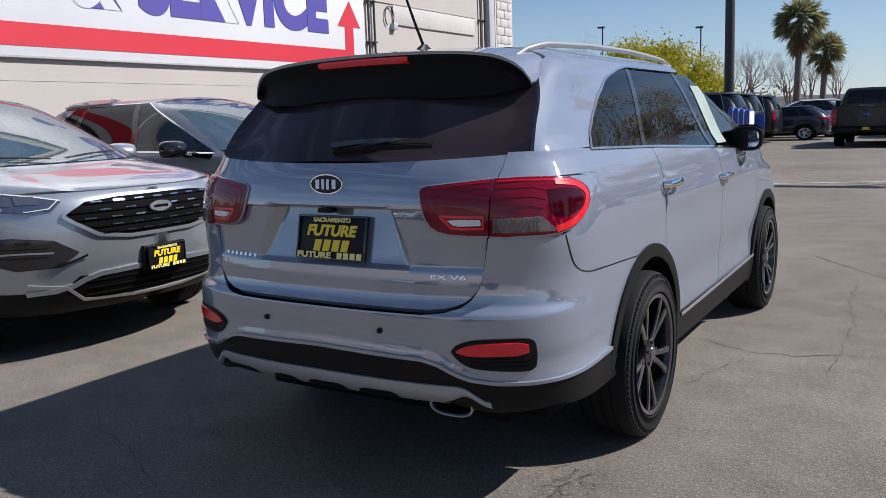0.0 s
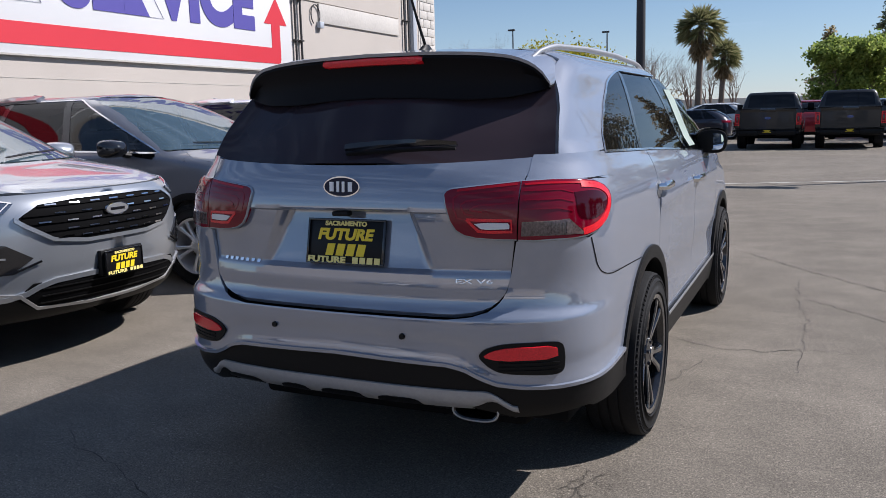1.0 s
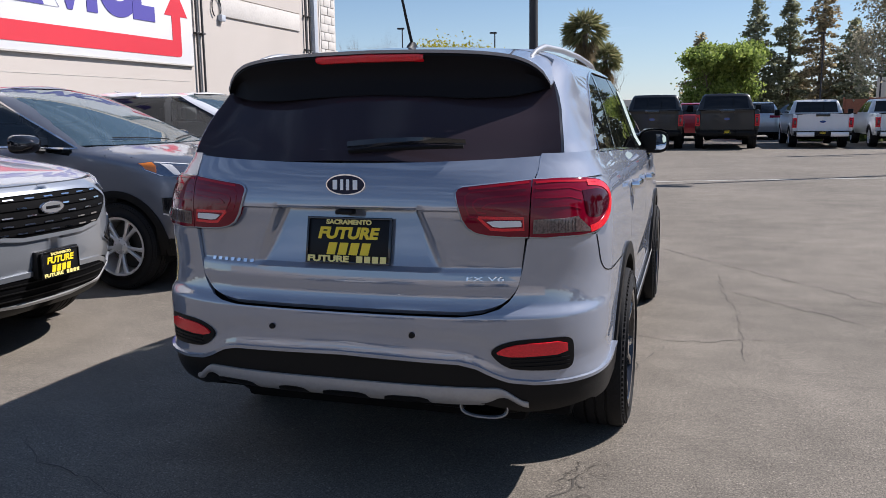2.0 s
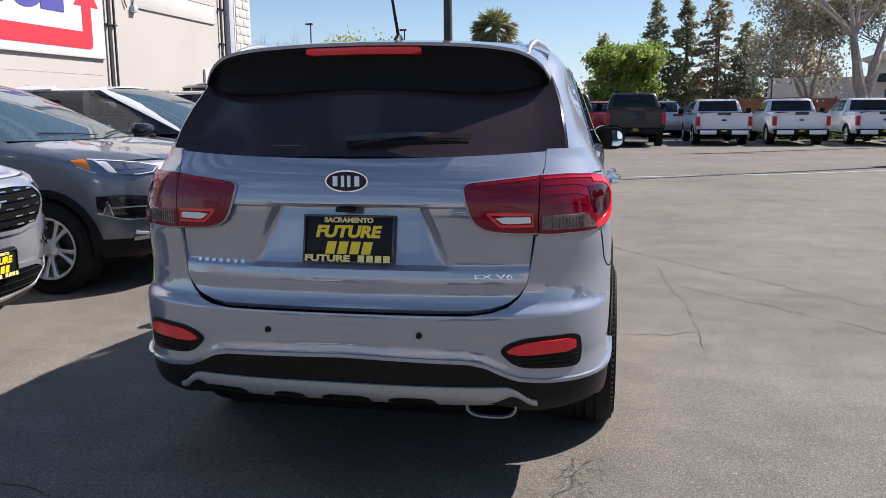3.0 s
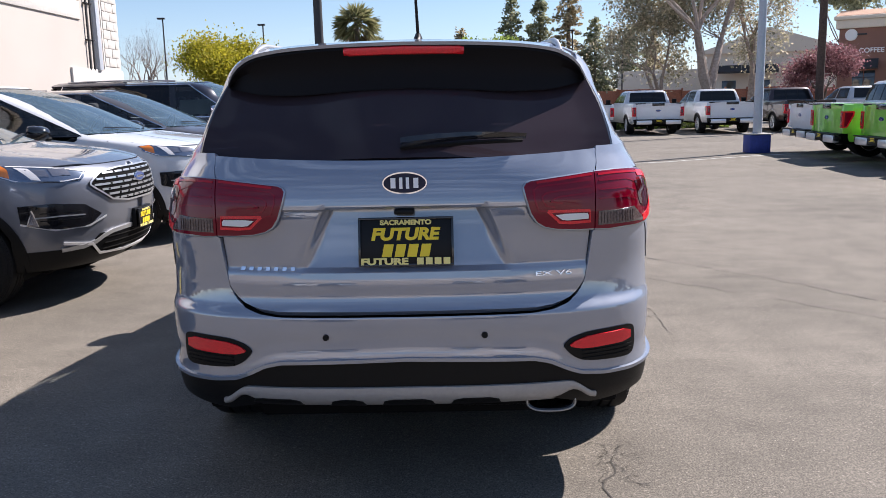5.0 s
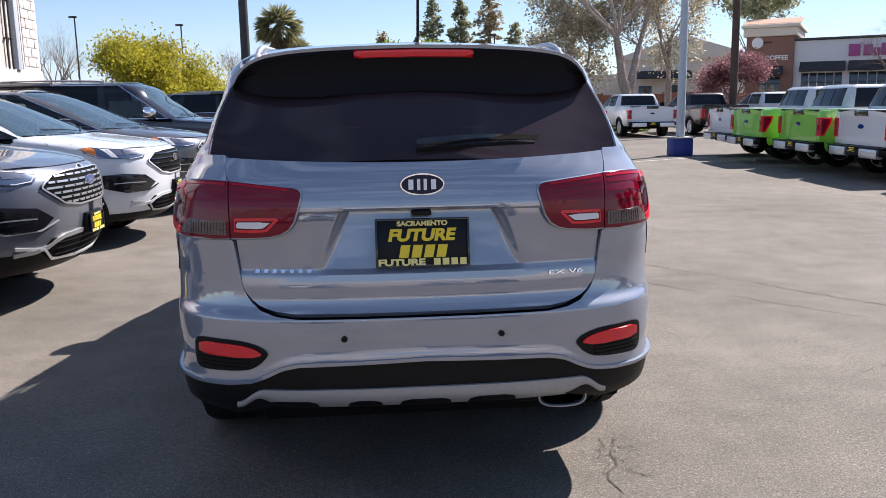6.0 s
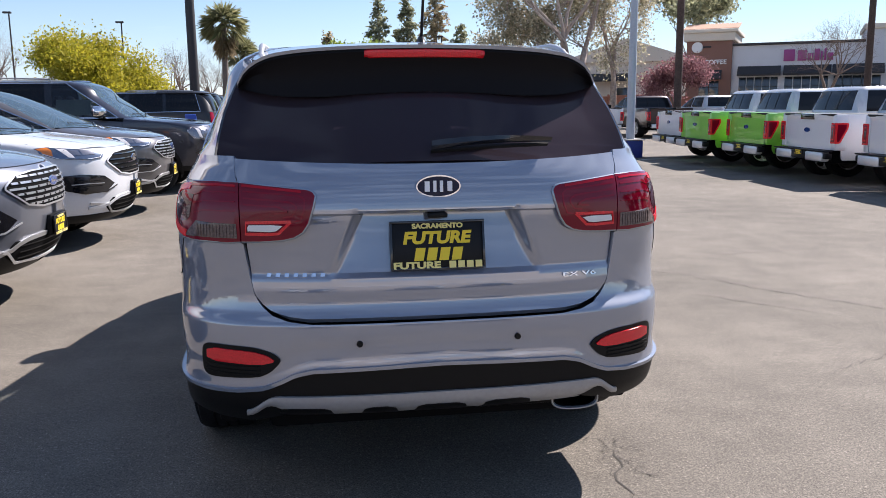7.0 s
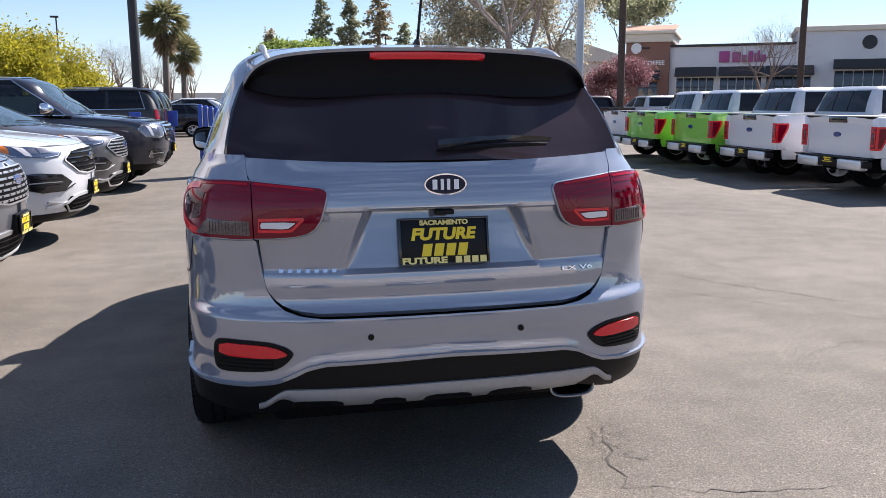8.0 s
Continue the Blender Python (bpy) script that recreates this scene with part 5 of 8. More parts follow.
            pts = [(q.x + 0.004, yh - 0.10, zh), (q.x + 0.030, yh - 0.085, zh), (q.x + 0.040, yh - 0.02, zh + 0.002), (q.x + 0.040, yh + 0.05, zh + 0.002), (q.x + 0.028, yh + 0.095, zh), (q.x, yh + 0.11, zh)]
            tube(bm, pts, [0.010, 0.013, 0.014, 0.014, 0.013, 0.010], 10)
            for v in bm.verts:
                v.co.z = zh + (v.co.z - zh) * 1.35
                v.co.x *= sd
            part("door_handle", bm, M["chrome"], door, "chrome door handle")
            bm = bmesh.new()
            shape(bm, HS, [(hy(yh - 0.07, zh) + 0.05 * math.cos(a) , zh - 0.012 + 0.038 * math.sin(a)) for a in np.linspace(0, 2 * math.pi, 18, endpoint=False)], 0.004, 0.006, 10, 8, side=sd)
            part("handle_cup", bm, M["satin"], door)
    # arches, sill
    for yc in (REAR_Y, FRONT_Y):
        bm = bmesh.new()
        arch_trim(bm, HS, yc, HERO_R, 0.432, 0.490, 0.010, sd, -12, 173 if yc == REAR_Y else 192, 0.06)
        part("arch_trim", bm, M["trim"], hero, "black plastic wheel arch trim")
        bm = bmesh.new()
        rings = []
        for xx, rr in ((0.90, 0.442), (0.60, 0.442)):
            rings.append([bm.verts.new((sd * xx, yc + rr * math.cos(a), HERO_R + rr * math.sin(a))) for a in np.linspace(-0.3, math.pi - 0.14, 30)])
        for i in range(29):
            bm.faces.new((rings[0][i], rings[0][i + 1], rings[1][i + 1], rings[1][i]))
        bm.faces.new(rings[1])
        part("wheel_liner", bm, M["dark"], hero)
    bm = bmesh.new()
    patch(bm, HS, lambda u, v: (hy(1.50 + (3.40 - 1.50) * u, 0.3 + 0.15 * v), 0.30 + 0.145 * v, 0.012 - 0.004 * v), 30, 6, 0.04, side=sd)
    sill = part("sill_cladding", bm, M["trim"], hero, "black plastic sill cladding")
    bm = bmesh.new()
    ribbon(bm, HS, [(hy(y, 0.435 + 0.012 * (y - 1.5)), 0.435 + 0.012 * (y - 1.5)) for y in np.linspace(1.60, 3.36, 16)], 0.016, 0.016, side=sd)
    part("sill_moulding", bm, M["satin"], sill)
    # side glass: quarter, rear door, front door
    bm = bmesh.new()
    back = lambda z: float(np.interp(z, [1.28, 1.295, 1.36, 1.434, 1.50, 1.575, 1.61, 1.632], [0.625, 0.64, 0.68, 0.785, 0.90, 1.07, 1.22, 1.40]))
    div1 = lambda z: float(np.interp(z, [1.26, 1.62], [1.235, 1.405]))
    div2 = lambda z: float(np.interp(z, [1.20, 1.63], [2.38, 2.14]))
    fore = lambda z: float(np.interp(z, [1.16, 1.25, 1.35, 1.45, 1.55, 1.62], [3.50, 3.38, 3.20, 3.02, 2.82, 2.60]))
    for nm, fa, fb, mt, lab in (("quarter_window", back, div1, "privacy", "dark-tinted rear quarter window"), ("rear_side_window", lambda z: div1(z) + 0.025, lambda z: div2(z) - 0.02, "privacy", "dark-tinted rear door window"), ("front_side_window", lambda z: div2(z) + 0.02, fore, "pane", "lightly tinted front door window")):
        bm = bmesh.new()
        ym = (fa(1.4) + fb(1.4)) / 2

        def win(u, v):
            zb0 = belt(ym) + 0.006
            z = zb0 + (1.624 - zb0) * v
            y = fa(z) + (fb(z) - fa(z)) * u
            zz = belt(y) + 0.006 + (1.624 - belt(y) - 0.006) * v
            return hy(y, zz), zz, -0.002
        patch(bm, HS, win, 14, 14, 0.005, side=sd)
        part(nm, bm, M[mt], hero, lab)
    for fn in (div1, div2):
        bm = bmesh.new()
        ribbon(bm, HS, [(hy(fn(z) + 0.012, z), z) for z in np.linspace(1.225 if fn is div2 else 1.275, 1.63, 10)], 0.05, 0.0, side=sd)
        part("window_pillar", bm, M["gloss"], hero)
    bm = bmesh.new()
    ribbon(bm, HS, [(hy(fore(z) + 0.012, z), z) for z in np.linspace(1.165, 1.625, 12)], 0.035, 0.0, side=sd)
    part("window_pillar", bm, M["gloss"], hero)
    bm = bmesh.new()
    low = [(hy(y, belt(y)), belt(y)) for y in np.linspace(0.63, 3.36, 40)]
    ribbon(bm, HS, low, 0.010, 0.006, side=sd)
    up = [(hy(back(z) - 0.012, z), z) for z in np.linspace(1.292, 1.632, 22)] + [(hy(y, 1.634), 1.634) for y in np.linspace(1.45, 2.2, 10)] + [(hy(fore(z) + 0.02, z), z) for z in np.linspace(1.62, 1.17, 22)]
    ribbon(bm, HS, up, 0.009, 0.006, side=sd)
    part("window_moulding", bm, M["chrome"], hero, "chrome window surround")
    # roof side rail above the windows and windscreen pillar
    bm = bmesh.new()
    patch(bm, HS, lambda u, v: (hy(1.36 + (2.30 - 1.36) * u, 1.64 + 0.058 * v), 1.638 + 0.060 * v, 0.0), 20, 4, 0.014, side=sd)

    def a_pillar(u, v):
        z = 1.16 + (1.698 - 1.16) * v
        a = hy(fore(min(z, 1.62)) + 0.03, z)
        b = HS.total(z) - HS.sx(0.60 - 0.04 * v, z, True)
        return a + (b - a) * u, z, 0.0
    patch(bm, HS, a_pillar, 10, 16, 0.014, side=sd)
    part("roof_side", bm, M["hero"], hero, "grey painted roof side and windscreen pillar")
    # roof rail
    bm = bmesh.new()
    pts, rad = [], []
    for k in range(23):
        y = 0.50 + 2.02 * k / 22
        z = float(np.interp(k, [0, 1.2, 3, 8, 14, 19, 21, 22], [1.652, 1.690, 1.712, 1.728, 1.730, 1.714, 1.700, 1.682]))
        x = float(np.interp(k, [0, 3, 20, 22], [0.598, 0.606, 0.612, 0.606]))
        pts.append((sd * x, y, z))
        rad.append(0.013 if 1 < k < 21 else 0.010)
    tube(bm, pts, rad, 12)
    box(bm, sd * 0.610 - 0.02, sd * 0.610 + 0.02, 2.32, 2.48, 1.650, 1.690, 0.012)
    part("roof_rail", bm, M["satin"], hero, "silver roof rail")
    # mirror
    bm = bmesh.new()
    rows = []
    for k, (yy, sc) in enumerate(((2.96, 0.55), (2.97, 0.92), (3.02, 1.0), (3.12, 0.9), (3.19, 0.6), (3.215, 0.25))):
        rows.append([bm.verts.new((sd * (0.970 + 0.098 * sc * math.copysign(abs(math.cos(a)) ** 0.7, math.cos(a)) - 0.01 * k), yy, 1.243 + 0.078 * sc * math.copysign(abs(math.sin(a)) ** 0.7, math.sin(a)))) for a in np.linspace(0, 2 * math.pi, 24, endpoint=False)])
    for p, q in zip(rows, rows[1:]):
        for i in range(24):
            bm.faces.new((p[i], p[(i + 1) % 24], q[(i + 1) % 24], q[i]))
    bm.faces.new(rows[0]), bm.faces.new(rows[-1][::-1])
    mir = part("door_mirror", bm, M["trim"], hero, "black and chrome door mirror")
    bm = bmesh.new()
    rows = []
    for k, (yy, sc) in enumerate(((3.00, 1.03), (3.05, 1.03), (3.12, 0.93), (3.19, 0.64), (3.22, 0.28))):
        rows.append([bm.verts.new((sd * (0.970 + 0.098 * sc * math.copysign(abs(math.cos(a)) ** 0.7, math.cos(a)) - 0.01 * (k + 2)), yy, 1.247 + 0.080 * sc * max(-0.35, math.copysign(abs(math.sin(a)) ** 0.7, math.sin(a))))) for a in np.linspace(0, 2 * math.pi, 24, endpoint=False)])
    for p, q in zip(rows, rows[1:]):
        for i in range(24):
            bm.faces.new((p[i], p[(i + 1) % 24], q[(i + 1) % 24], q[i]))
    part("mirror_cap", bm, M["hero"], mir, "grey mirror cap")
    bm = bmesh.new()
    ring = [(math.copysign(abs(math.cos(a)) ** 0.6, math.cos(a)), math.copysign(abs(math.sin(a)) ** 0.6, math.sin(a))) for a in np.linspace(0, 2 * math.pi, 32, endpoint=False)]
    lens = [[bm.verts.new((sd * (0.970 + 0.064 * g * cx), 2.972 - dy - 0.022 * g * cx, 1.243 + 0.052 * g * cz)) for cx, cz in ring] for g, dy in ((1.0, 0.0), (1.0, 0.012), (0.97, 0.0125))]
    for p, q in zip(lens, lens[1:]):
        for i in range(32):
            bm.faces.new((p[i], p[(i + 1) % 32], q[(i + 1) % 32], q[i]))
    bm.faces.new(lens[0]), bm.faces.new(lens[-1][::-1])
    part("mirror_glass", bm, M["mirror"], mir, "silvered mirror glass")
    bm = bmesh.new()
    tube(bm, [(sd * 0.83, 3.18, 1.17), (sd * 0.87, 3.14, 1.180), (sd * 0.91, 3.10, 1.20)], [0.03, 0.026, 0.024], 10)
    part("mirror_arm", bm, M["trim"], mir)

# roof, hood, front
bm = bmesh.new()
lid(bm, HS, 1.698, 0.018, 14)
part("roof", bm, M["hero"], hero, "grey painted roof")
bm = bmesh.new()
box(bm, -0.42, 0.42, 1.1, 2.1, 1.706, 1.7225, 0.003)
part("sunroof", bm, M["gloss"], hero)
bm = bmesh.new()


def nose(u, v):
    z = 0.36 + (0.99 - 0.36) * v
    return (2 * u - 1) * (HS.total(z) - HS.sy(4.16, z)), z, 0.0


def bonnet(u, v):
    z = 0.99 + (1.175 - 0.99) * v
    return (2 * u - 1) * (HS.total(z) - HS.sy(3.42 if z > 1.12 else 4.15 - 0.7 * smoothstep(0.99, 1.12, z), z)), z, 0.0


patch(bm, HS, nose, 48, 14, 0.016, front=True)
patch(bm, HS, bonnet, 48, 16, 0.016, front=True)
part("bonnet_and_nose", bm, M["hero"], hero, "grey painted bonnet and nose")
bm = gh(HS, lambda z: -HS.sx(0.60, z, True), lambda z: HS.sx(0.60, z, True), const(1.18), const(1.67), 0.0, 1, 20, 10, 0.006, True)
part("windscreen", bm, M["clear"], hero, "clear windscreen")
# cabin
bm = boxed(-0.70, 0.70, 0.75, 3.4, 0.50, 0.62, 0.03)
box(bm, -0.72, 0.72, 3.05, 3.45, 0.62, 1.12, 0.08)
part("cabin_floor", bm, M["inside"], hero)
for x, y in ((-0.36, 2.45), (0.36, 2.45), (-0.40, 1.55), (0.0, 1.55), (0.40, 1.55)):
    bm = boxed(x - 0.23, x + 0.23, y - 0.05, y + 0.48, 0.62, 0.86, 0.07)
    box(bm, x - 0.22, x + 0.22, y - 0.16, y + 0.02, 0.80, 1.34, 0.06)
    box(bm, x - 0.12, x + 0.12, y - 0.17, y - 0.05, 1.36, 1.54, 0.05)
    part("car_seat", bm, M["inside"], hero)
bm = bmesh.new()
patch(bm, HS, lambda u, v: (hy(2.52 + 0.22 * u - 0.12 * v, 1.235 + 0.33 * v), 1.235 + 0.33 * v, 0.0022), 4, 6, 0.002)
part("window_sticker", bm, M["paper"], hero, "pale price sticker inside the front window")
# antenna
bm = bmesh.new()
rows = []
for z, ly, lx in ((1.702, 0.075, 0.024), (1.718, 0.070, 0.022), (1.736, 0.045, 0.016), (1.750, 0.018, 0.010)):
    rows.append([bm.verts.new((0.04 + lx * math.cos(a), 0.74 + ly * math.sin(a), z)) for a in np.linspace(0, 2 * math.pi, 16, endpoint=False)])
for p, q in zip(rows, rows[1:]):
    for i in range(16):
        bm.faces.new((p[i], p[(i + 1) % 16], q[(i + 1) % 16], q[i]))
bm.faces.new(rows[-1])
ant = part("antenna_base", bm, M["trim"], hero, "black roof antenna base")
bm = bmesh.new()
tube(bm, [(0.04, 0.735, 1.742), (0.038, 0.672, 1.84), (0.036, 0.61, 1.945)], [0.007, 0.006, 0.0055], 8)
part("antenna_rod", bm, M["trim"], ant)
set_wheels(hero, wheel_meshes(HERO_R, 0.235, 0.262, 5, "twin"), M["alloy_dark"], 0.842, (REAR_Y, FRONT_Y), HERO_R, "dark twin-spoke alloy wheel with a black tyre")


# ---- other vehicles; each is built with its nose towards +y and its tail at y = 0 ----
def recolour(ob, swap):
    for o in (ob, *ob.children_recursive):
        if o.type == "MESH" and o.material_slots:
            for slot in o.material_slots:
                if slot.material and slot.material.name in swap:
                    new_one = swap[slot.material.name]
                    slot.link = "OBJECT"
                    slot.material = new_one
    return ob


def suv(label, group, P, colour, grille_mat, grille_bar, rim_mat, wheels, place, category="car", amber=True):
    """A parked SUV after a table of heights and lengths."""
    S = Skin(P["rows"], pr=4.0, pf=P.get("pf", 3.0), crown_r=0.06, crown_f=P.get("crown_f", 0.12), belly=0.015)
    car = thing("suv_car", label, category, group)
    fx = lambda x, z: S.sx(x, z, True)
    fy = lambda y, z: S.sy(y, z, True)
    rx = lambda x, z: S.sx(x, z)
    ry = lambda y, z: S.sy(y, z)
    wy, R = P["wheel_y"], P["R"]
    ra = R + 0.065
    low = arch_line([(y, R) for y in wy], P["sill"], ra)
    zb0, zb1, zr = P["belt_r"], P["belt_f"], P["roof_z"]
    yb0, yb1 = P["win_back"], P["win_front"]
    belt_at = lambda y: float(np.interp(y, [yb0, yb1], [zb0, zb1]))
    zc = P["clad_z"]
    screen_at = lambda z: float(np.interp(z, [P["cowl_z"], P["roof_z"]], P["screen_x"]))

    # painted lower body from tail to nose
    bm = bmesh.new()
    T0 = S.total(0.7)
    cols = 150

    def body(u, v):
        t = 2 * u - 1
        s0 = abs(t) * T0
        q = S.p(max(s0, 1e-5), 0.7)
        lo = max(low(q.y), zc)
        hi = float(np.interp(q.y, [0, 0.3, yb0, yb1, yb1 + 0.15, P["nose_y"]], [zb0, zb0, zb0, zb1, P["hood_z"] - 0.01, P["nose_z"] - 0.006]))
        z = lo + (hi - lo) * v
        crease = (0.012 * math.exp(-((z - P["crease"]) / 0.03) ** 2) - 0.020 * math.exp(-((z - P["scoop"]) / 0.09) ** 2)) * smoothstep(wy[0], wy[0] + 0.5, q.y) * smoothstep(wy[1] - 0.2, wy[1] - 0.6, q.y)
        s = math.copysign(s0 / T0 * S.total(z), t)
        return s, z, crease
    patch(bm, S, body, cols, 26, 0.02)
    part("body", bm, colour, car, "painted body", sharp=34)
    # bonnet
    bm = bmesh.new()

    def hood(u, v):
        t = 2 * u - 1
        z = P["nose_z"] + (P["cowl_z"] - P["nose_z"]) * v
        yedge = float(np.interp(z, [P["nose_z"], P["hood_z"], P["cowl_z"]], [P["nose_y"], yb1 + 0.25, yb1 + 0.05]))
        a = abs(t)
        off = 0.010 * smoothstep(0.50, 0.58, a) * smoothstep(0.9, 0.7, a) * smoothstep(1, 0.85, v)
        return t * fy(yedge, z), z, off
    patch(bm, S, hood, 44, 22, 0.02, front=True)
    part("bonnet", bm, colour, car, "painted bonnet")
    # shoulders of the front wings, up to the bonnet's edge
    for sd in (1, -1):
        bm = bmesh.new()

        def wing_top(u, v):
            y = yb1 - 0.14 + (P["nose_y"] - yb1 + 0.14) * u
            zt = float(np.interp(y, [yb1 - 0.14, yb1 + 0.05, yb1 + 0.25, P["nose_y"]], [zb1, P["cowl_z"], P["hood_z"], P["nose_z"]]))
            z0 = P["nose_z"] - 0.10
            z = z0 + (zt - z0) * v
            return fy(y, z), z, 0.0018 * smoothstep(0.0, 0.3, v)
        patch(bm, S, wing_top, 40, 14, 0.02, True, sd)
        part("front_wing", bm, colour, car, "painted shoulder of a front wing")
    # black shell, floor
    bm = bmesh.new()

    def shell(u, v):
        t = 2 * u - 1
        s0 = abs(t) * T0
        q = S.p(max(s0, 1e-5), 0.7)
        lo = max(low(q.y), P["sill"])
        z = lo + (zb1 - 0.02 - lo) * v
        return math.copysign(s0 / T0 * S.total(z), t), z, -0.028
    patch(bm, S, shell, 90, 8, rim=False)
    box(bm, -0.62, 0.62, 0.3, P["nose_y"], R * 0.62, P["sill"] + 0.12, 0.03)
    part("inner_shell", bm, M["dark"], car)
    # lower cladding
    bm = bmesh.new()

    def clad(u, v):
        t = 2 * u - 1
        s0 = abs(t) * T0
        q = S.p(max(s0, 1e-5), 0.7)
        lo0 = P["sill"] - 0.02
        hi = zc + 0.01
        lw = low(q.y)
        lo, hi = (max(lo0, lw), max(hi, lw + 0.002))
        z = min(lo, hi) + (hi - min(lo, hi)) * v
        return math.copysign(s0 / T0 * S.total(z), t), z, 0.006
    patch(bm, S, clad, 130, 5, 0.04)
    part("lower_cladding", bm, M["trim"], car)
    for sd in (1, -1):
        for y in wy:
            bm = bmesh.new()
            arch_trim(bm, S, y, R, ra - 0.025, ra + 0.035, 0.008, sd, -8, 188, 0.05)
            part("arch_trim", bm, P.get("arch_mat", M["trim"]), car)
            bm = bmesh.new()
            rings = [[bm.verts.new((sd * xx, y + ra * math.cos(a), R + ra * math.sin(a))) for a in np.linspace(-0.3, math.pi + 0.3, 24)] for xx in (P["W"] - 0.05, P["W"] - 0.33)]
            for i in range(23):
                bm.faces.new((rings[0][i], rings[0][i + 1], rings[1][i + 1], rings[1][i]))
            bm.faces.new(rings[1])
            part("wheel_liner", bm, M["dark"], car)
        # shut lines
        for k, yd in enumerate(P["doors"]):
            bm = bmesh.new()
            pts = []
            for z in np.linspace(zc + 0.01, belt_at(yd) - 0.01, 14):
                y = yd + (P["arch_curve"] * smoothstep(0.85, 0.45, z) if k == 0 else 0)
                z = max(z, low(y))
                pts.append((ry(y, z), z))
            ribbon(bm, S, pts, 0.007, 0.0012, side=sd)
            part("shut_line", bm, M["dark"], car)
        for yh in P["handles"]:
            zh = P["crease"] + 0.03
            q = S.p(ry(yh, zh), zh)
            bm = bmesh.new()
            tube(bm, [(sd * (q.x + 0.002), yh - 0.1, zh), (sd * (q.x + 0.035), yh - 0.07, zh), (sd * (q.x + 0.035), yh + 0.07, zh), (sd * (q.x + 0.002), yh + 0.1, zh)], 0.014, 8)
            part("door_handle", bm, P.get("handle_mat", colour), car)
        # side windows and pillars
        edges = P["windows"]
        top = zr - 0.045
        for i, (lo_a, hi_a, lo_b, hi_b) in enumerate(edges):
            bm = bmesh.new()

            def win(u, v):
                ya = lo_a + (hi_a - lo_a) * v
                yb = lo_b + (hi_b - lo_b) * v
                y = ya + (yb - ya) * u
                z = belt_at(y) + 0.01 + (top - belt_at(y) - 0.01) * v
                return ry(y, z), z, -0.002
            patch(bm, S, win, 10, 10, 0.005, side=sd)
            part("side_window", bm, M["pane"] if i == len(edges) - 1 else M["privacy"], car, "tinted side window")
        for e0, e1 in zip(edges, edges[1:]):
            bm = bmesh.new()
            ribbon(bm, S, [(ry((e0[2] + e1[0]) / 2 + ((e0[3] + e1[1]) - (e0[2] + e1[0])) / 2 * v, belt_at(e0[2]) + (top - belt_at(e0[2])) * v), belt_at(e0[2]) + (top - belt_at(e0[2])) * v) for v in np.linspace(0, 1, 8)], abs(e1[0] - e0[2]) + 0.03, 0.001, side=sd)
            part("door_pillar", bm, M["gloss"], car)
        bm = bmesh.new()
        a0, a1, b0, b1 = edges[0][0], edges[0][1], edges[-1][2], edges[-1][3]
        line = [(ry(y, belt_at(y)), belt_at(y)) for y in np.linspace(a0 - 0.02, b0, 24)]
        ribbon(bm, S, line, 0.018, 0.005, side=sd)
        over = [(ry(a0 + (a1 - a0) * v - 0.015, belt_at(a0) + (top - belt_at(a0)) * v), belt_at(a0) + (top - belt_at(a0)) * v) for v in np.linspace(0, 1, 8)]
        over += [(ry(y, top + 0.008), top + 0.008) for y in np.linspace(a1, b1, 16)]
        over += [(ry(b0 + (b1 - b0) * v + 0.02, belt_at(b0) + (top - belt_at(b0)) * v), belt_at(b0) + (top - belt_at(b0)) * v) for v in np.linspace(1, 0, 10)]
        ribbon(bm, S, over, 0.014, 0.005, side=sd)
        part("window_moulding", bm, P.get("mould_mat", M["chrome"]), car)
        # painted cabin frame: rear pillar, roof side, windscreen pillar
        bm = bmesh.new()
        gxr = P["rear_glass_x"]

        def rearp(u, v):
            z = zb0 - 0.01 + (zr - zb0 + 0.01) * v
            a = rx(gxr + 0.01, z)
            vv = min(1, max(0, (z - belt_at(a0)) / (top - belt_at(a0))))
            b = ry(a0 + (a1 - a0) * vv - 0.005, z)
            return a + (b - a) * u, z, 0.0
        patch(bm, S, rearp, 12, 14, 0.014, side=sd)
        patch(bm, S, lambda u, v: (ry(a1 - 0.03 + (b1 - a1 + 0.06) * u, top + (zr - top) * v), top + (zr - top) * v, 0.0), 24, 3, 0.014, side=sd)

        def scrp(u, v):
            z = zb1 + (zr - zb1) * v
            vv = min(1, max(0, (z - belt_at(b0)) / (top - belt_at(b0))))
            a = ry(b0 + (b1 - b0) * vv + 0.015, z)
            b = S.total(z) - S.sx(screen_at(z) - 0.014, z, True)
            return a + (b - a) * u, z, 0.0
        patch(bm, S, scrp, 8, 16, 0.014, side=sd)
        part("cabin_frame", bm, colour, car, "painted roof pillars")
        # rail, mirror
        if P["rail_h"]:
            bm = bmesh.new()
            xr = P["rail_x"]
            ys = np.linspace(a1 + 0.05, b1 - 0.25, 14)
            tube(bm, [(sd * xr, y, zr + P["rail_h"] * math.sin(math.pi * (0.06 + 0.88 * k / 13)) ** 0.35) for k, y in enumerate(ys)], 0.015, 8)
            part("roof_rail", bm, P.get("rail_mat", M["trim"]), car)
        bm = bmesh.new()
        ym, zm = P["mirror"]
        rows = []
        for k, (yy, sc) in enumerate(((0.0, 0.6), (0.01, 0.95), (0.05, 1.0), (0.12, 0.85), (0.17, 0.5), (0.19, 0.15))):
            rows.append([bm.verts.new((sd * (P["W"] + 0.115 + 0.135 * sc * math.copysign(abs(math.cos(a)) ** 0.6, math.cos(a))), ym + yy, zm + P.get("mirror_h", 0.084) * sc * math.copysign(abs(math.sin(a)) ** 0.6, math.sin(a)))) for a in np.linspace(0, 2 * math.pi, 20, endpoint=False)])
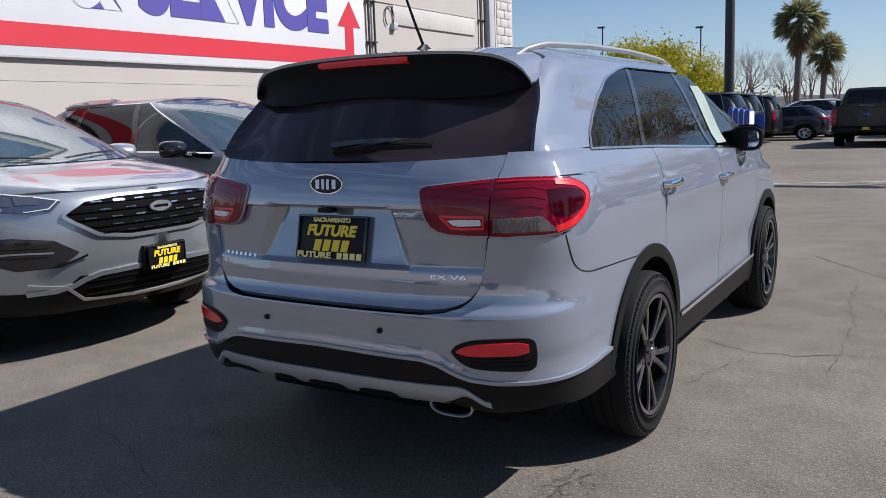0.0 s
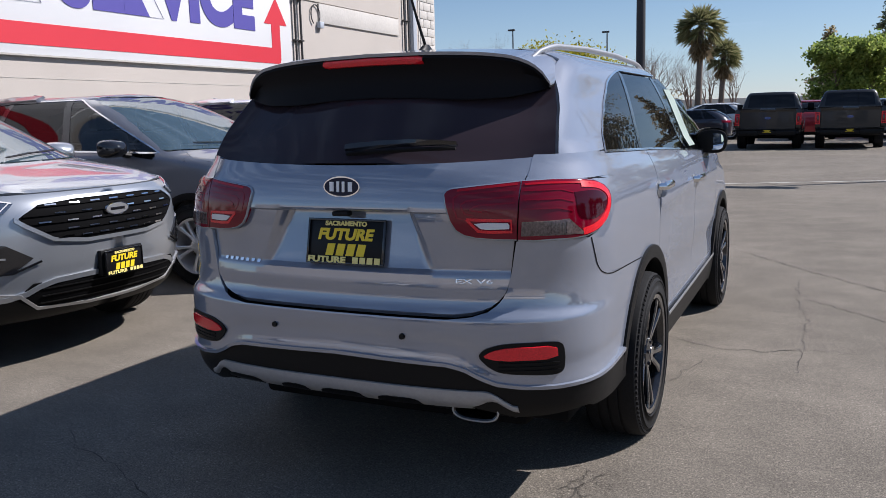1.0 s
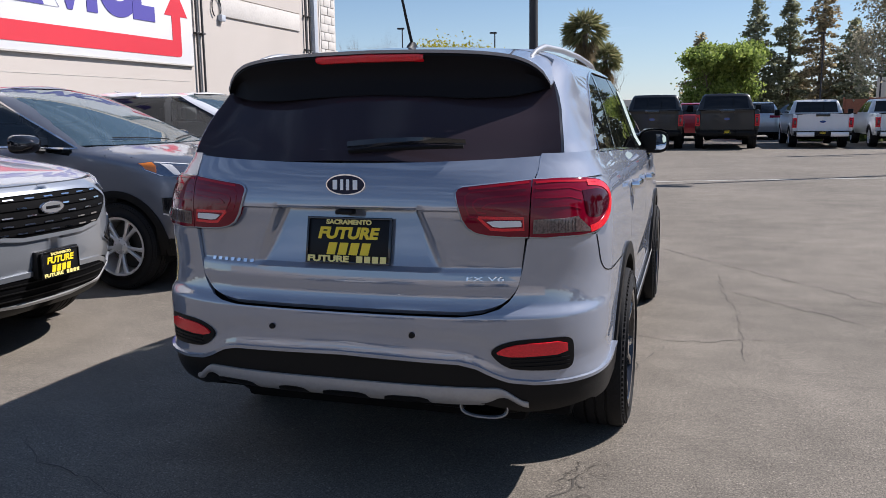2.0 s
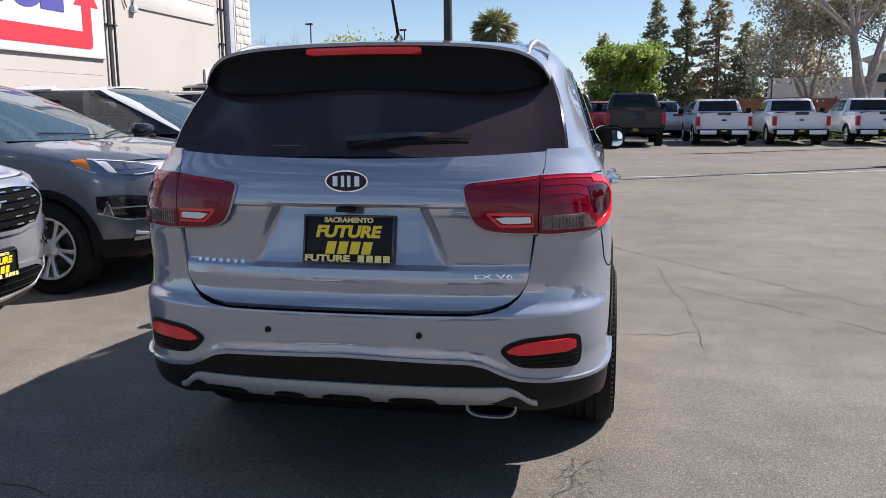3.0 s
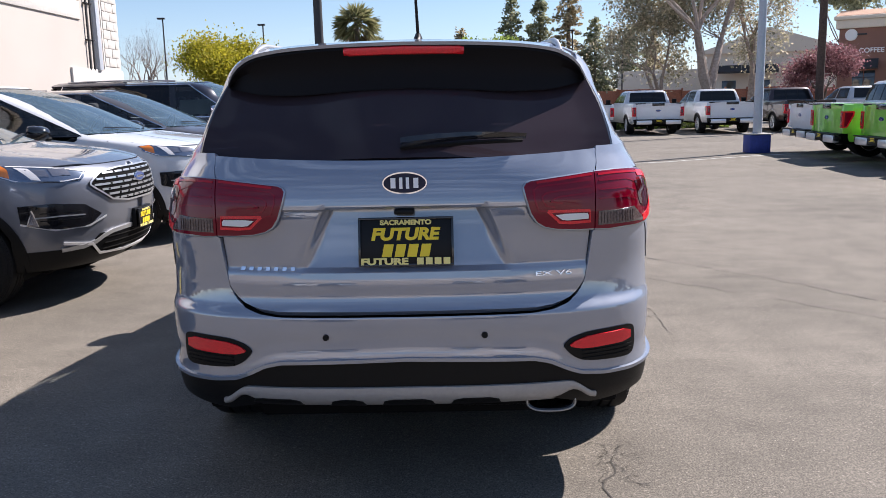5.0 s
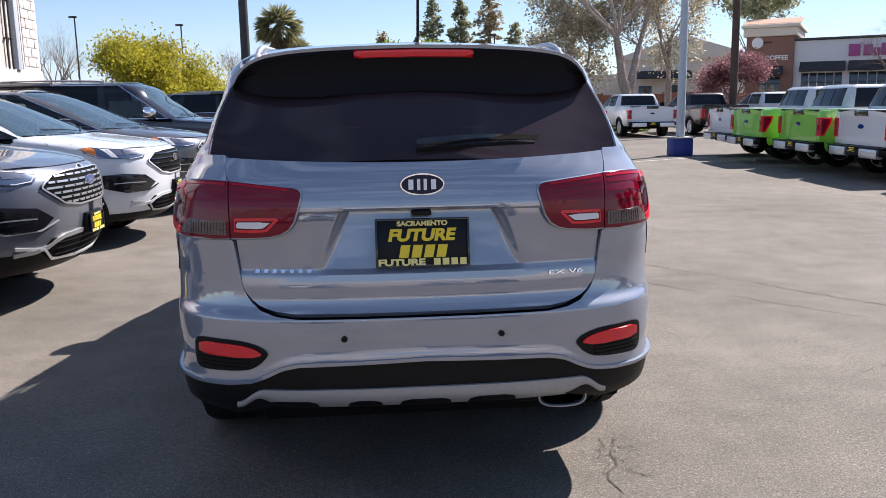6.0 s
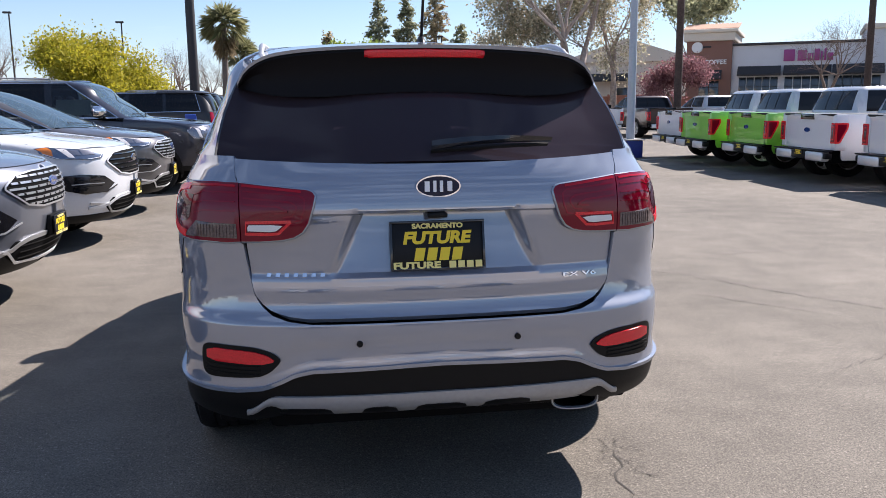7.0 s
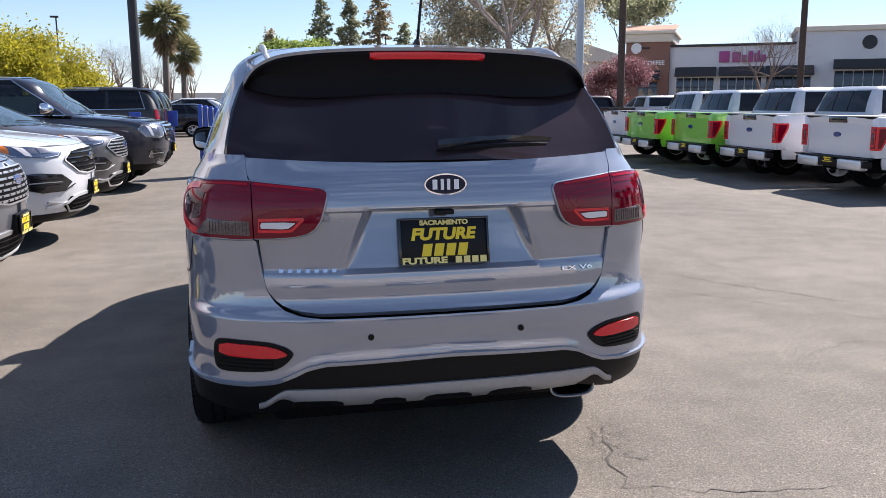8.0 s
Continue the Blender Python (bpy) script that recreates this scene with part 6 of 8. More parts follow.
        for p, q in zip(rows, rows[1:]):
            for i in range(20):
                bm.faces.new((p[i], p[(i + 1) % 20], q[(i + 1) % 20], q[i]))
        bm.faces.new(rows[0]), bm.faces.new(rows[-1][::-1])
        mo = part("door_mirror", bm, P.get("mirror_mat", colour), car)
        bm = bmesh.new()
        tube(bm, [(sd * (P["W"] - 0.09), ym + 0.13, zm - 0.075), (sd * (P["W"] + 0.04), ym + 0.10, zm - 0.055)], 0.024, 8)
        part("mirror_arm", bm, M["trim"], mo)
        # head lamp
        bm = bmesh.new()
        hl = [(fx(x, z) if k == "x" else fy(x, z), z) for k, x, z in P["lamp"]]
        shape(bm, S, hl, 0.012, 0.03, 22, 10, True, sd)
        lamp = part("head_lamp", bm, P.get("lamp_mat", M["lamp_dark"]), car, "clear head lamp with a dark bowl")
        mid = [(sum(p[0] for p in hl) / len(hl), sum(p[1] for p in hl) / len(hl))][0]
        wide = max(p[0] for p in hl) - min(p[0] for p in hl)
        tall = max(p[1] for p in hl) - min(p[1] for p in hl)
        for k in (-0.42, 0.05):
            s = mid[0] + k * wide * 0.5
            zz = mid[1] + 0.002
            bm = bmesh.new()
            shape(bm, S, [(s - wide * 0.10, zz + tall * 0.16), (s + wide * 0.10, zz + tall * 0.20), (s + wide * 0.11, zz - tall * 0.18), (s - wide * 0.09, zz - tall * 0.20)], 0.0155, 0.006, 8, 6, True, sd)
            part("projector", bm, M["lamp_grey"], lamp)
        bm = bmesh.new()
        ribbon(bm, S, [(a[0] * 0.975 + mid[0] * 0.025, a[1] * 0.90 + mid[1] * 0.10) for a in hl[:P.get("drl", 4)]], 0.008, 0.0165, True, sd)
        part("day_light", bm, M["lamp_white"], lamp)
        bm = bmesh.new()
        ribbon(bm, S, [(a[0] * 0.93 + mid[0] * 0.07, a[1] * 0.86 + mid[1] * 0.14) for a in hl[-4:] + hl[:1]], 0.006, 0.0165, True, sd)
        part("day_light", bm, M["lamp_white"], lamp)
        hi_s = max(p[0] for p in hl)
        bm = bmesh.new()
        shape(bm, S, [(hi_s - wide * 0.42, mid[1] + tall * 0.26), (hi_s - wide * 0.30, mid[1] + tall * 0.34), (hi_s - wide * 0.36, mid[1] - tall * 0.30), (hi_s - wide * 0.45, mid[1] - tall * 0.36)], 0.016, 0.006, 5, 6, True, sd)
        part("lamp_block", bm, M["lamp_white"], lamp, "bright upright lamp element")
        if amber:
            bm = bmesh.new()
            shape(bm, S, [(fy(x, z), z) for _, x, z in P["amber"]], 0.0165, 0.006, 6, 6, True, sd)
            part("side_marker", bm, M["amber"], lamp, "amber side marker")
        bm = bmesh.new()
        fp = [(fx(x, z) if k == "x" else fy(x, z), z) for k, x, z in P["fog"]]
        shape(bm, S, fp, 0.011, 0.03, 14, 8, True, sd)
        fog = part("fog_pod", bm, M["gloss"], car, "black fog lamp pod")
        bm = bmesh.new()
        cx, cz = sum(p[0] for p in fp) / len(fp), sum(p[1] for p in fp) / len(fp)
        half_w = (max(p[0] for p in fp) - min(p[0] for p in fp)) / 2
        ribbon(bm, S, [(cx - half_w * 0.55, cz - 0.005), (cx, cz), (cx + half_w * 0.6, cz - 0.005)], 0.010, 0.018, True, sd)
        part("fog_bar", bm, M["satin"], fog)
        for dz in (0.026, -0.028):
            bm = bmesh.new()
            ribbon(bm, S, [(cx - half_w * 0.45, cz + dz), (cx, cz + dz), (cx + half_w * 0.5, cz + dz)], 0.006, 0.016, True, sd)
            part("fog_bar", bm, M["trim"], fog)
        bm = bmesh.new()
        so = max(p[0] for p in fp)
        zt_, zb_ = max(p[1] for p in fp), min(p[1] for p in fp)
        tri = [(so - 0.088, zt_ - 0.040), (so - 0.052, zb_ + 0.040), (so - 0.128, zb_ + 0.034)]
        shape(bm, S, tri, 0.0165, 0.006, 5, 6, True, sd)
        fl = part("fog_lamp", bm, M["lamp_grey"] if P.get("fog_edge") in (M["chrome"], M["alloy"]) else M["trim"], fog, "upright fog lamp lens")
        if P.get("fog_edge") in (M["chrome"], M["alloy"]):
            bm = bmesh.new()
            ribbon(bm, S, tri + tri[:1], 0.008, 0.0175, True, sd)
            part("lens_rim", bm, M["chrome"], fl)
        bm = bmesh.new()
        ribbon(bm, S, fp[4:] + [(fx(0.52, 0.668), 0.668)], 0.013, 0.016, True, sd)
        part("fog_edge", bm, P.get("fog_edge", M["gloss"]), fog)
        # rear lamp
        bm = bmesh.new()
        shape(bm, S, [(rx(x, z) if k == "x" else ry(x, z), z) for k, x, z in P["tail"]], 0.006, 0.02, 12, 10, side=sd)
        part("rear_lamp", bm, M["red_lens"], car, "red rear lamp")
    # grille
    def mirror_pts(pts):
        return [(fx(x, z), z) for x, z in pts] + [(-fx(x, z), z) for x, z in pts[::-1]]
    bm = bmesh.new()
    gp = rounded(mirror_pts(P["grille"]), 1)
    shape(bm, S, gp, 0.008, 0.02, 30, 12, True)
    gr = part("grille", bm, M["grille_black"], car, "radiator grille")
    bm = bmesh.new()
    dense = []
    for i in range(len(gp)):
        a, b = gp[i], gp[(i + 1) % len(gp)]
        dense += [(a[0] + (b[0] - a[0]) * k / 8, a[1] + (b[1] - a[1]) * k / 8) for k in range(8)]
    ribbon(bm, S, dense + dense[:1], P.get("frame_w", 0.013), 0.016, True)
    part("grille_frame", bm, P.get("frame_mat", M["chrome"]), gr)
    gz0, gz1 = min(p[1] for p in P["grille"]), max(p[1] for p in P["grille"])

    def gspan(z):
        pts = P["grille"]
        hits = [pts[i][0] + (pts[i + 1][0] - pts[i][0]) * (z - pts[i][1]) / (pts[i + 1][1] - pts[i][1]) for i in range(len(pts) - 1) if (pts[i][1] - z) * (pts[i + 1][1] - z) <= 0 and pts[i][1] != pts[i + 1][1]]
        return max(hits) if hits else 0.3
    nb = P.get("bars", 5)
    for k in range(nb):
        z = gz0 + (gz1 - gz0) * (k + 0.75) / (nb + 0.5)
        xe = gspan(z) - 0.03
        bm = bmesh.new()
        ribbon(bm, S, [(fx(xe * t, z) if t else 0.0, z) for t in np.linspace(-1, 1, 20)], P.get("bar_h", 0.013), 0.017, True, thick=0.02)
        part("grille_bar", bm, grille_bar, gr)
        if P.get("gaps"):
            for t in np.linspace(-0.88, 0.88, 8):
                t += 0.11 * (k % 2)
                if abs(t) < 0.96:
                    q = fx(xe * t, z)
                    bm = bmesh.new()
                    ribbon(bm, S, [(q - 0.011, z), (q + 0.011, z)], 0.014, 0.0185, True)
                    part("grille_gap", bm, M["grille_black"], gr)
        if P.get("studs", True):
            for t in np.linspace(-0.86, 0.86, 7):
                t += 0.09 * (k % 2)
                if abs(t) < 0.95:
                    s = fx(xe * t, z)
                    bm = bmesh.new()
                    ribbon(bm, S, [(s - 0.034, z + 0.004), (s + 0.034, z + 0.004)], 0.009, 0.021, True)
                    part("grille_stud", bm, M["chrome"], gr)
    zo = P["badge_z"]
    p0, nn = S.p(0.0001, zo, True), S.nrm(0.0001, zo, True)
    bm = bmesh.new()
    oval(bm, 0.098, 0.041, 0.006, -0.004)
    mb = Matrix.Translation(p0 + Vector((0, 0.02, 0))) @ Matrix.Rotation(radians(180), 4, "Z")
    bd = part("badge", bm, M["chrome"], car, "oval badge with a chrome rim", mb)
    bm = bmesh.new()
    oval(bm, 0.089, 0.034, -0.003, -0.0065)
    part("badge_field", bm, P.get("badge_mat", M["blue_oval"]), bd)
    bm = boxed(-0.058, 0.058, -0.0085, -0.0060, -0.009, 0.009, 0.001)
    part("badge_stroke", bm, P.get("stroke_mat", M["chrome"]), bd)
    # lower intake and skid
    bm = bmesh.new()
    shape(bm, S, mirror_pts(P["intake"]), 0.010, 0.02, 24, 6, True)
    li = part("lower_intake", bm, M["grille_black"], car, "black lower intake")
    iz0, iz1 = min(p[1] for p in P["intake"]), max(p[1] for p in P["intake"])
    for k in range(3):
        bm = bmesh.new()
        z = iz0 + (iz1 - iz0) * (k + 0.6) / 3.4
        xe = min(p[0] for p in P["intake"]) - 0.03
        ribbon(bm, S, [(fx(xe * t, z) if t else 0.0, z) for t in np.linspace(-1, 1, 14)], 0.008, 0.016, True)
        part("intake_bar", bm, M["trim"], li)
    bm = bmesh.new()
    ribbon(bm, S, [(math.copysign(fx(abs(x), z), x) if x else 0.0, z) for x, z in P["lip"]], P.get("lip_w", 0.022), 0.020, True, thick=0.03)
    part("bumper_lip", bm, P.get("lip_mat", M["satin"]), car, "satin lower bumper lip")
    if P.get("wing"):
        bm = bmesh.new()
        half = [(0.0, 0.548), (0.24, 0.548), (0.44, 0.540), (0.53, 0.515), (0.59, 0.480), (0.68, 0.458), (0.80, 0.450)]
        line = [(-x, z) for x, z in half[:0:-1]] + half
        ribbon(bm, S, [(math.copysign(fx(abs(x), z), x) if x else 0.0, z) for x, z in line], 0.032, 0.016, True, thick=0.03)
        part("bumper_wing", bm, P["wing"], car, "swept bar across the lower bumper")
    # screen, rear window, roof
    bm = gh(S, lambda z: -S.sx(screen_at(z), z, True), lambda z: S.sx(screen_at(z), z, True), const(P["cowl_z"] + 0.01), const(zr - 0.01), -0.002, 1, 22, 12, 0.006, True)
    part("windscreen", bm, M["clear"], car, "clear windscreen")
    bm = gh(S, lambda z: -rx(P["rear_glass_x"], z), lambda z: rx(P["rear_glass_x"], z), const(zb0 + 0.01), const(zr - 0.06), -0.002, 1, 18, 8, 0.006)
    part("rear_window", bm, M["privacy"], car, "tinted rear window")
    bm = bmesh.new()
    lid(bm, S, zr, P.get("crown", 0.03), 12)
    part("roof", bm, colour, car, "painted roof")
    bm = gh(S, lambda z: -rx(P["rear_glass_x"] + 0.02, z), lambda z: rx(P["rear_glass_x"] + 0.02, z), const(zr - 0.055), const(zr), 0.03, 1, 12, 3, 0.05)
    part("roof_spoiler", bm, colour, car)
    bm = bmesh.new()
    tube(bm, [(0, 0.9, zr), (0, 0.95, zr + 0.03), (0, 0.80, zr + 0.07)], [0.045, 0.02, 0.004], 8)
    part("fin_antenna", bm, colour, car)
    # cabin
    bm = boxed(-P["W"] + 0.2, P["W"] - 0.2, 0.6, yb1, 0.5, 0.62, 0.03)
    box(bm, -P["W"] + 0.14, P["W"] - 0.14, yb1 - 0.35, yb1 + 0.2, 0.6, zb1 - 0.02, 0.07)
    part("dashboard", bm, M["inside"], car)
    for x, y in ((-0.38, yb1 - 1.25), (0.38, yb1 - 1.25), (-0.4, yb1 - 2.15), (0.4, yb1 - 2.15)):
        bm = boxed(x - 0.24, x + 0.24, y, y + 0.5, 0.62, zb1 - 0.32, 0.07)
        box(bm, x - 0.23, x + 0.23, y - 0.14, y + 0.06, zb1 - 0.35, zb1 + 0.20, 0.06)
        box(bm, x - 0.12, x + 0.12, y - 0.12, y - 0.02, zb1 + 0.22, zb1 + 0.38, 0.04)
        part("car_seat", bm, M["inside"], car)
    bm = bmesh.new()
    ring = [Vector((-0.38 + 0.185 * math.cos(a), yb1 - 0.48 + 0.07 * math.sin(a), zb1 + 0.02 + 0.17 * math.sin(a))) for a in np.linspace(0, 2 * math.pi, 25)]
    tube(bm, ring, 0.016, 6, False)
    part("steering_wheel", bm, M["seatmat"], car)
    if P.get("sticker"):
        bm = bmesh.new()
        patch(bm, S, lambda u, v: (ry(yb1 - 1.22 + 0.55 * u, zb1 + 0.06 + 0.26 * v), zb1 + 0.06 + 0.26 * v, -0.014), 3, 3, 0.002)
        part("window_sticker", bm, M["paper"], car, "pale window sticker")
    for sd in (1, -1):
        bm = bmesh.new()
        z = P["cowl_z"] + 0.02
        ribbon(bm, S, [(sd * 0.06, z), (sd * 0.30, z + 0.02), (sd * 0.62, z + 0.03)], 0.02, 0.02, True)
        part("wiper", bm, M["trim"], car)
    if P.get("plate", True):
        zp = P["plate_z"]
        p0 = S.p(0.0001, zp, True)
        bm = boxed(-0.17, 0.17, -0.05, 0.012, -0.075, 0.085, 0.006)
        part("plate_bracket", bm, M["trim"], car, "", Matrix.Translation(p0 + Vector((0, 0.02, 0))))
        dealer_plate(car, Matrix.Translation(p0 + Vector((0, 0.042, 0))) @ Matrix.Rotation(radians(180), 4, "Z"), 0.305, 0.155)
    set_wheels(car, wheels, rim_mat, P["W"] - 0.125, wy, R)
    car.matrix_basis = place
    return car


EDGE = dict(
    rows=[(0.24, 0.90, 0.15, 4.52, 0.40, 0.55), (0.34, 0.94, 0.06, 4.66, 0.40, 0.60), (0.50, 0.960, 0.02, 4.74, 0.40, 0.66), (0.65, 0.965, 0.00, 4.77, 0.40, 0.70), (0.80, 0.965, 0.0, 4.775, 0.40, 0.74),
          (0.92, 0.965, 0.01, 4.765, 0.42, 0.78), (1.04, 0.962, 0.02, 4.70, 0.45, 0.82), (1.10, 0.955, 0.03, 4.52, 0.46, 0.82), (1.155, 0.945, 0.04, 4.14, 0.5, 0.75), (1.195, 0.92, 0.07, 3.84, 0.5, 0.50), (1.235, 0.90, 0.10, 3.70, 0.5, 0.42),
          (1.30, 0.87, 0.14, 3.55, 0.5, 0.38), (1.42, 0.82, 0.26, 3.28, 0.5, 0.36), (1.54, 0.77, 0.42, 3.00, 0.5, 0.35), (1.64, 0.715, 0.60, 2.74, 0.48, 0.34), (1.70, 0.65, 0.76, 2.54, 0.45, 0.34), (1.725, 0.57, 0.9, 2.40, 0.42, 0.34)],
    W=0.965, R=0.372, wheel_y=(0.95, 3.80), sill=0.30, clad_z=0.44, belt_r=1.235, belt_f=1.185, win_back=0.75, win_front=3.52, hood_z=1.145, nose_y=4.28, nose_z=1.06, cowl_z=1.205, roof_z=1.725, crease=1.02, scoop=0.62,
    doors=(1.30, 2.32, 3.40), arch_curve=0.20, handles=(1.50, 2.50), windows=[(0.62, 1.15, 1.14, 1.30), (1.18, 1.34, 2.22, 2.10), (2.28, 2.16, 3.40, 2.27)], rear_glass_x=0.66, screen_x=(0.89, 0.60), rail_x=0.58, rail_h=0.0, mirror=(2.98, 1.235),
    lamp=[("x", 0.60, 1.005), ("x", 0.70, 1.035), ("x", 0.80, 1.055), ("y", 4.14, 1.075), ("y", 4.02, 1.068), ("y", 4.08, 1.02), ("y", 4.22, 0.965), ("x", 0.76, 0.942), ("x", 0.66, 0.955)],
    amber=[("y", 4.14, 1.070), ("y", 4.05, 1.062), ("y", 4.11, 1.02), ("y", 4.20, 0.992)],
    fog=[("x", 0.56, 0.69), ("x", 0.68, 0.775), ("x", 0.84, 0.800), ("y", 4.24, 0.790), ("y", 4.25, 0.66), ("x", 0.84, 0.605), ("x", 0.66, 0.612)],
    tail=[("x", 0.45, 1.14), ("y", 0.40, 1.15), ("y", 0.38, 1.03), ("x", 0.45, 1.02)],
    grille=[(0.40, 0.758), (0.62, 0.905), (0.61, 0.935), (0.46, 1.012)], badge_z=0.925, intake=[(0.54, 0.385), (0.64, 0.45), (0.56, 0.535)], lip=[(-0.80, 0.50), (-0.62, 0.47), (-0.52, 0.385), (-0.2, 0.365), (0.0, 0.362), (0.2, 0.365), (0.52, 0.385), (0.62, 0.47), (0.80, 0.50)], plate_z=0.59, bars=5)
SPORT_W = wheel_meshes(0.372, 0.235, 0.245, 5, "twin")
row = "crossovers parked nose out along the wall"


def nose_at(x, y, length, turn=0.0):
    """Pose of a car that noses towards +x, its front middle at x, y."""
    m = pose(0, 0, 0, 0, 0, -90 + turn)
    return Matrix.Translation(Vector((x, y, 0)) - (m @ Vector((0, length, 0)))) @ m


G = dict(EDGE)
silver_p = dict(G, mould_mat=M["chrome"], frame_mat=M["silver"], frame_w=0.024, stroke_mat=M["gloss"], badge_mat=M["satin"], fog_edge=M["gloss"], bar_h=0.010, wing=M["silver"])
suv("silver crossover with a black grille parked by the wall", row, silver_p, M["silver"], M["gloss"], M["grille_black"], M["alloy"], SPORT_W, nose_at(-2.46, 1.32, 4.775), amber=False)
chrome_p = dict(G, gaps=True, bar_h=0.016, bars=6, frame_mat=M["grille_silver"], fog_edge=M["alloy"], studs=False, lip_mat=M["alloy"], mirror_mat=M["gloss"], wing=M["satin"])
suv("dark grey crossover with a chrome grille parked in a row", row, chrome_p, M["grey"], M["gloss"], M["grille_silver"], M["alloy"], SPORT_W, nose_at(-2.42, 4.02, 4.775))
white_p = dict(G, clad_z=0.37, mould_mat=M["gloss"], studs=False, mirror_mat=M["gloss"], frame_mat=M["white"], badge_mat=M["gloss"], wing=M["white"])
suv("white crossover with a black grille parked in a row", row, white_p, M["white"], M["gloss"], M["gloss"], M["alloy"], SPORT_W, nose_at(-2.42, 6.98, 4.775))
suv("charcoal crossover with a chrome grille parked in a row", row, chrome_p, M["charcoal"], M["gloss"], M["grille_silver"], M["alloy"], SPORT_W, nose_at(-2.45, 9.75, 4.775))

BIG = dict(
    rows=[(0.30, 0.93, 0.12, 5.05, 0.30, 0.40), (0.45, 0.99, 0.03, 5.20, 0.30, 0.45), (0.60, 1.01, 0.0, 5.30, 0.30, 0.5), (0.90, 1.015, 0.0, 5.33, 0.30, 0.52), (1.05, 1.015, 0.01, 5.31, 0.32, 0.55), (1.14, 1.01, 0.02, 5.24, 0.34, 0.58), (1.20, 1.005, 0.03, 5.02, 0.36, 0.6), (1.25, 0.995, 0.035, 4.55, 0.36, 0.6), (1.29, 0.985, 0.04, 4.12, 0.36, 0.5),
          (1.36, 0.96, 0.06, 3.96, 0.36, 0.45), (1.50, 0.90, 0.10, 3.76, 0.36, 0.42), (1.65, 0.845, 0.16, 3.54, 0.36, 0.40), (1.80, 0.79, 0.24, 3.40, 0.36, 0.32), (1.88, 0.74, 0.32, 3.24, 0.34, 0.30), (1.915, 0.66, 0.42, 3.1, 0.32, 0.30)],
    W=1.015, R=0.40, wheel_y=(1.15, 4.27), sill=0.38, clad_z=0.46, belt_r=1.33, belt_f=1.29, win_back=0.35, win_front=3.98, hood_z=1.25, nose_y=4.86, nose_z=1.18, cowl_z=1.305, roof_z=1.915, crease=1.10, scoop=0.75,
    doors=(1.62, 2.72, 3.82), arch_curve=0.1, handles=(1.86, 2.94), windows=[(0.50, 0.66, 1.52, 1.52), (1.58, 1.58, 2.62, 2.58), (2.70, 2.66, 3.74, 2.90)], rear_glass_x=0.76, screen_x=(0.86, 0.62), rail_x=0.66, rail_h=0.05, mirror=(3.42, 1.40), mirror_h=0.10, mirror_mat=M["chrome"], rail_mat=M["satin"],
    lamp=[("x", 0.66, 1.14), ("x", 0.78, 1.145), ("y", 4.92, 1.13), ("y", 4.86, 1.06), ("y", 4.98, 0.93), ("x", 0.84, 0.90), ("x", 0.72, 0.92), ("x", 0.68, 1.0)],
    amber=[("y", 4.9, 1.05), ("y", 4.8, 1.05), ("y", 4.84, 1.0), ("y", 4.92, 0.98)],
    fog=[("x", 0.62, 0.72), ("x", 0.90, 0.74), ("y", 4.98, 0.70), ("x", 0.90, 0.56), ("x", 0.70, 0.55)],
    tail=[("x", 0.80, 1.30), ("y", 0.22, 1.30), ("y", 0.20, 0.92), ("x", 0.80, 0.92)],
    grille=[(0.50, 0.86), (0.62, 0.92), (0.64, 1.10), (0.58, 1.15)], badge_z=1.02, intake=[(0.44, 0.48), (0.52, 0.56), (0.50, 0.66)], lip=[(-0.80, 0.50), (-0.5, 0.45), (0.0, 0.44), (0.5, 0.45), (0.80, 0.50)], lip_w=0.05, plate_z=0.72, bars=4, bar_h=0.040, frame_w=0.045, lamp_mat=M["lamp_grey"], studs=False, pf=3.6, crown_f=0.08, sticker=True, handle_mat=M["chrome"], fog_edge=M["chrome"], crown=0.025)
BIG_W = wheel_meshes(0.40, 0.27, 0.275, 6, "twin")
navy = suv("navy blue full-size suv with chrome mirrors and grille", row, BIG, M["navy"], M["gloss"], M["chrome"], M["alloy"], BIG_W, nose_at(-2.08, 13.0, 5.33), amber=False)
for x, y, key, lab in ((-3.3, 24.6, "black", "black full-size suv backed towards the lane"), (-3.4, 27.6, "black", "black full-size suv backed towards the lane"), (-6.2, 20.4, "charcoal", "dark suv parked behind the row"), (-3.9, 34.4, "black", "black full-size suv backed towards the lane"), (21.2, 24.6, "white", "white full-size suv parked beyond the pickups")):
    c = copy_thing(navy, Matrix.Translation((x, y, 0)) @ pose(0, 0, 0, 0, 0, 90))
    tagged(recolour(c, {"navy_paint": M[key]}), lab)


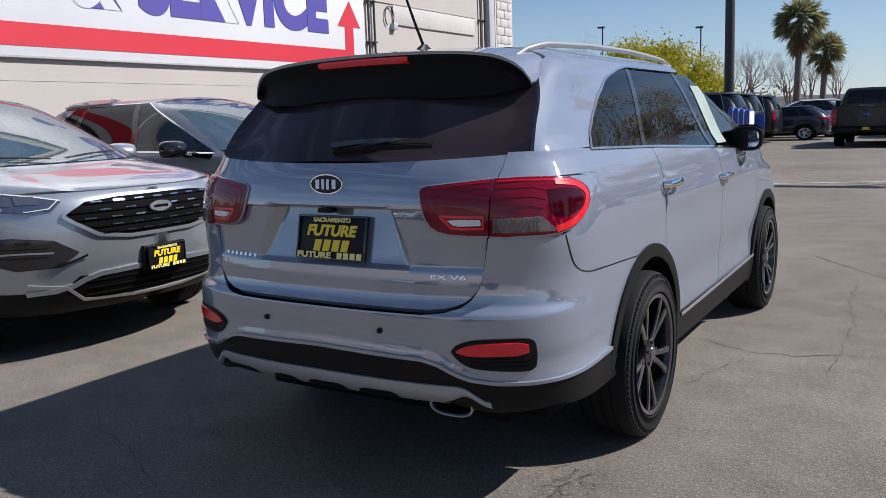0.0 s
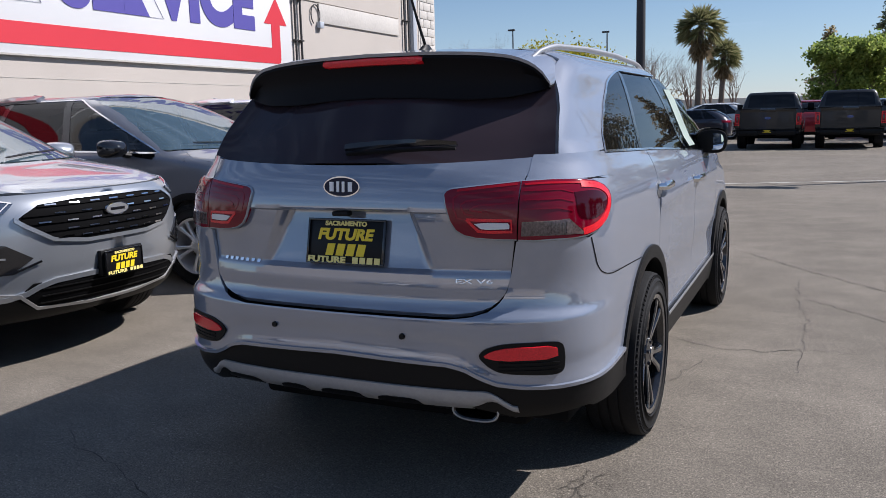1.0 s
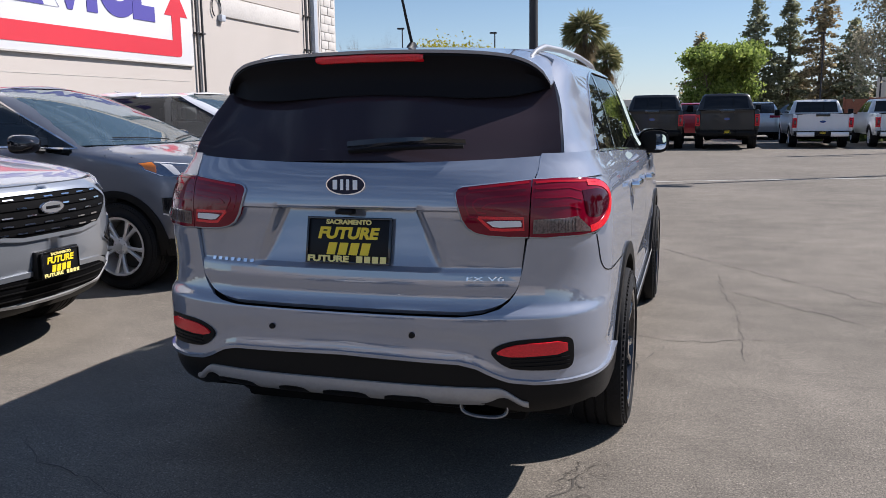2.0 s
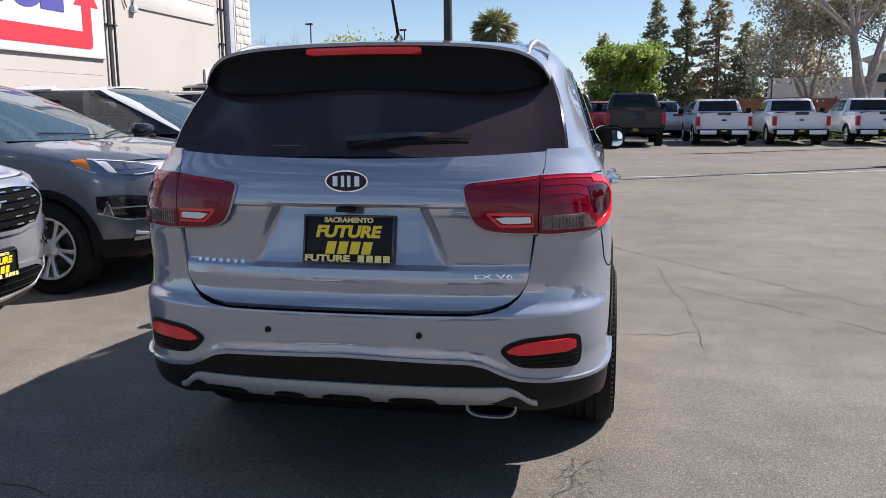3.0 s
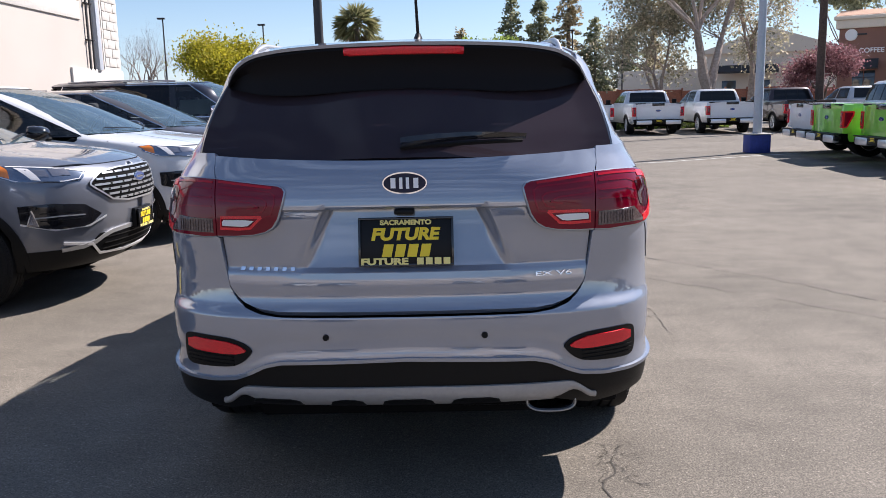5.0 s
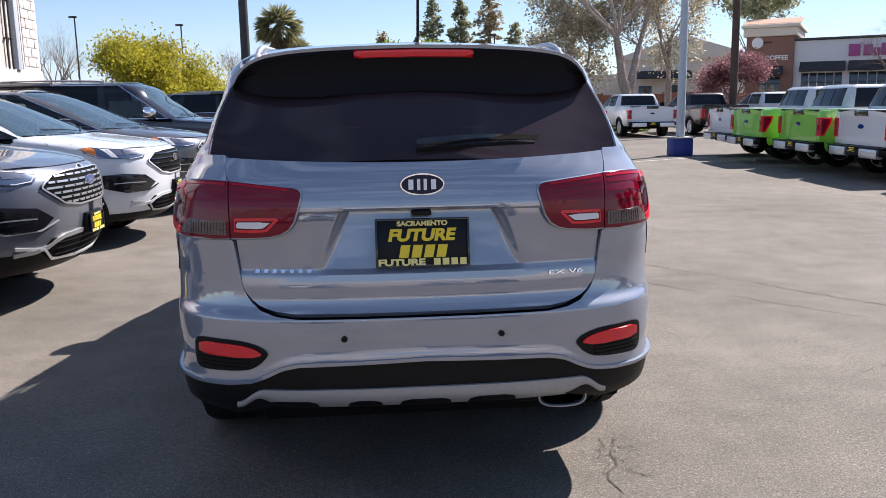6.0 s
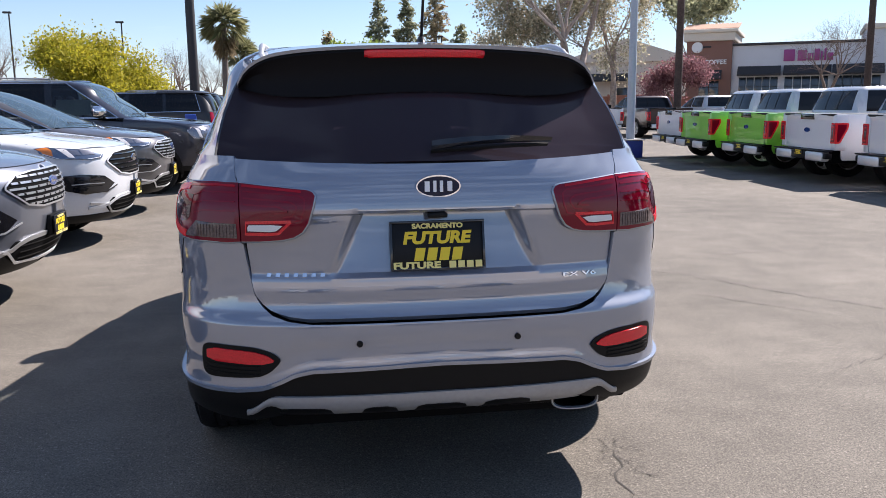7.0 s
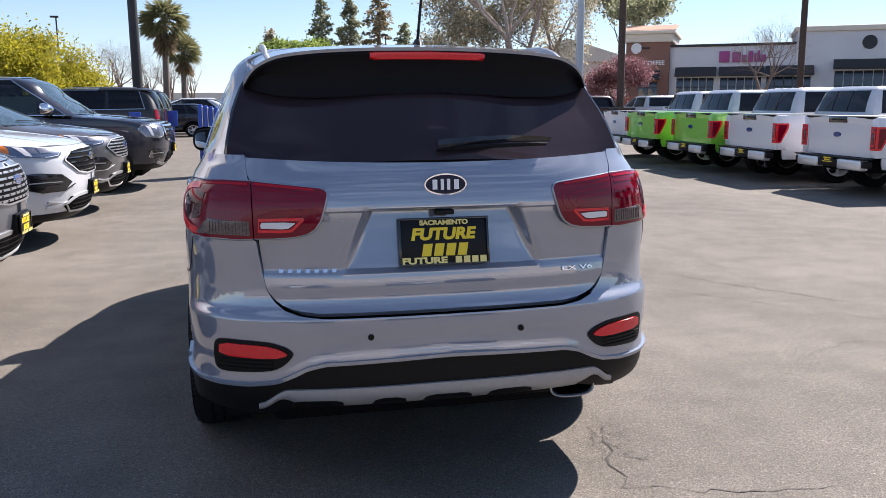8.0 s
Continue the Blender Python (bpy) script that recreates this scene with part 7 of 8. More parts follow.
# ---- pickup trucks, built tail at y = 0, nose towards +y ----
def pickup():
    rows = [(0.48, 0.93, 0.05, 5.60, 0.10, 0.40), (0.60, 0.985, 0.0, 5.72, 0.10, 0.45), (0.80, 1.0, 0.0, 5.78, 0.10, 0.50), (1.05, 1.005, 0.0, 5.78, 0.10, 0.52), (1.20, 1.0, 0.0, 5.72, 0.10, 0.55), (1.30, 0.99, 0.0, 5.40, 0.10, 0.6), (1.36, 0.985, 0.0, 4.85, 0.10, 0.6), (1.40, 0.975, 0.0, 4.6, 0.10, 0.5)]
    S = Skin(rows, pr=6.0, pf=3.2, crown_r=0.015, crown_f=0.10, belly=0.01)
    cab_rows = [(1.36, 0.965, 1.78, 4.55, 0.12, 0.4), (1.45, 0.94, 1.80, 4.38, 0.12, 0.4), (1.60, 0.885, 1.84, 4.10, 0.13, 0.38), (1.75, 0.83, 1.89, 3.80, 0.14, 0.36), (1.86, 0.78, 1.94, 3.52, 0.16, 0.34), (1.92, 0.71, 2.02, 3.3, 0.18, 0.34)]
    C = Skin(cab_rows, pr=5.0, pf=3.2, crown_r=0.03, crown_f=0.10, belly=0.0)
    t = thing("pickup_truck", "white crew-cab pickup truck parked in a row", "truck")
    wy, R = (1.24, 4.92), 0.41
    low = arch_line([(y, R) for y in wy], 0.50, 0.50)
    T0 = S.total(0.9)
    white = M["white"]
    bm = bmesh.new()

    def side(u, v):
        s0 = S.sy(0.12, 0.9) + u * (T0 - S.sy(0.12, 0.9) - 0.001)
        q = S.p(s0, 0.9)
        lo = low(q.y)
        hi = float(np.interp(q.y, [0, 1.7, 4.4, 4.6, 5.2], [1.395, 1.395, 1.36, 1.33, 1.24]))
        z = lo + (hi - lo) * v
        return s0 / T0 * S.total(z), z, 0.018 * smoothstep(0.66, 0.56, math.hypot(q.y - wy[0], z - R)) + 0.018 * smoothstep(0.66, 0.56, math.hypot(q.y - wy[1], z - R))
    S_BED = (S.sy(1.80, 0.9) - S.sy(0.12, 0.9)) / (T0 - S.sy(0.12, 0.9) - 0.001)
    for sd in (1, -1):
        bed = bmesh.new()
        patch(bed, S, lambda u, v: side(u * S_BED, v), 36, 14, 0.03, side=sd)
        part("bed_side", bed, M["bedpaint"], t, "painted bed side")
        patch(bm, S, lambda u, v: side(S_BED + 0.004 + u * (1 - S_BED - 0.004), v), 60, 14, 0.03, side=sd)
    patch(bm, S, lambda u, v: ((2 * u - 1) * S.sy(5.1 - 0.35 * v, 1.24 + 0.15 * v, True), 1.235 + 0.155 * v, 0), 24, 10, 0.02, front=True)
    part("body", bm, white, t, "painted body and bed sides")
    bm = bmesh.new()
    patch(bm, S, lambda u, v: ((2 * u - 1) * S.sx(0.845, 0.9), 0.70 + 0.695 * v, 0.008 + 0.012 * smoothstep(0.86, 0.92, v)), 16, 24, 0.03)
    tgt = part("tailgate", bm, M["bedpaint"], t, "painted tailgate with an oval badge")
    bm = bmesh.new()
    oval(bm, 0.10, 0.042, 0.0, -0.022)
    part("badge", bm, M["blue_oval"], tgt, "", Matrix.Translation((0, 0.0, 1.075)))
    bm = boxed(-0.24, 0.24, -0.034, 0.02, 1.285, 1.402, 0.016)
    part("tailgate_handle", bm, M["gloss"], tgt)
    for sd in (1, -1):
        bm = boxed(sd * 0.852, sd * 1.0, -0.006, 0.20, 0.70, 1.392, 0.02)
        part("bed_corner", bm, M["bedpaint"], t, "painted bed corner")
        outline = [(-0.024, 1.232), (0.20, 1.232), (0.215, 1.21), (0.205, 1.12), (0.085, 0.86), (0.06, 0.835), (-0.024, 0.835)]
        bm = bmesh.new()
        prism(bm, outline, lambda u, v, w: (sd * (0.868 + w), u, v), 0.146)
        lp = part("rear_lamp", bm, M["red_bright"], t, "red rear lamp with a dark bowl")
        bm = bmesh.new()
        prism(bm, [(0.015, 1.20), (0.175, 1.20), (0.168, 1.125), (0.055, 0.87), (0.015, 0.87)], lambda u, v, w: (sd * (1.012 + w), u, v), 0.006)
        part("lamp_bowl", bm, M["red_deep"], lp)
        bm = boxed(sd * 0.893, sd * 0.992, -0.029, -0.020, 0.87, 1.20, 0.004)
        part("lamp_bowl", bm, M["red_deep"], lp)
        for z0, z1 in ((0.90, 0.93), (1.14, 1.17)):
            part("light_bar", boxed(sd * 0.900, sd * 0.985, -0.034, -0.028, z0, z1, 0.004), M["red_bright"], lp)
        part("light_bar", boxed(sd * 0.965, sd * 0.985, -0.034, -0.028, 0.932, 1.138, 0.004), M["red_bright"], lp)
        bm = boxed(sd * 0.905, sd * 0.950, -0.034, -0.028, 0.98, 1.10, 0.006)
        part("reversing_lens", bm, M["smoke"], lp)
        bm = boxed(sd * 0.27, sd * 0.875, -0.17, -0.02, 0.475, 0.662, 0.03)
        part("bumper_step", bm, M["alloy"], t, "bright chrome rear bumper")
        bm = boxed(sd * 0.865, sd * 0.97, -0.15, -0.02, 0.53, 0.645, 0.02)
        part("bumper_end", bm, M["trim"], t)
        bm = bmesh.new()
        tube(bm, [(sd * 1.0, 4.15, 1.36), (sd * 1.12, 4.1, 1.38)], 0.03, 8)
        box(bm, sd * 1.10, sd * 1.30, 4.03, 4.15, 1.30, 1.56, 0.03)
        part("door_mirror", bm, M["trim"], t)
        for y in wy:
            bm = bmesh.new()
            arch_trim(bm, S, y, R, 0.47, 0.53, 0.02, sd, 0, 180, 0.06)
            part("arch_trim", bm, M["trim"], t)
        # cab windows
        for a0, a1, b0, b1 in ((2.02, 2.12, 3.02, 2.98), (3.10, 3.06, 4.20, 3.56)):
            bm = bmesh.new()
            patch(bm, C, lambda u, v: (C.sy(a0 + (a1 - a0) * v + (b0 + (b1 - b0) * v - a0 - (a1 - a0) * v) * u, 1.42 + 0.42 * v), 1.42 + 0.42 * v, 0.004), 8, 8, 0.006, side=sd)
            part("side_window", bm, M["truck_glass"], t, "dark side window")
    bm = boxed(-0.285, 0.285, -0.15, -0.02, 0.50, 0.645, 0.02)
    part("bumper_middle", bm, M["trim"], t)
    bm = boxed(-0.97, 0.97, -0.165, -0.015, 0.664, 0.692, 0.010)
    part("step_pad", bm, M["trim"], t, "black rubber step pad on the bumper")
    bm = boxed(-0.16, 0.16, -0.158, -0.148, 0.575, 0.685, 0.0)
    pl = part("plate", bm, M["plate"], t, "black dealer plate with yellow print")
    for z0, z1, w in ((0.645, 0.672, 0.10), (0.605, 0.632, 0.075), (0.582, 0.594, 0.13)):
        bm = boxed(-w, w, -0.162, -0.1585, z0, z1, 0.0)
        part("yellow_print", bm, M["yellow"], pl)
    bm = boxed(-0.90, 0.90, -0.01, 1.72, 1.36, 1.385, 0.008)
    box(bm, -0.93, 0.93, -0.016, 0.03, 1.375, 1.405, 0.008)
    part("bed_cover", bm, M["trim"], t, "black bed cover")
    bm = bmesh.new()
    patch(bm, C, lambda u, v: ((2 * u - 1) * C.total(1.37 + 0.55 * v) * 0.9999, 1.37 + 0.55 * v, 0), 90, 14, 0.02)
    lid(bm, C, 1.92, 0.010, 10)
    part("cab", bm, white, t, "painted cab")
    bm = bmesh.new()
    patch(bm, C, lambda u, v: ((2 * u - 1) * C.sx(0.76 - 0.07 * v, 1.44 + 0.40 * v), 1.44 + 0.40 * v, 0.005), 12, 6, 0.008)
    rw = part("rear_window", bm, M["truck_glass"], t, "dark rear cab window")
    for x in (-0.24, 0.24):
        bm = bmesh.new()
        patch(bm, C, lambda u, v: (C.sx(x - 0.012 + 0.024 * u, 1.45 + 0.38 * v), 1.45 + 0.38 * v, 0.009), 2, 4, 0.006)
        part("window_bar", bm, M["trim"], rw)
    bm = bmesh.new()
    patch(bm, C, lambda u, v: ((2 * u - 1) * C.sx(0.70 - 0.04 * v, 1.42 + 0.44 * v, True), 1.42 + 0.44 * v, 0.005), 12, 6, 0.008, front=True)
    part("windscreen", bm, M["gloss"], t)
    bm = boxed(-0.20, 0.20, 1.99, 2.03, 1.875, 1.90, 0.005)
    part("brake_strip", bm, M["red_deep"], t)
    bm = boxed(-0.75, 0.75, 0.1, 5.3, 0.42, 0.75, 0.05)
    box(bm, -0.93, 0.93, 1.9, 4.3, 0.48, 0.62, 0.03)
    tube(bm, [(-0.7, wy[0], R), (0.7, wy[0], R)], 0.07, 10)
    part("chassis", bm, M["dark"], t)
    # heights: bed rail at 1.25 m, roof at 1.76 m
    def drop(z):
        return z * 0.89 if z < 1.40 else 1.246 + (z - 1.40) * 0.98
    for o in t.children_recursive:
        if o.type == "MESH":
            zo = o.matrix_basis.translation.z
            if zo:
                o.matrix_basis = Matrix.Translation((0, 0, drop(zo) - zo)) @ o.matrix_basis
            else:
                for v in o.data.vertices:
                    v.co.z = drop(v.co.z)
    set_wheels(t, wheel_meshes(0.385, 0.27, 0.25, 6, "single"), M["alloy"], 0.86, wy, 0.385)
    return t


truck = pickup()
far_row, near_row = "pickups with their tails to the lane", "pickups nosed into the far side"
truck.matrix_basis = pose(5.6, 30.2, 0)
tagged(truck, group=far_row)
for x, lab in ((-0.34, "black lifted pickup truck parked in a row"), (2.28, "black lifted pickup truck parked in a row")):
    c = copy_thing(truck, pose(x, 29.0, 0) @ Matrix.Diagonal((1.08, 1.0, 1.15, 1)))
    tagged(recolour(c, {"white_paint": M["black"], "white_bed_paint": M["black"], "alloy_silver": M["trim"]}), lab)
for x, key, lab in ((8.35, "white", ""), (11.25, "white", ""), (14.3, "maroon", "dark maroon pickup truck parked in a row"), (17.6, "white", "")):
    c = copy_thing(truck, pose(x, 30.2, 0))
    if lab:
        tagged(recolour(c, {"white_paint": M[key], "white_bed_paint": M[key]}), lab)
for x, y, key, lab in ((9.0, 18.4, "white", ""), (8.6, 16.0, "green", "white pickup truck with a lime green bed and tailgate"), (8.6, 13.62, "green", "white pickup truck with a lime green bed and tailgate"), (8.6, 11.42, "white", ""), (8.6, 8.95, "white", "")):
    c = copy_thing(truck, Matrix.Translation((x, y, 0)) @ pose(0, 0, 0, 0, 0, -95.5))
    tagged(c, group=near_row)
    if lab:
        tagged(recolour(c, {"white_bed_paint": M[key]}), lab)


# ---- ground ----
bm = bmesh.new()
bmesh.ops.create_grid(bm, x_segments=6, y_segments=6, size=1500)
tagged(part("ground", bm, M["asphalt"]), "worn grey asphalt of a car lot reaching to the horizon", "ground", kind="structure")


def crack(pts, width=0.014, rough=0.014):
    """A jagged filled crack that lies on the asphalt."""
    bm = bmesh.new()
    fine = []
    for (x0, y0), (x1, y1) in zip(pts, pts[1:]):
        n = max(3, int(math.hypot(x1 - x0, y1 - y0) / 0.06))
        for k in range(n):
            t = k / n
            fine.append((x0 + (x1 - x0) * t + random.gauss(0, rough), y0 + (y1 - y0) * t + random.gauss(0, rough)))
    fine.append(pts[-1])
    prev = None
    for i, (x, y) in enumerate(fine):
        nx, px = fine[min(i + 1, len(fine) - 1)], fine[max(i - 1, 0)]
        dx, dy = nx[0] - px[0], nx[1] - px[1]
        L = math.hypot(dx, dy) or 1
        w = 0.58 * width * random.uniform(0.15, 1.0) * min(1, (i + 1) / 4, (len(fine) - i) / 4) / 2
        a, b = bm.verts.new((x - dy / L * w, y + dx / L * w, 0.0025)), bm.verts.new((x + dy / L * w, y - dx / L * w, 0.0025))
        if prev:
            bm.faces.new((prev[0], prev[1], b, a))
        prev = (a, b)
    tagged(part("ground_crack", bm, M["crack"]), "dark jagged crack in the worn asphalt", "crack", kind="structure")


for pts, w in (([(0.68, 2.75), (0.82, 2.73), (1.11, 2.55), (1.38, 2.61), (1.58, 2.74), (1.9, 2.72)], 0.014), ([(0.90, 1.75), (0.93, 2.0), (0.99, 2.17), (1.12, 2.53)], 0.014), ([(1.53, 2.2), (1.54, 2.83), (1.56, 3.4), (1.48, 4.07), (1.45, 4.9)], 0.014),
               ([(0.85, 6.35), (1.30, 5.66), (1.79, 5.03), (2.25, 4.43), (2.74, 3.78), (3.17, 3.11), (3.7, 2.3), (4.5, 1.2)], 0.020), ([(1.45, 4.26), (1.62, 4.08), (2.20, 3.44), (2.64, 2.96), (2.94, 2.62), (3.5, 1.9), (4.1, 1.1)], 0.016), ([(1.95, 4.55), (2.14, 4.49), (3.04, 4.63), (3.92, 4.75), (5.4, 4.9)], 0.015), ([(0.88, 0.62), (0.84, 0.50), (0.79, 0.35), (0.73, 0.19), (0.75, 0.06), (0.69, -0.02), (0.80, -0.06), (1.10, -0.16), (1.5, -0.2)], 0.016),
               ([(0.3, 14.85), (0.97, 14.92), (2.15, 15.6), (4.02, 16.2), (6.2, 17.13), (7.75, 17.9)], 0.06), ([(-2.9, 3.9), (-2.54, 3.72), (-2.28, 3.62)], 0.014), ([(-1.75, 0.2), (-1.41, 0.0), (-1.05, -0.13), (-0.65, -0.32), (-0.6, -0.5)], 0.012), ([(0.0, 14.2), (0.35, 14.9), (0.75, 14.4), (0.8, 15.2)], 0.07),
               ([(2.2, 5.2), (3.4, 4.9), (5.2, 5.3), (7.0, 5.0)], 0.010), ([(3.0, 8.2), (4.2, 7.4), (5.9, 6.9)], 0.012), ([(2.3, 1.2), (2.9, 1.5), (3.6, 1.3)], 0.010)):
    crack(pts, w)
# crumbled patch of short cracks
for k in range(34):
    x, y, a = random.gauss(0.80, 0.055), random.gauss(0.40, 0.12), random.uniform(0, 6.3)
    p = [(x, y)]
    for _ in range(random.randint(2, 4)):
        a += random.uniform(-1.1, 1.1)
        p.append((p[-1][0] + 0.035 * math.cos(a), p[-1][1] + 0.035 * math.sin(a)))
    crack(p, 0.008, 0.004)
# long repaired seam across the lane
bm = bmesh.new()
for (x0, y0), (x1, y1) in zip([(-1.0, 14.3), (2.0, 15.4), (5.0, 16.4), (7.6, 17.8)], [(2.0, 15.4), (5.0, 16.4), (7.6, 17.8), (9.0, 18.4)]):
    vs = [bm.verts.new(p) for p in ((x0, y0 - 0.07, 0.004), (x1, y1 - 0.07, 0.004), (x1, y1 - 0.15, 0.004), (x0, y0 - 0.15, 0.004))]
    bm.faces.new(vs)
tagged(part("road_line", bm, M["line"]), "pale worn line across the asphalt lane", "line", kind="structure")

# ---- the long wall with the painted sign ----
WX, WEND = -7.45, 16.75
wall_w = part("wall_west", boxed(WX - 0.3, WX, 1.5, WEND - 0.92, 0, 5.3), M["stucco"])
tagged(wall_w, "cream rendered wall of the workshop building", "wall", kind="structure")
corner = part("wall_corner", boxed(WX - 0.3, WX + 0.012, WEND - 0.92, WEND, 0, 5.3), M["stucco_white"])
tagged(corner, "white painted block pier at the building's corner", "wall", kind="structure")
tagged(part("trim", boxed(WX - 0.35, WX + 0.06, 1.5, WEND + 0.05, 5.3, 5.5, 0.02), M["cornice"]), "cream coping along the wall top", "trim", kind="structure")
tagged(part("wall_north", boxed(WX - 22, WX - 0.3, WEND - 0.3, WEND, 0, 5.3), M["stucco"]), "cream end wall of the workshop building", "wall", kind="structure")
tagged(part("wall_south", boxed(WX - 22, WX - 0.3, 1.5, 1.8, 0, 5.3), M["stucco"]), "cream south wall of the workshop building", "wall", kind="structure")
tagged(part("roof", boxed(WX - 22, WX - 0.3, 1.8, WEND - 0.3, 5.0, 5.2), M["cornice"]), "flat roof of the workshop building", "roof", kind="structure")
tagged(part("wall_base", boxed(WX, WX + 0.05, WEND - 2.6, WEND + 0.02, 0, 2.32, 0.01), M["stucco_white"]), "low white plinth against the wall end", "wall", kind="structure")
# raised upper wall field, offset by a ledge line
tagged(part("trim", boxed(WX, WX + 0.035, 11.46, 14.76, 3.30, 3.67, 0.01), M["stucco_white"]), "white painted panel on the wall", "trim", kind="structure")
tagged(part("trim", boxed(WX, WX + 0.02, 10.83, 14.81, 3.69, 5.3), M["stucco"]), "raised upper field of the wall", "trim", kind="structure")
# blocks of the pier
bm = boxed(0, 0.012, 0.006, 0.386, 0.006, 0.19, 0.004)
block_full = mesh_of("block", bm, M["stucco_white"])
bm = boxed(0, 0.012, 0.006, 0.186, 0.006, 0.19, 0.004)
block_half = mesh_of("block", bm, M["stucco_white"])
for r in range(14):
    z = 2.4 + r * 0.2
    lay = ((0, block_full), (0.4, block_full)) if r % 2 else ((0, block_half), (0.2, block_full), (0.6, block_half))
    for y, me in lay:
        b = new("block", me)
        b.parent = corner
        b.matrix_basis = pose(WX + 0.0125 + random.uniform(0, 0.006), WEND - 0.86 + y, z)
# wall siding lines under the sign
bm = bmesh.new()
for z in (1.55, 2.05):
    box(bm, WX, WX + 0.004, 1.6, 10.4, z, z + 0.006)
tagged(part("trim", bm, M["concrete"]), "fine groove lines along the wall", "trim", kind="structure")

sign = thing("wall_sign", "white wall sign with a red arrow and purple service lettering", "sign")
SX = WX + 0.045
part("board", boxed(WX + 0.004, SX, 1.6, 10.47, 2.342, 5.2, 0.004), M["sign_white"], sign)
part("board_edge", boxed(WX + 0.004, SX + 0.01, 1.6, 10.47, 2.317, 2.340, 0.002), M["concrete"], sign)
bm = bmesh.new()
prism(bm, [(1.62, 2.458), (10.03, 2.458), (10.09, 2.475), (10.117, 2.53), (10.117, 3.138), (10.33, 3.138), (10.02, 3.60), (9.66, 3.138), (9.865, 3.138), (9.865, 2.73), (1.62, 2.73)], lambda u, v, w: (SX + 0.002 + w, u, v), 0.004)
part("red_arrow", bm, M["sign_red"], sign, "red arrow band turning up")


def wall_word(text, y0, y1, z0, z1):
    ob = lettering("lettering", text, 1.0, M["sign_purple"], Matrix.Identity(4), sign, 0.004, "purple sign lettering", bold=0.055)
    xs = [v.co.x for v in ob.data.vertices]
    ys = [v.co.y for v in ob.data.vertices]
    kx, ky = (y1 - y0) / (max(xs) - min(xs)), (z1 - z0) / (max(ys) - min(ys))
    for v in ob.data.vertices:
        a, b, c = v.co
        v.co = (SX + 0.006 + c, y0 + (a - min(xs)) * kx, z0 + (b - min(ys)) * ky)
    ob.matrix_basis = Matrix.Identity(4)


wall_word("SERVICE", 5.36, 9.40, 2.973, 3.95)
wall_word("&", 4.31, 5.09, 2.973, 3.95)
for y, z0 in ((10.61, 0), (10.79, 0), (15.02, 2.3), (15.22, 2.3)):
    bm = bmesh.new()
    tube(bm, [(WX + 0.05, y, z0), (WX + 0.05, y, 5.25)], 0.022, 8)
    for z in (1.5, 2.9, 3.65, 5.0):
        box(bm, WX, WX + 0.08, y - 0.05, y + 0.05, z, z + 0.03, 0.003)
    tagged(part("drain_pipe", bm, M["pole_dark"]), "thin dark pipe clipped to the wall", "pipe")
bm = boxed(WX, WX + 0.10, 15.38, 15.56, 2.3, 5.3, 0.01)
tagged(part("downspout", bm, M["pole_grey"]), "grey square downspout on the wall", "pipe")
cable = thing("wall_cable", "black cable loop with a grey junction box on the wall", "cable")
bm = bmesh.new()
tube(bm, [(WX + 0.03, 11.33 + 0.15 * math.cos(a), 3.44 + 0.19 * math.sin(a)) for a in np.linspace(-0.9, 4.2, 22)], 0.012, 6)
part("loop", bm, M["pole_dark"], cable)
part("junction_box", boxed(WX, WX + 0.09, 11.40, 11.54, 3.20, 3.32, 0.01), M["pole_grey"], cable)

# ---- poles ----
lamp_pole = thing("light_pole", "tall grey light pole on a blue painted concrete base", "light pole")
bx, by = 8.12, 18.9
bm = bmesh.new()
box(bm, bx - 0.27, bx + 0.27, by - 0.27, by + 0.27, 0, 0.47, 0.03)
part("base", bm, M["blue_base"], lamp_pole, "blue painted square base")
part("cap", boxed(bx - 0.30, bx + 0.30, by - 0.30, by + 0.30, 0.47, 0.50, 0.008), M["concrete"], lamp_pole)
bm = bmesh.new()
tube(bm, [(bx, by, 0.5), (bx + 0.02, by, 9.0)], [0.115, 0.07], 16)
part("shaft", bm, M["pole_grey"], lamp_pole)
part("lamp_head", boxed(bx - 0.9, bx + 0.9, by - 0.2, by + 0.2, 9.0, 9.14, 0.03), M["pole_grey"], lamp_pole)
for x, y, h, r, key, lab in ((-4.28, 26.5, 11.0, 0.17, "pole_dark", "tall dark steel light pole"), (15.3, 31.75, 13.0, 0.17, "wood_pole", "brown wooden utility pole"), (25.7, 33.7, 12.0, 0.17, "wood_pole", "brown wooden utility pole")):
    pl = thing("light_pole" if key == "pole_dark" else "utility_pole", lab, "pole")
    bm = bmesh.new()
    tube(bm, [(x, y, 0), (x - 0.05, y, h)], [r, r * 0.75], 14)
    part("shaft", bm, M[key], pl)
    if key == "pole_dark":
        part("lamp_head", boxed(x - 0.7, x + 0.7, y - 0.2, y + 0.2, h, h + 0.15, 0.03), M[key], pl)
    else:
        part("cross_arm", boxed(x - 1.1, x + 1.1, y - 0.06, y + 0.06, h - 0.8, h - 0.65, 0.01), M[key], pl)
for x, y, h in ((-18.95, 54.2, 7.3), (-12.6, 55.8, 6.9), (13.0, 60.0, 6.2), (9.3, 60.0, 6.4)):
    pl = thing("street_lamp", "thin grey street lamp far off", "street lamp")
    bm = bmesh.new()
    tube(bm, [(x, y, 0), (x, y, h)], [0.065, 0.045], 8)
    part("shaft", bm, M["pole_dark"], pl)
    part("lamp_head", boxed(x - 0.35, x + 0.15, y - 0.1, y + 0.1, h, h + 0.12, 0.03), M["pole_dark"], pl)

# ---- blue upright panels near the lane's end ----
stack = thing("barrier_stack", "stack of upright blue barrier panels with white edges", "barrier")
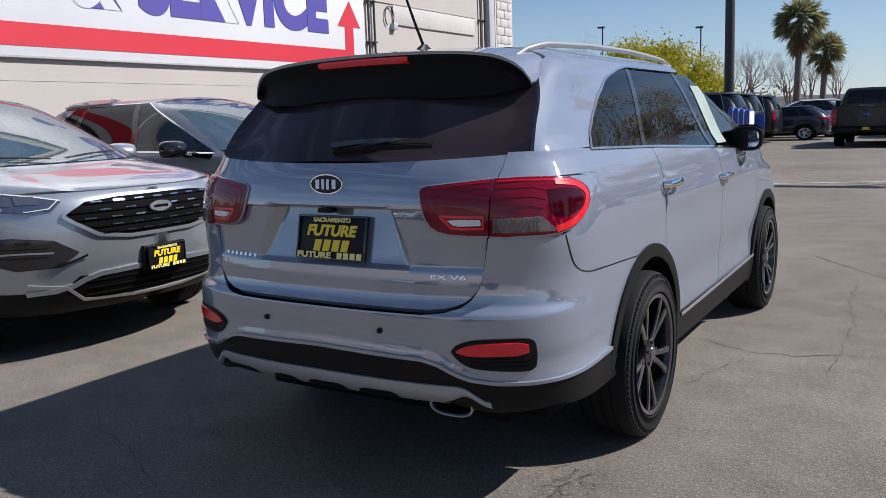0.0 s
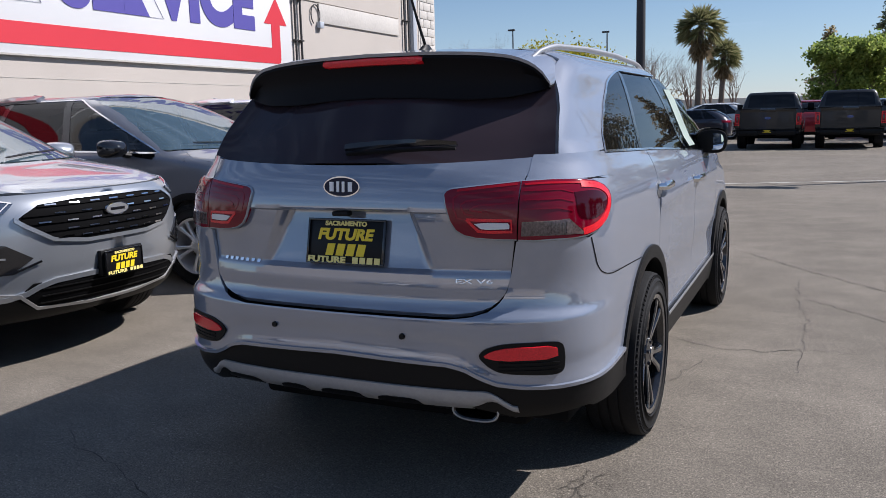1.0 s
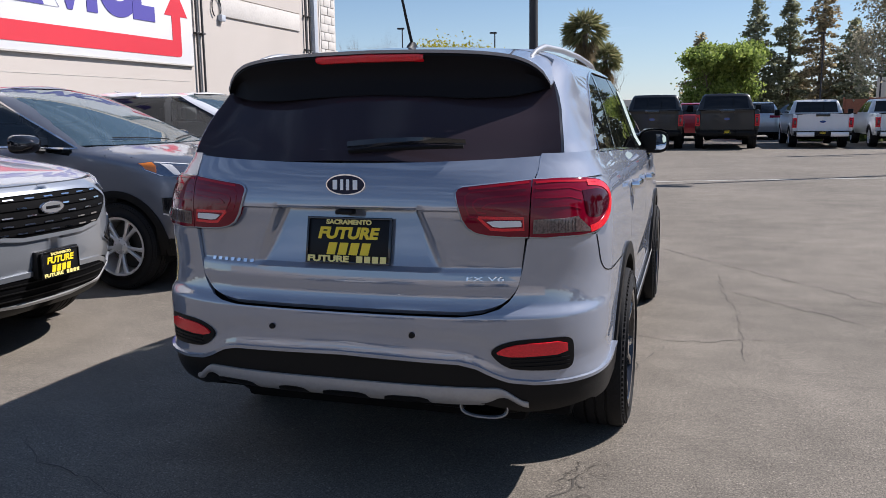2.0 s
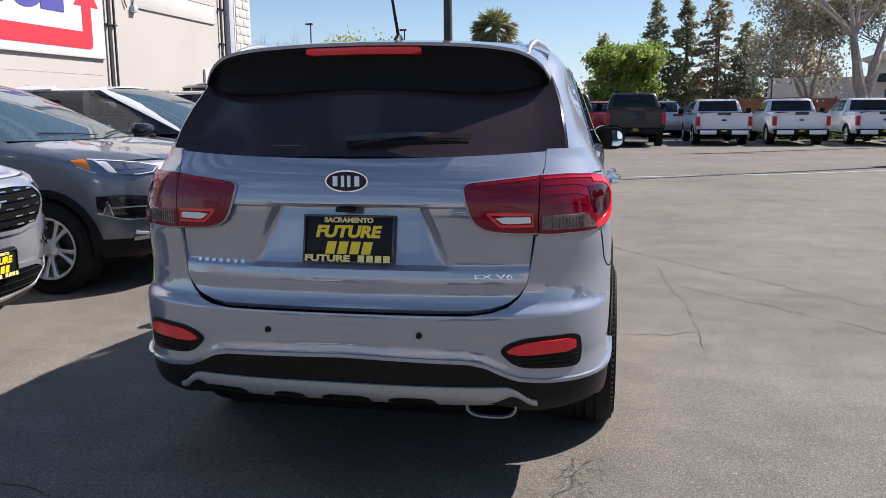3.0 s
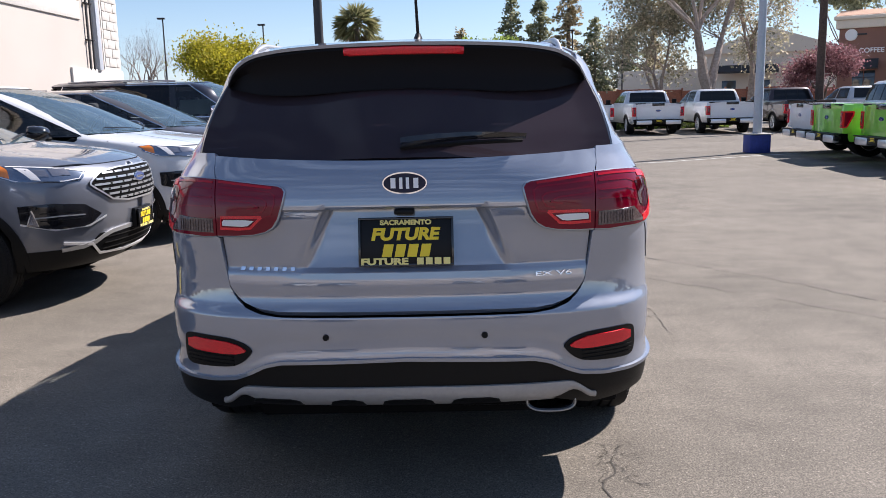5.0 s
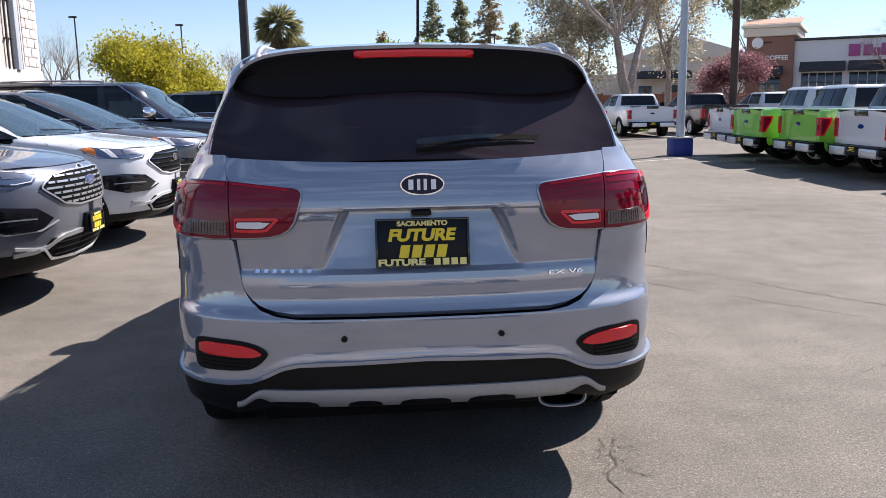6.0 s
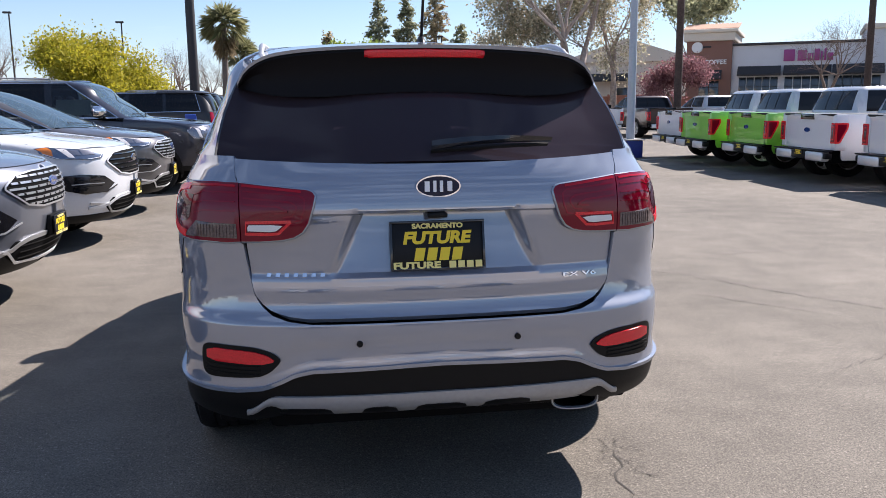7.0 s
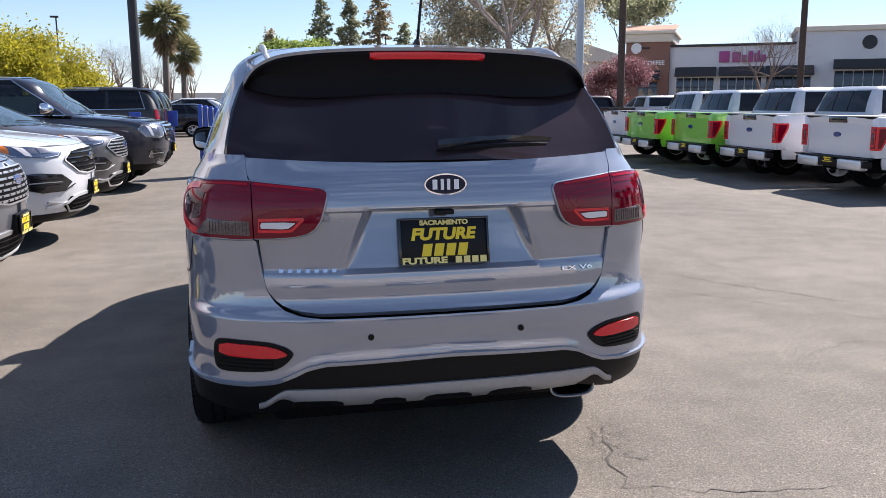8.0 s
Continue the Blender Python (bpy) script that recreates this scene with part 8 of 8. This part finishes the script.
for k in range(4):
    px = -1.72 + 0.105 * k
    bm = boxed(px, px + 0.075, 14.7, 15.15, 0.02, 1.46 - 0.02 * k, 0.015)
    part("panel", bm, M["blue_can"], stack)
    part("white_edge", boxed(px + 0.078, px + 0.092, 14.69, 15.15, 0.05, 1.43 - 0.02 * k, 0.003), M["white_sign"], stack)
for x, y in ((-3.9, 22.3), (-3.2, 25.9)):
    bm = bmesh.new()
    box(bm, x - 0.16, x + 0.16, y - 0.03, y + 0.03, 0.75, 1.25, 0.02)
    box(bm, x - 0.03, x + 0.03, y - 0.03, y + 0.03, 0, 0.75, 0.0)
    tagged(part("bay_sign", bm, M["blue_can"]), "small blue bay sign on a post", "sign")

# ---- plants ----
def leaves(name, pts, size, material, parent, flat=0.0, seed=1, stretch=1.6):
    """Many small leaf blades round given points, in one mesh."""
    rng = np.random.default_rng(seed)
    P = np.asarray(pts, float)
    n = len(P)
    a = rng.normal(size=(n, 3))
    a[:, 2] *= 1 - flat
    a /= np.linalg.norm(a, axis=1)[:, None] + 1e-9
    b = rng.normal(size=(n, 3))
    b -= a * (a * b).sum(1)[:, None]
    b /= np.linalg.norm(b, axis=1)[:, None] + 1e-9
    s = size * rng.uniform(0.55, 1.35, size=(n, 1))
    V = np.stack([P - a * s * stretch / 2, P + b * s * 0.5, P + a * s * stretch / 2, P - b * s * 0.5], 1).reshape(-1, 3)
    me = bpy.data.meshes.new(name)
    me.from_pydata(V.tolist(), [], np.arange(n * 4).reshape(n, 4).tolist())
    me.materials.append(material)
    ob = new(name, me)
    ob.parent = parent
    tagged(ob, kind="stuff")
    return ob


def limbs(bm, p, d, length, r, depth, rng, ends, spread=0.55, up=0.15, n=6, keep=0.72, kids=(2, 3)):
    """Branches that fork and taper; collects the tips."""
    pts, rad = [p.copy()], [r]
    q, dd = p.copy(), d.copy()
    for k in range(3):
        dd = (dd + Vector(rng.normal(0, 0.13, 3)) + Vector((0, 0, up * 0.3))).normalized()
        q = q + dd * length / 3
        pts.append(q.copy())
        rad.append(r * (1 - 0.13 * (k + 1)))
    tube(bm, pts, rad, n if depth > 1 else 4, caps=False)
    ends.append((q.copy(), depth, length))
    if depth > 0:
        for _ in range(int(rng.integers(kids[0], kids[1] + 1))):
            nd = (dd + Vector(rng.normal(0, spread, 3)) + Vector((0, 0, up))).normalized()
            limbs(bm, q, nd, length * keep * rng.uniform(0.8, 1.15), rad[-1] * 0.68, depth - 1, rng, ends, spread, up, n, keep, kids)


def broad_tree(label, x, y, h, trunk_h, r, bark, leaf_mat, seed, depth=4, per=120, size=0.16, puff=0.8, spread=0.55, up=0.12, category="tree", lean=0.0, keep=0.74, kids=(2, 3), droop=0.0, cloud=None):
    rng = np.random.default_rng(seed)
    t = thing("tree", label, category, m=pose(x, y, 0))
    bm = bmesh.new()
    ends = []
    first = Vector((lean, 0.0, 1)).normalized()
    tube(bm, [(0, 0, -0.1), (0, 0, 0.25), (lean * trunk_h * 0.5, 0, trunk_h * 0.5), (lean * trunk_h, 0, trunk_h)], [r * 1.5, r * 1.15, r, r * 0.85], 10)
    for k in range(3):
        a = 2.1 * k + rng.uniform(0, 1)
        d = (first + Vector((math.cos(a), math.sin(a), 0.25)) * spread).normalized()
        limbs(bm, Vector((lean * trunk_h, 0, trunk_h)), d, (h - trunk_h) * 0.36, r * 0.62, depth, rng, ends, spread, up, 6, keep, kids)
    pts = []
    if cloud:
        # boughs that carry hanging clumps of leaves round the limbs
        cx, cy, cz, ax, ay, az, count, dense = cloud
        for _ in range(count):
            d = rng.normal(size=3)
            d = d / np.linalg.norm(d) * rng.uniform(0.25, 1.0) ** 0.5
            c = np.array([cx + d[0] * ax, cy + d[1] * ay, cz + d[2] * az])
            q = min(ends, key=lambda e: (Vector(c) - e[0]).length)[0]
            tube(bm, [q, (Vector(c) + q) / 2 + Vector((0, 0, 0.25)), Vector(c)], [0.03, 0.02, 0.008], 4, caps=False)
            n = int(dense * rng.uniform(0.5, 1.4))
            w = rng.normal(0, 1, (n, 3)) * np.array([0.34, 0.34, 0.30]) * rng.uniform(0.7, 1.3)
            w[:, 2] -= 0.7 * rng.uniform(0, 1, n) ** 2
            pts.append(c + w)
    part("trunk", bm, bark, t)
    if leaf_mat:
        for q, d, L in ends:
            if d <= 2:
                n = int(per * (1.0 if d < 2 else 0.4))
                w = rng.normal(0, 1, (n, 3)) * np.array([puff, puff, puff * 0.7]) * 0.55
                w[:, 2] -= droop * rng.uniform(0, 1, n) ** 1.5
                pts.append(np.array(q) + w)
        leaves("crown", np.concatenate(pts), size, leaf_mat, t, seed=seed)
    return t


def conifer(label, x, y, h, rad, mats, seed, size=0.30, bare=0.08, dens=1.0):
    rng = np.random.default_rng(seed)
    t = thing("conifer_tree", label, "tree", m=pose(x, y, 0))
    bm = bmesh.new()
    tube(bm, [(0, 0, -0.1), (0.05, 0, h * 0.5), (0, 0, h * 0.97)], [h * 0.020, h * 0.013, 0.02], 8)
    pts = []
    z = h * bare
    while z < h * 0.985:
        f = (z / h - bare) / (1 - bare)
        L = rad * (1 - f) ** 0.75 * (0.35 + 0.65 * min(1, f * 6))
        for _ in range(int(rng.integers(3, 6))):
            a, Lb = rng.uniform(0, 2 * math.pi), L * rng.uniform(0.55, 1.2)
            e = Vector((math.cos(a) * Lb, math.sin(a) * Lb, z - 0.10 * Lb + rng.normal(0, 0.15)))
            tube(bm, [(0, 0, z), tuple(e)], [0.035, 0.008], 4, caps=False)
            n = max(4, int(34 * dens * Lb / rad) + 5)
            k = rng.uniform(0.12, 1.05, n) ** 0.8
            q = np.array([0, 0, z]) + np.outer(k, np.array([e.x, e.y, e.z - z]))
            q += rng.normal(0, 1, (n, 3)) * np.array([0.26, 0.26, 0.16]) * (0.5 + 0.8 * (1 - k))[:, None]
            q[:, 2] -= 0.12 * k
            pts.append(q)
        z += h * 0.026 * rng.uniform(0.7, 1.4)
    part("trunk", bm, M["bark"], t)
    leaves("crown", np.concatenate(pts), size, mats, t, 0.5, seed)


def palm(x, y, h, r, seed):
    rng = np.random.default_rng(seed)
    t = thing("palm_tree", "tall fan palm with a shaggy skirt of dry fronds", "palm", m=pose(x, y, 0))
    bm = bmesh.new()
    tube(bm, [(0, 0, -0.1), (0.05, 0, h * 0.4), (0.12, 0.05, h)], [0.26, 0.19, 0.15], 10)
    part("trunk", bm, M["palm_bark"], t)
    for nm, key, count, lo, hi, sc in (("crown", "frond", 74, -0.60, 1.40, 1.0), ("skirt", "frond_dry", 26, -1.40, -0.5, 0.66)):
        V, F = [], []
        for k in range(count):
            az, el = rng.uniform(0, 2 * math.pi), rng.uniform(lo, hi)
            d = np.array([math.cos(az) * math.cos(el), math.sin(az) * math.cos(el), math.sin(el)])
            side = np.cross(d, [0, 0, 1.0])
            side /= np.linalg.norm(side) + 1e-9
            base = np.array([0.12, 0.05, h - (0.1 if nm == "crown" else rng.uniform(0.2, 1.1))])
            hub = base + d * r * 0.42 * sc
            i = len(V)
            V += [tuple(base - side * 0.02), tuple(base + side * 0.02), tuple(hub)]
            F.append((i, i + 1, i + 2))
            for b in np.linspace(-1.15, 1.15, 15):
                tip = hub + (d * math.cos(b) + side * math.sin(b)) * r * 0.62 * sc * rng.uniform(0.8, 1.1)
                tip[2] -= r * 0.16 * (1 + abs(b)) * rng.uniform(0.3, 1.3)
                w = np.cross(tip - hub, d + 0.3 * rng.normal(size=3))
                w = w / (np.linalg.norm(w) + 1e-9) * 0.034 * r
                mid = hub + (tip - hub) * 0.5 + np.array([0, 0, 0.04])
                i = len(V)
                V += [tuple(hub), tuple(mid + w), tuple(tip), tuple(mid - w)]
                F.append((i, i + 1, i + 2, i + 3))
        me = bpy.data.meshes.new(nm)
        me.from_pydata(V, [], F)
        me.materials.append(M[key])
        ob = new(nm, me)
        ob.parent = t
        tagged(ob, "dry hanging fronds" if nm == "skirt" else "", kind="stuff")


palm(-5.56, 49.4, 6.35, 1.55, 3)
palm(-5.22, 58.0, 5.2, 1.32, 5)
broad_tree("wide yellow-green flowering tree", -11.0, 41.3, 4.9, 1.1, 0.16, M["bark"], M["acacia"], 11, 4, 330, 0.085, 0.85, 0.62, -0.02)
for k, (x, y, h) in enumerate(((-8.6, 51.8, 4.6), (-7.6, 60.0, 4.4), (-6.2, 60.5, 4.3), (-15.6, 42.0, 4.2), (-10.4, 58.0, 4.6), (-19.5, 50.0, 5.5), (-5.2, 66.0, 4.2))):
    broad_tree("bare winter tree with fine twigs", x, y, h, 1.3, 0.17, M["twig"], None, 40 + k, 5, spread=0.40, up=0.16, keep=0.78, kids=(2, 4))
for k, (x, y, h, r, key, dn) in enumerate(((6.4, 82.0, 12.2, 3.0, "conifer", 1.5), (9.3, 82.5, 12.6, 2.7, "conifer", 1.4), (12.0, 81.5, 14.5, 2.9, "conifer_brown", 1.2), (14.6, 81.3, 9.6, 3.2, "conifer", 1.2), (17.9, 80.8, 8.4, 2.6, "conifer", 0.9), (1.4, 82.5, 8.6, 2.4, "conifer_brown", 1.3), (7.8, 88.0, 4.6, 2.6, "conifer", 1.2), (21.0, 84.0, 8.0, 2.6, "conifer_brown", 0.9), (16.4, 88.0, 4.4, 2.4, "conifer", 1.0), (11.0, 88.0, 4.6, 2.6, "conifer_brown", 1.2), (13.4, 90.0, 4.2, 2.4, "conifer", 1.0))):
    conifer("tall dark conifer behind the lot", x, y, h, r, M[key], 60 + k, 0.21, 0.05, dn * 1.7)
broad_tree("fresh green leafy tree", 1.9, 72.0, 6.0, 1.0, 0.17, M["bark"], M["broad"], 21, 4, 60, 0.18, 0.55, 0.30, 0.14, cloud=(0.2, 0, 3.1, 2.1, 1.5, 2.7, 75, 90))
broad_tree("fresh green leafy tree", 4.1, 74.0, 6.8, 1.0, 0.16, M["bark"], M["broad"], 22, 4, 50, 0.18, 0.55, 0.28, 0.14, cloud=(0.0, 0, 3.6, 1.9, 1.4, 3.1, 75, 90))
broad_tree("large gum tree with pale twisted limbs", 13.4, 40.2, 10.5, 1.5, 0.42, M["bark_pale"], M["euc"], 31, 5, 12, 0.095, 0.5, 0.34, 0.18, keep=0.78, droop=0.6, cloud=(-1.3, 2.2, 7.3, 3.7, 1.2, 2.7, 105, 150))
broad_tree("leaning gum tree with pale twisted limbs", 12.0, 43.0, 6.4, 1.2, 0.20, M["bark_pale"], M["euc"], 32, 4, 30, 0.095, 0.45, 0.36, 0.10, lean=-0.35, keep=0.74, droop=0.8, cloud=(-0.4, 0.6, 3.6, 1.8, 0.9, 1.1, 20, 90))
broad_tree("slim gum tree with hanging leaves", 16.9, 44.0, 8.4, 2.6, 0.20, M["bark_pale"], M["euc"], 33, 4, 36, 0.095, 0.5, 0.26, 0.10, keep=0.74, droop=1.4, cloud=(0.3, 0.2, 5.6, 1.8, 0.9, 2.8, 34, 90))
broad_tree("purple-leaved plum tree in bloom", 20.2, 42.5, 3.7, 0.9, 0.11, M["bark"], M["plum"], 34, 4, 110, 0.075, 0.55, 0.55, 0.06)
broad_tree("open leafy tree behind the shops", 43.5, 88.0, 14.0, 3.0, 0.25, M["bark"], M["conifer"], 35, 4, 60, 0.26, 1.0, 0.30, 0.16)
broad_tree("bare winter tree with fine twigs", 30.5, 44.0, 5.9, 1.6, 0.19, M["twig"], None, 36, 5, spread=0.46, up=0.12, keep=0.74, kids=(3, 4))
# trees on the far side of the street that the side windows mirror
for k, (x, y) in enumerate(((34.0, 12.0), (38.0, 3.0), (36.0, -7.0), (33.0, 22.0))):
    broad_tree("dark leafy street tree", x, y, 9.0, 2.0, 0.3, M["bark"], M["hedge"], 80 + k, 4, 60, 0.30, 1.5, 0.6, 0.1)
hedge = thing("hedge", "low green hedge along the lot's edge", "hedge")
rng = np.random.default_rng(9)
for nm, x0, x1, y, h in (("foliage", -6.6, -2.6, 50.0, 1.3), ("foliage", 5.6, 13.5, 37.5, 0.5)):
    pts = np.stack([rng.uniform(x0, x1, 2600), rng.normal(y, 0.45, 2600), rng.uniform(0.05, h, 2600) * rng.uniform(0.7, 1.1, 2600)], 1)
    leaves(nm, pts, 0.16, M["hedge"], hedge, seed=4)

# ---- fence, shops and houses beyond the lot ----
fence = thing("fence", "rust-red slatted fence under the trees", "fence")
for k in range(12):
    x = 9.0 + 1.3 * k
    part("fence_board", boxed(x, x + 1.24, 48.0 + 0.05 * (k % 2), 48.06 + 0.05 * (k % 2), 0.1, 1.9 + 0.08 * math.sin(k), 0.01), M["fence"], fence)
    part("post", boxed(x - 0.06, x + 0.02, 47.96, 48.12, 0, 2.0, 0.01), M["fence"], fence)

house = thing("beige_building", "beige stucco building with a lean-to roof beyond the trees", "building", m=Matrix.Translation((19.8, 62.0, 0)) @ pose(0, 0, 0, 0, 0, -22))
part("wall", boxed(0, 9, 0, 7, 0, 4.6, 0.02), M["beige"], house)
part("wall", boxed(-7, 0, 1.5, 7, 0, 3.6, 0.02), M["beige"], house)
bm = bmesh.new()
prism(bm, [(-0.4, 4.6), (9.4, 4.6), (9.4, 4.8), (4.5, 6.4), (-0.4, 4.8)], lambda u, v, w: (u, w - 0.3, v), 7.6)
part("roof", bm, M["cornice"], house)
bm = bmesh.new()
prism(bm, [(0.8, 3.1), (5.2, 3.1), (5.2, 3.25), (0.8, 3.25)], lambda u, v, w: (u, -1.4 + w, v + 0.35 * w), 1.4)
part("canopy", bm, M["awning"], house)
for x in (1.2, 3.6, 6.4):
    part("window", boxed(x, x + 1.0, -0.03, 0.02, 1.0, 2.6, 0.01), M["winglass"], house)

shops = thing("shop_block", "row of brown and grey stucco shops with black awnings", "building", m=Matrix.Translation((37.5, 78.6, 0)) @ pose(0, 0, 0, 0, 0, -32.5))
part("coffee_wall", boxed(-0.1, 4.3, 0, 9, 0, 7.5, 0.03), M["brown"], shops, "brown stucco coffee house front")
part("cornice", boxed(-0.4, 4.55, -0.25, 9.2, 7.5, 8.3, 0.06), M["cornice"], shops)
part("cornice", boxed(-0.6, 4.8, -0.45, 9.4, 8.3, 8.65, 0.08), M["cornice"], shops)
bm = bmesh.new()
for k in range(26):
    x = -0.6 + k * 0.208
    tube(bm, [(x + 0.1, 0.4, 8.69), (x + 0.1, 4.0, 9.45)], 0.10, 6)
part("tile_roof", bm, M["rooftile"], shops, "clay tile roof")
part("side_wing", boxed(-6.0, -0.1, 1.2, 9, 0, 5.6, 0.03), M["beige"], shops)
part("store_wall", boxed(4.3, 16.2, 0.4, 9, 0, 7.0, 0.03), M["greyst"], shops, "grey stucco store front")
part("cornice", boxed(4.3, 16.3, 0.2, 9, 6.95, 7.2, 0.05), M["pole_dark"], shops)
part("store_wall", boxed(16.2, 34, 0.1, 9, 0, 8.4, 0.03), M["greyst"], shops)
part("cornice", boxed(16.0, 34.2, -0.15, 9, 8.1, 8.6, 0.08), M["cornice"], shops)
for x0, x1, z, y in ((4.9, 8.9, 4.0, 0.4), (9.15, 13.4, 4.0, 0.4), (13.5, 17.9, 4.0, 0.1), (19.6, 25.0, 4.5, 0.1), (1.1, 3.4, 3.7, 0.0)):
    bm = bmesh.new()
    prism(bm, [(0, 0), (-1.1, 0), (-1.1, 0.18), (0, 0.95)], lambda u, v, w: (x0 + w, y + u, z + v), x1 - x0)
    part("awning", bm, M["awning"], shops, "black shop awning")
    n = max(2, int((x1 - x0) / 0.8))
    for k in range(n):
        a = x0 + 0.15 + (x1 - x0 - 0.3) * k / n
        w = part("window", boxed(a, a + (x1 - x0 - 0.3) / n - 0.08, y - 0.04, y - 0.01, 0.4, z - 0.15, 0.005), M["winglass"], shops)
        part("window_bar", boxed(a, a + (x1 - x0 - 0.3) / n - 0.08, y - 0.06, y - 0.045, 2.9, 2.98, 0.0), M["pole_dark"], w)
lettering("shop_lettering", "COFFEE", 0.62, M["white_sign"], pose(2.75, -0.06, 5.4, 90, 0, 0), shops, 0.03, "white coffee lettering", bold=0.015)
bm = bmesh.new()
lathe(bm, [(-0.14, 0.001), (-0.14, 0.52), (-0.02, 0.55)], 28, "Y")
part("round_logo", bm, M["white_sign"], shops, "plain white round logo", Matrix.Translation((0.95, 0, 6.9)))
part("logo_bar", boxed(1.2, 2.3, -0.12, -0.05, 6.85, 7.0, 0.01), M["pole_dark"], shops)
bm = bmesh.new()
lathe(bm, [(-0.14, 0.001), (-0.14, 0.62), (-0.02, 0.65)], 28, "Y")
part("round_logo", bm, M["pole_dark"], shops, "plain dark round logo", Matrix.Translation((22.6, 0.1, 7.0)))
for x0, x1, z0, z1 in ((9.1, 10.1, 5.35, 6.45), (10.35, 11.15, 5.35, 6.35), (11.25, 11.75, 5.35, 6.05), (11.85, 12.3, 5.35, 6.45), (12.4, 12.6, 5.35, 6.2), (12.7, 12.9, 5.35, 6.45), (13.0, 13.5, 5.35, 6.05)):
    part("logo_block", boxed(x0, x1, 0.22, 0.38, z0, z1, 0.02), M["magenta"], shops, "magenta block of a shop sign")

tower = thing("water_tower", "pale water tower far beyond the lot", "tower", m=pose(-80, 276, 0))
bm = bmesh.new()
lathe(bm, [(15.0, 0.5), (15.5, 4.2), (20.0, 4.4), (21.5, 2.5), (22, 0.1)], 20, "Z")
part("tank", bm, M["stucco_white"], tower)
bm = bmesh.new()
tube(bm, [(0, 0, 0), (0, 0, 15.5)], 1.2, 10)
part("stem", bm, M["stucco_white"], tower)

# far low sheds and banks that close the horizon
rng = np.random.default_rng(17)
for k in range(16):
    a = radians(-30 + 9.0 * k)
    d = 150 + 40 * rng.random()
    x, y = d * math.sin(a) - 30, d * math.cos(a)
    w, hh = rng.uniform(14, 30), rng.uniform(2.2, 3.6)
    sh = part("far_shed", boxed(-w / 2, w / 2, 0, 10, 0, hh, 0.1), M[["beige", "greyst", "stucco_white", "cornice"][k % 4]], None, "", Matrix.Translation((x, y, 0)) @ pose(0, 0, 0, 0, 0, -math.degrees(a)))
    tagged(sh, "long low shed far beyond the car lot", "shed")
belt_t = thing("tree_belt", "far belt of trees along the horizon", "woods", kind="stuff")
pts = []
for k in range(260):
    a = rng.uniform(-2.6, 3.6)
    d = rng.uniform(170, 230)
    c = np.array([d * math.sin(a), d * math.cos(a), 0])
    hh, n = rng.uniform(3, 8), 260
    q = rng.normal(0, 1, (n, 3)) * np.array([1.9, 1.9, hh * 0.22]) + c + np.array([0, 0, hh * 0.5])
    pts.append(q[q[:, 2] > 0])
leaves("far_foliage", np.concatenate(pts), 0.55, M["conifer_brown"], belt_t, seed=6)

# ---- more parked cars further off ----
for x, y, rz, key, lab in ((-2.3, 37.2, 90, "navy", "low dark blue car parked far down the lot"), (-1.7, 40.6, 90, "white", "white crossover parked far down the lot"), (1.1, 37.5, 10, "red", "red crossover parked beyond the pickups"), (4.0, 38.5, 0, "silver", "silver crossover parked beyond the pickups"), (7.0, 40.0, 20, "silver", "silver crossover parked beyond the pickups"), (-9.5, 31.0, 90, "navy", "dark blue crossover parked far down the lot"), (-8.8, 34.2, 90, "silver", "silver crossover parked far down the lot"), (24.0, 27.0, -60, "white", "white crossover parked beyond the pickups"), (19.0, 33.0, -40, "silver", "silver crossover parked beyond the pickups")):
    src = [o for o in bpy.data.objects if o.get("label", "").startswith("white crossover with")][0]
    c = copy_thing(src, Matrix.Translation((x, y, 0)) @ pose(0, 0, 0, 0, 0, rz) @ Matrix.Diagonal((1, 1, 0.84 if lab.startswith("low") else 1, 1)))
    tagged(recolour(c, {"white_paint": M[key]}), lab, group="cars further off")

# ---- behind the camera: unseen wall and cars added for paint and glass to mirror ----
tagged(part("wall_behind", boxed(-34, 26, -27.4, -27.0, 0, 4.6, 0.02), M["stucco"]), "plain cream wall, unseen, added behind for the paint to mirror", "wall", kind="structure")
tagged(part("trim", boxed(-34, 26, -27.0, -26.9, 3.5, 4.0, 0.01), M["sign_white"]), "white band on the unseen wall added behind", "trim", kind="structure")
for x, key, lab in ((-7.4, "white", "unseen white crossover added behind for reflections"), (-4.3, "silver", "unseen silver crossover added behind for reflections"), (1.9, "white", "unseen white crossover added behind for reflections"), (5.0, "charcoal", "unseen dark crossover added behind for reflections")):
    src = [o for o in bpy.data.objects if o.get("label", "").startswith("white crossover with")][0]
    c = copy_thing(src, Matrix.Translation((x, -19.5, 0)))
    tagged(recolour(c, {"white_paint": M[key]}), lab, group="cars across the lane")
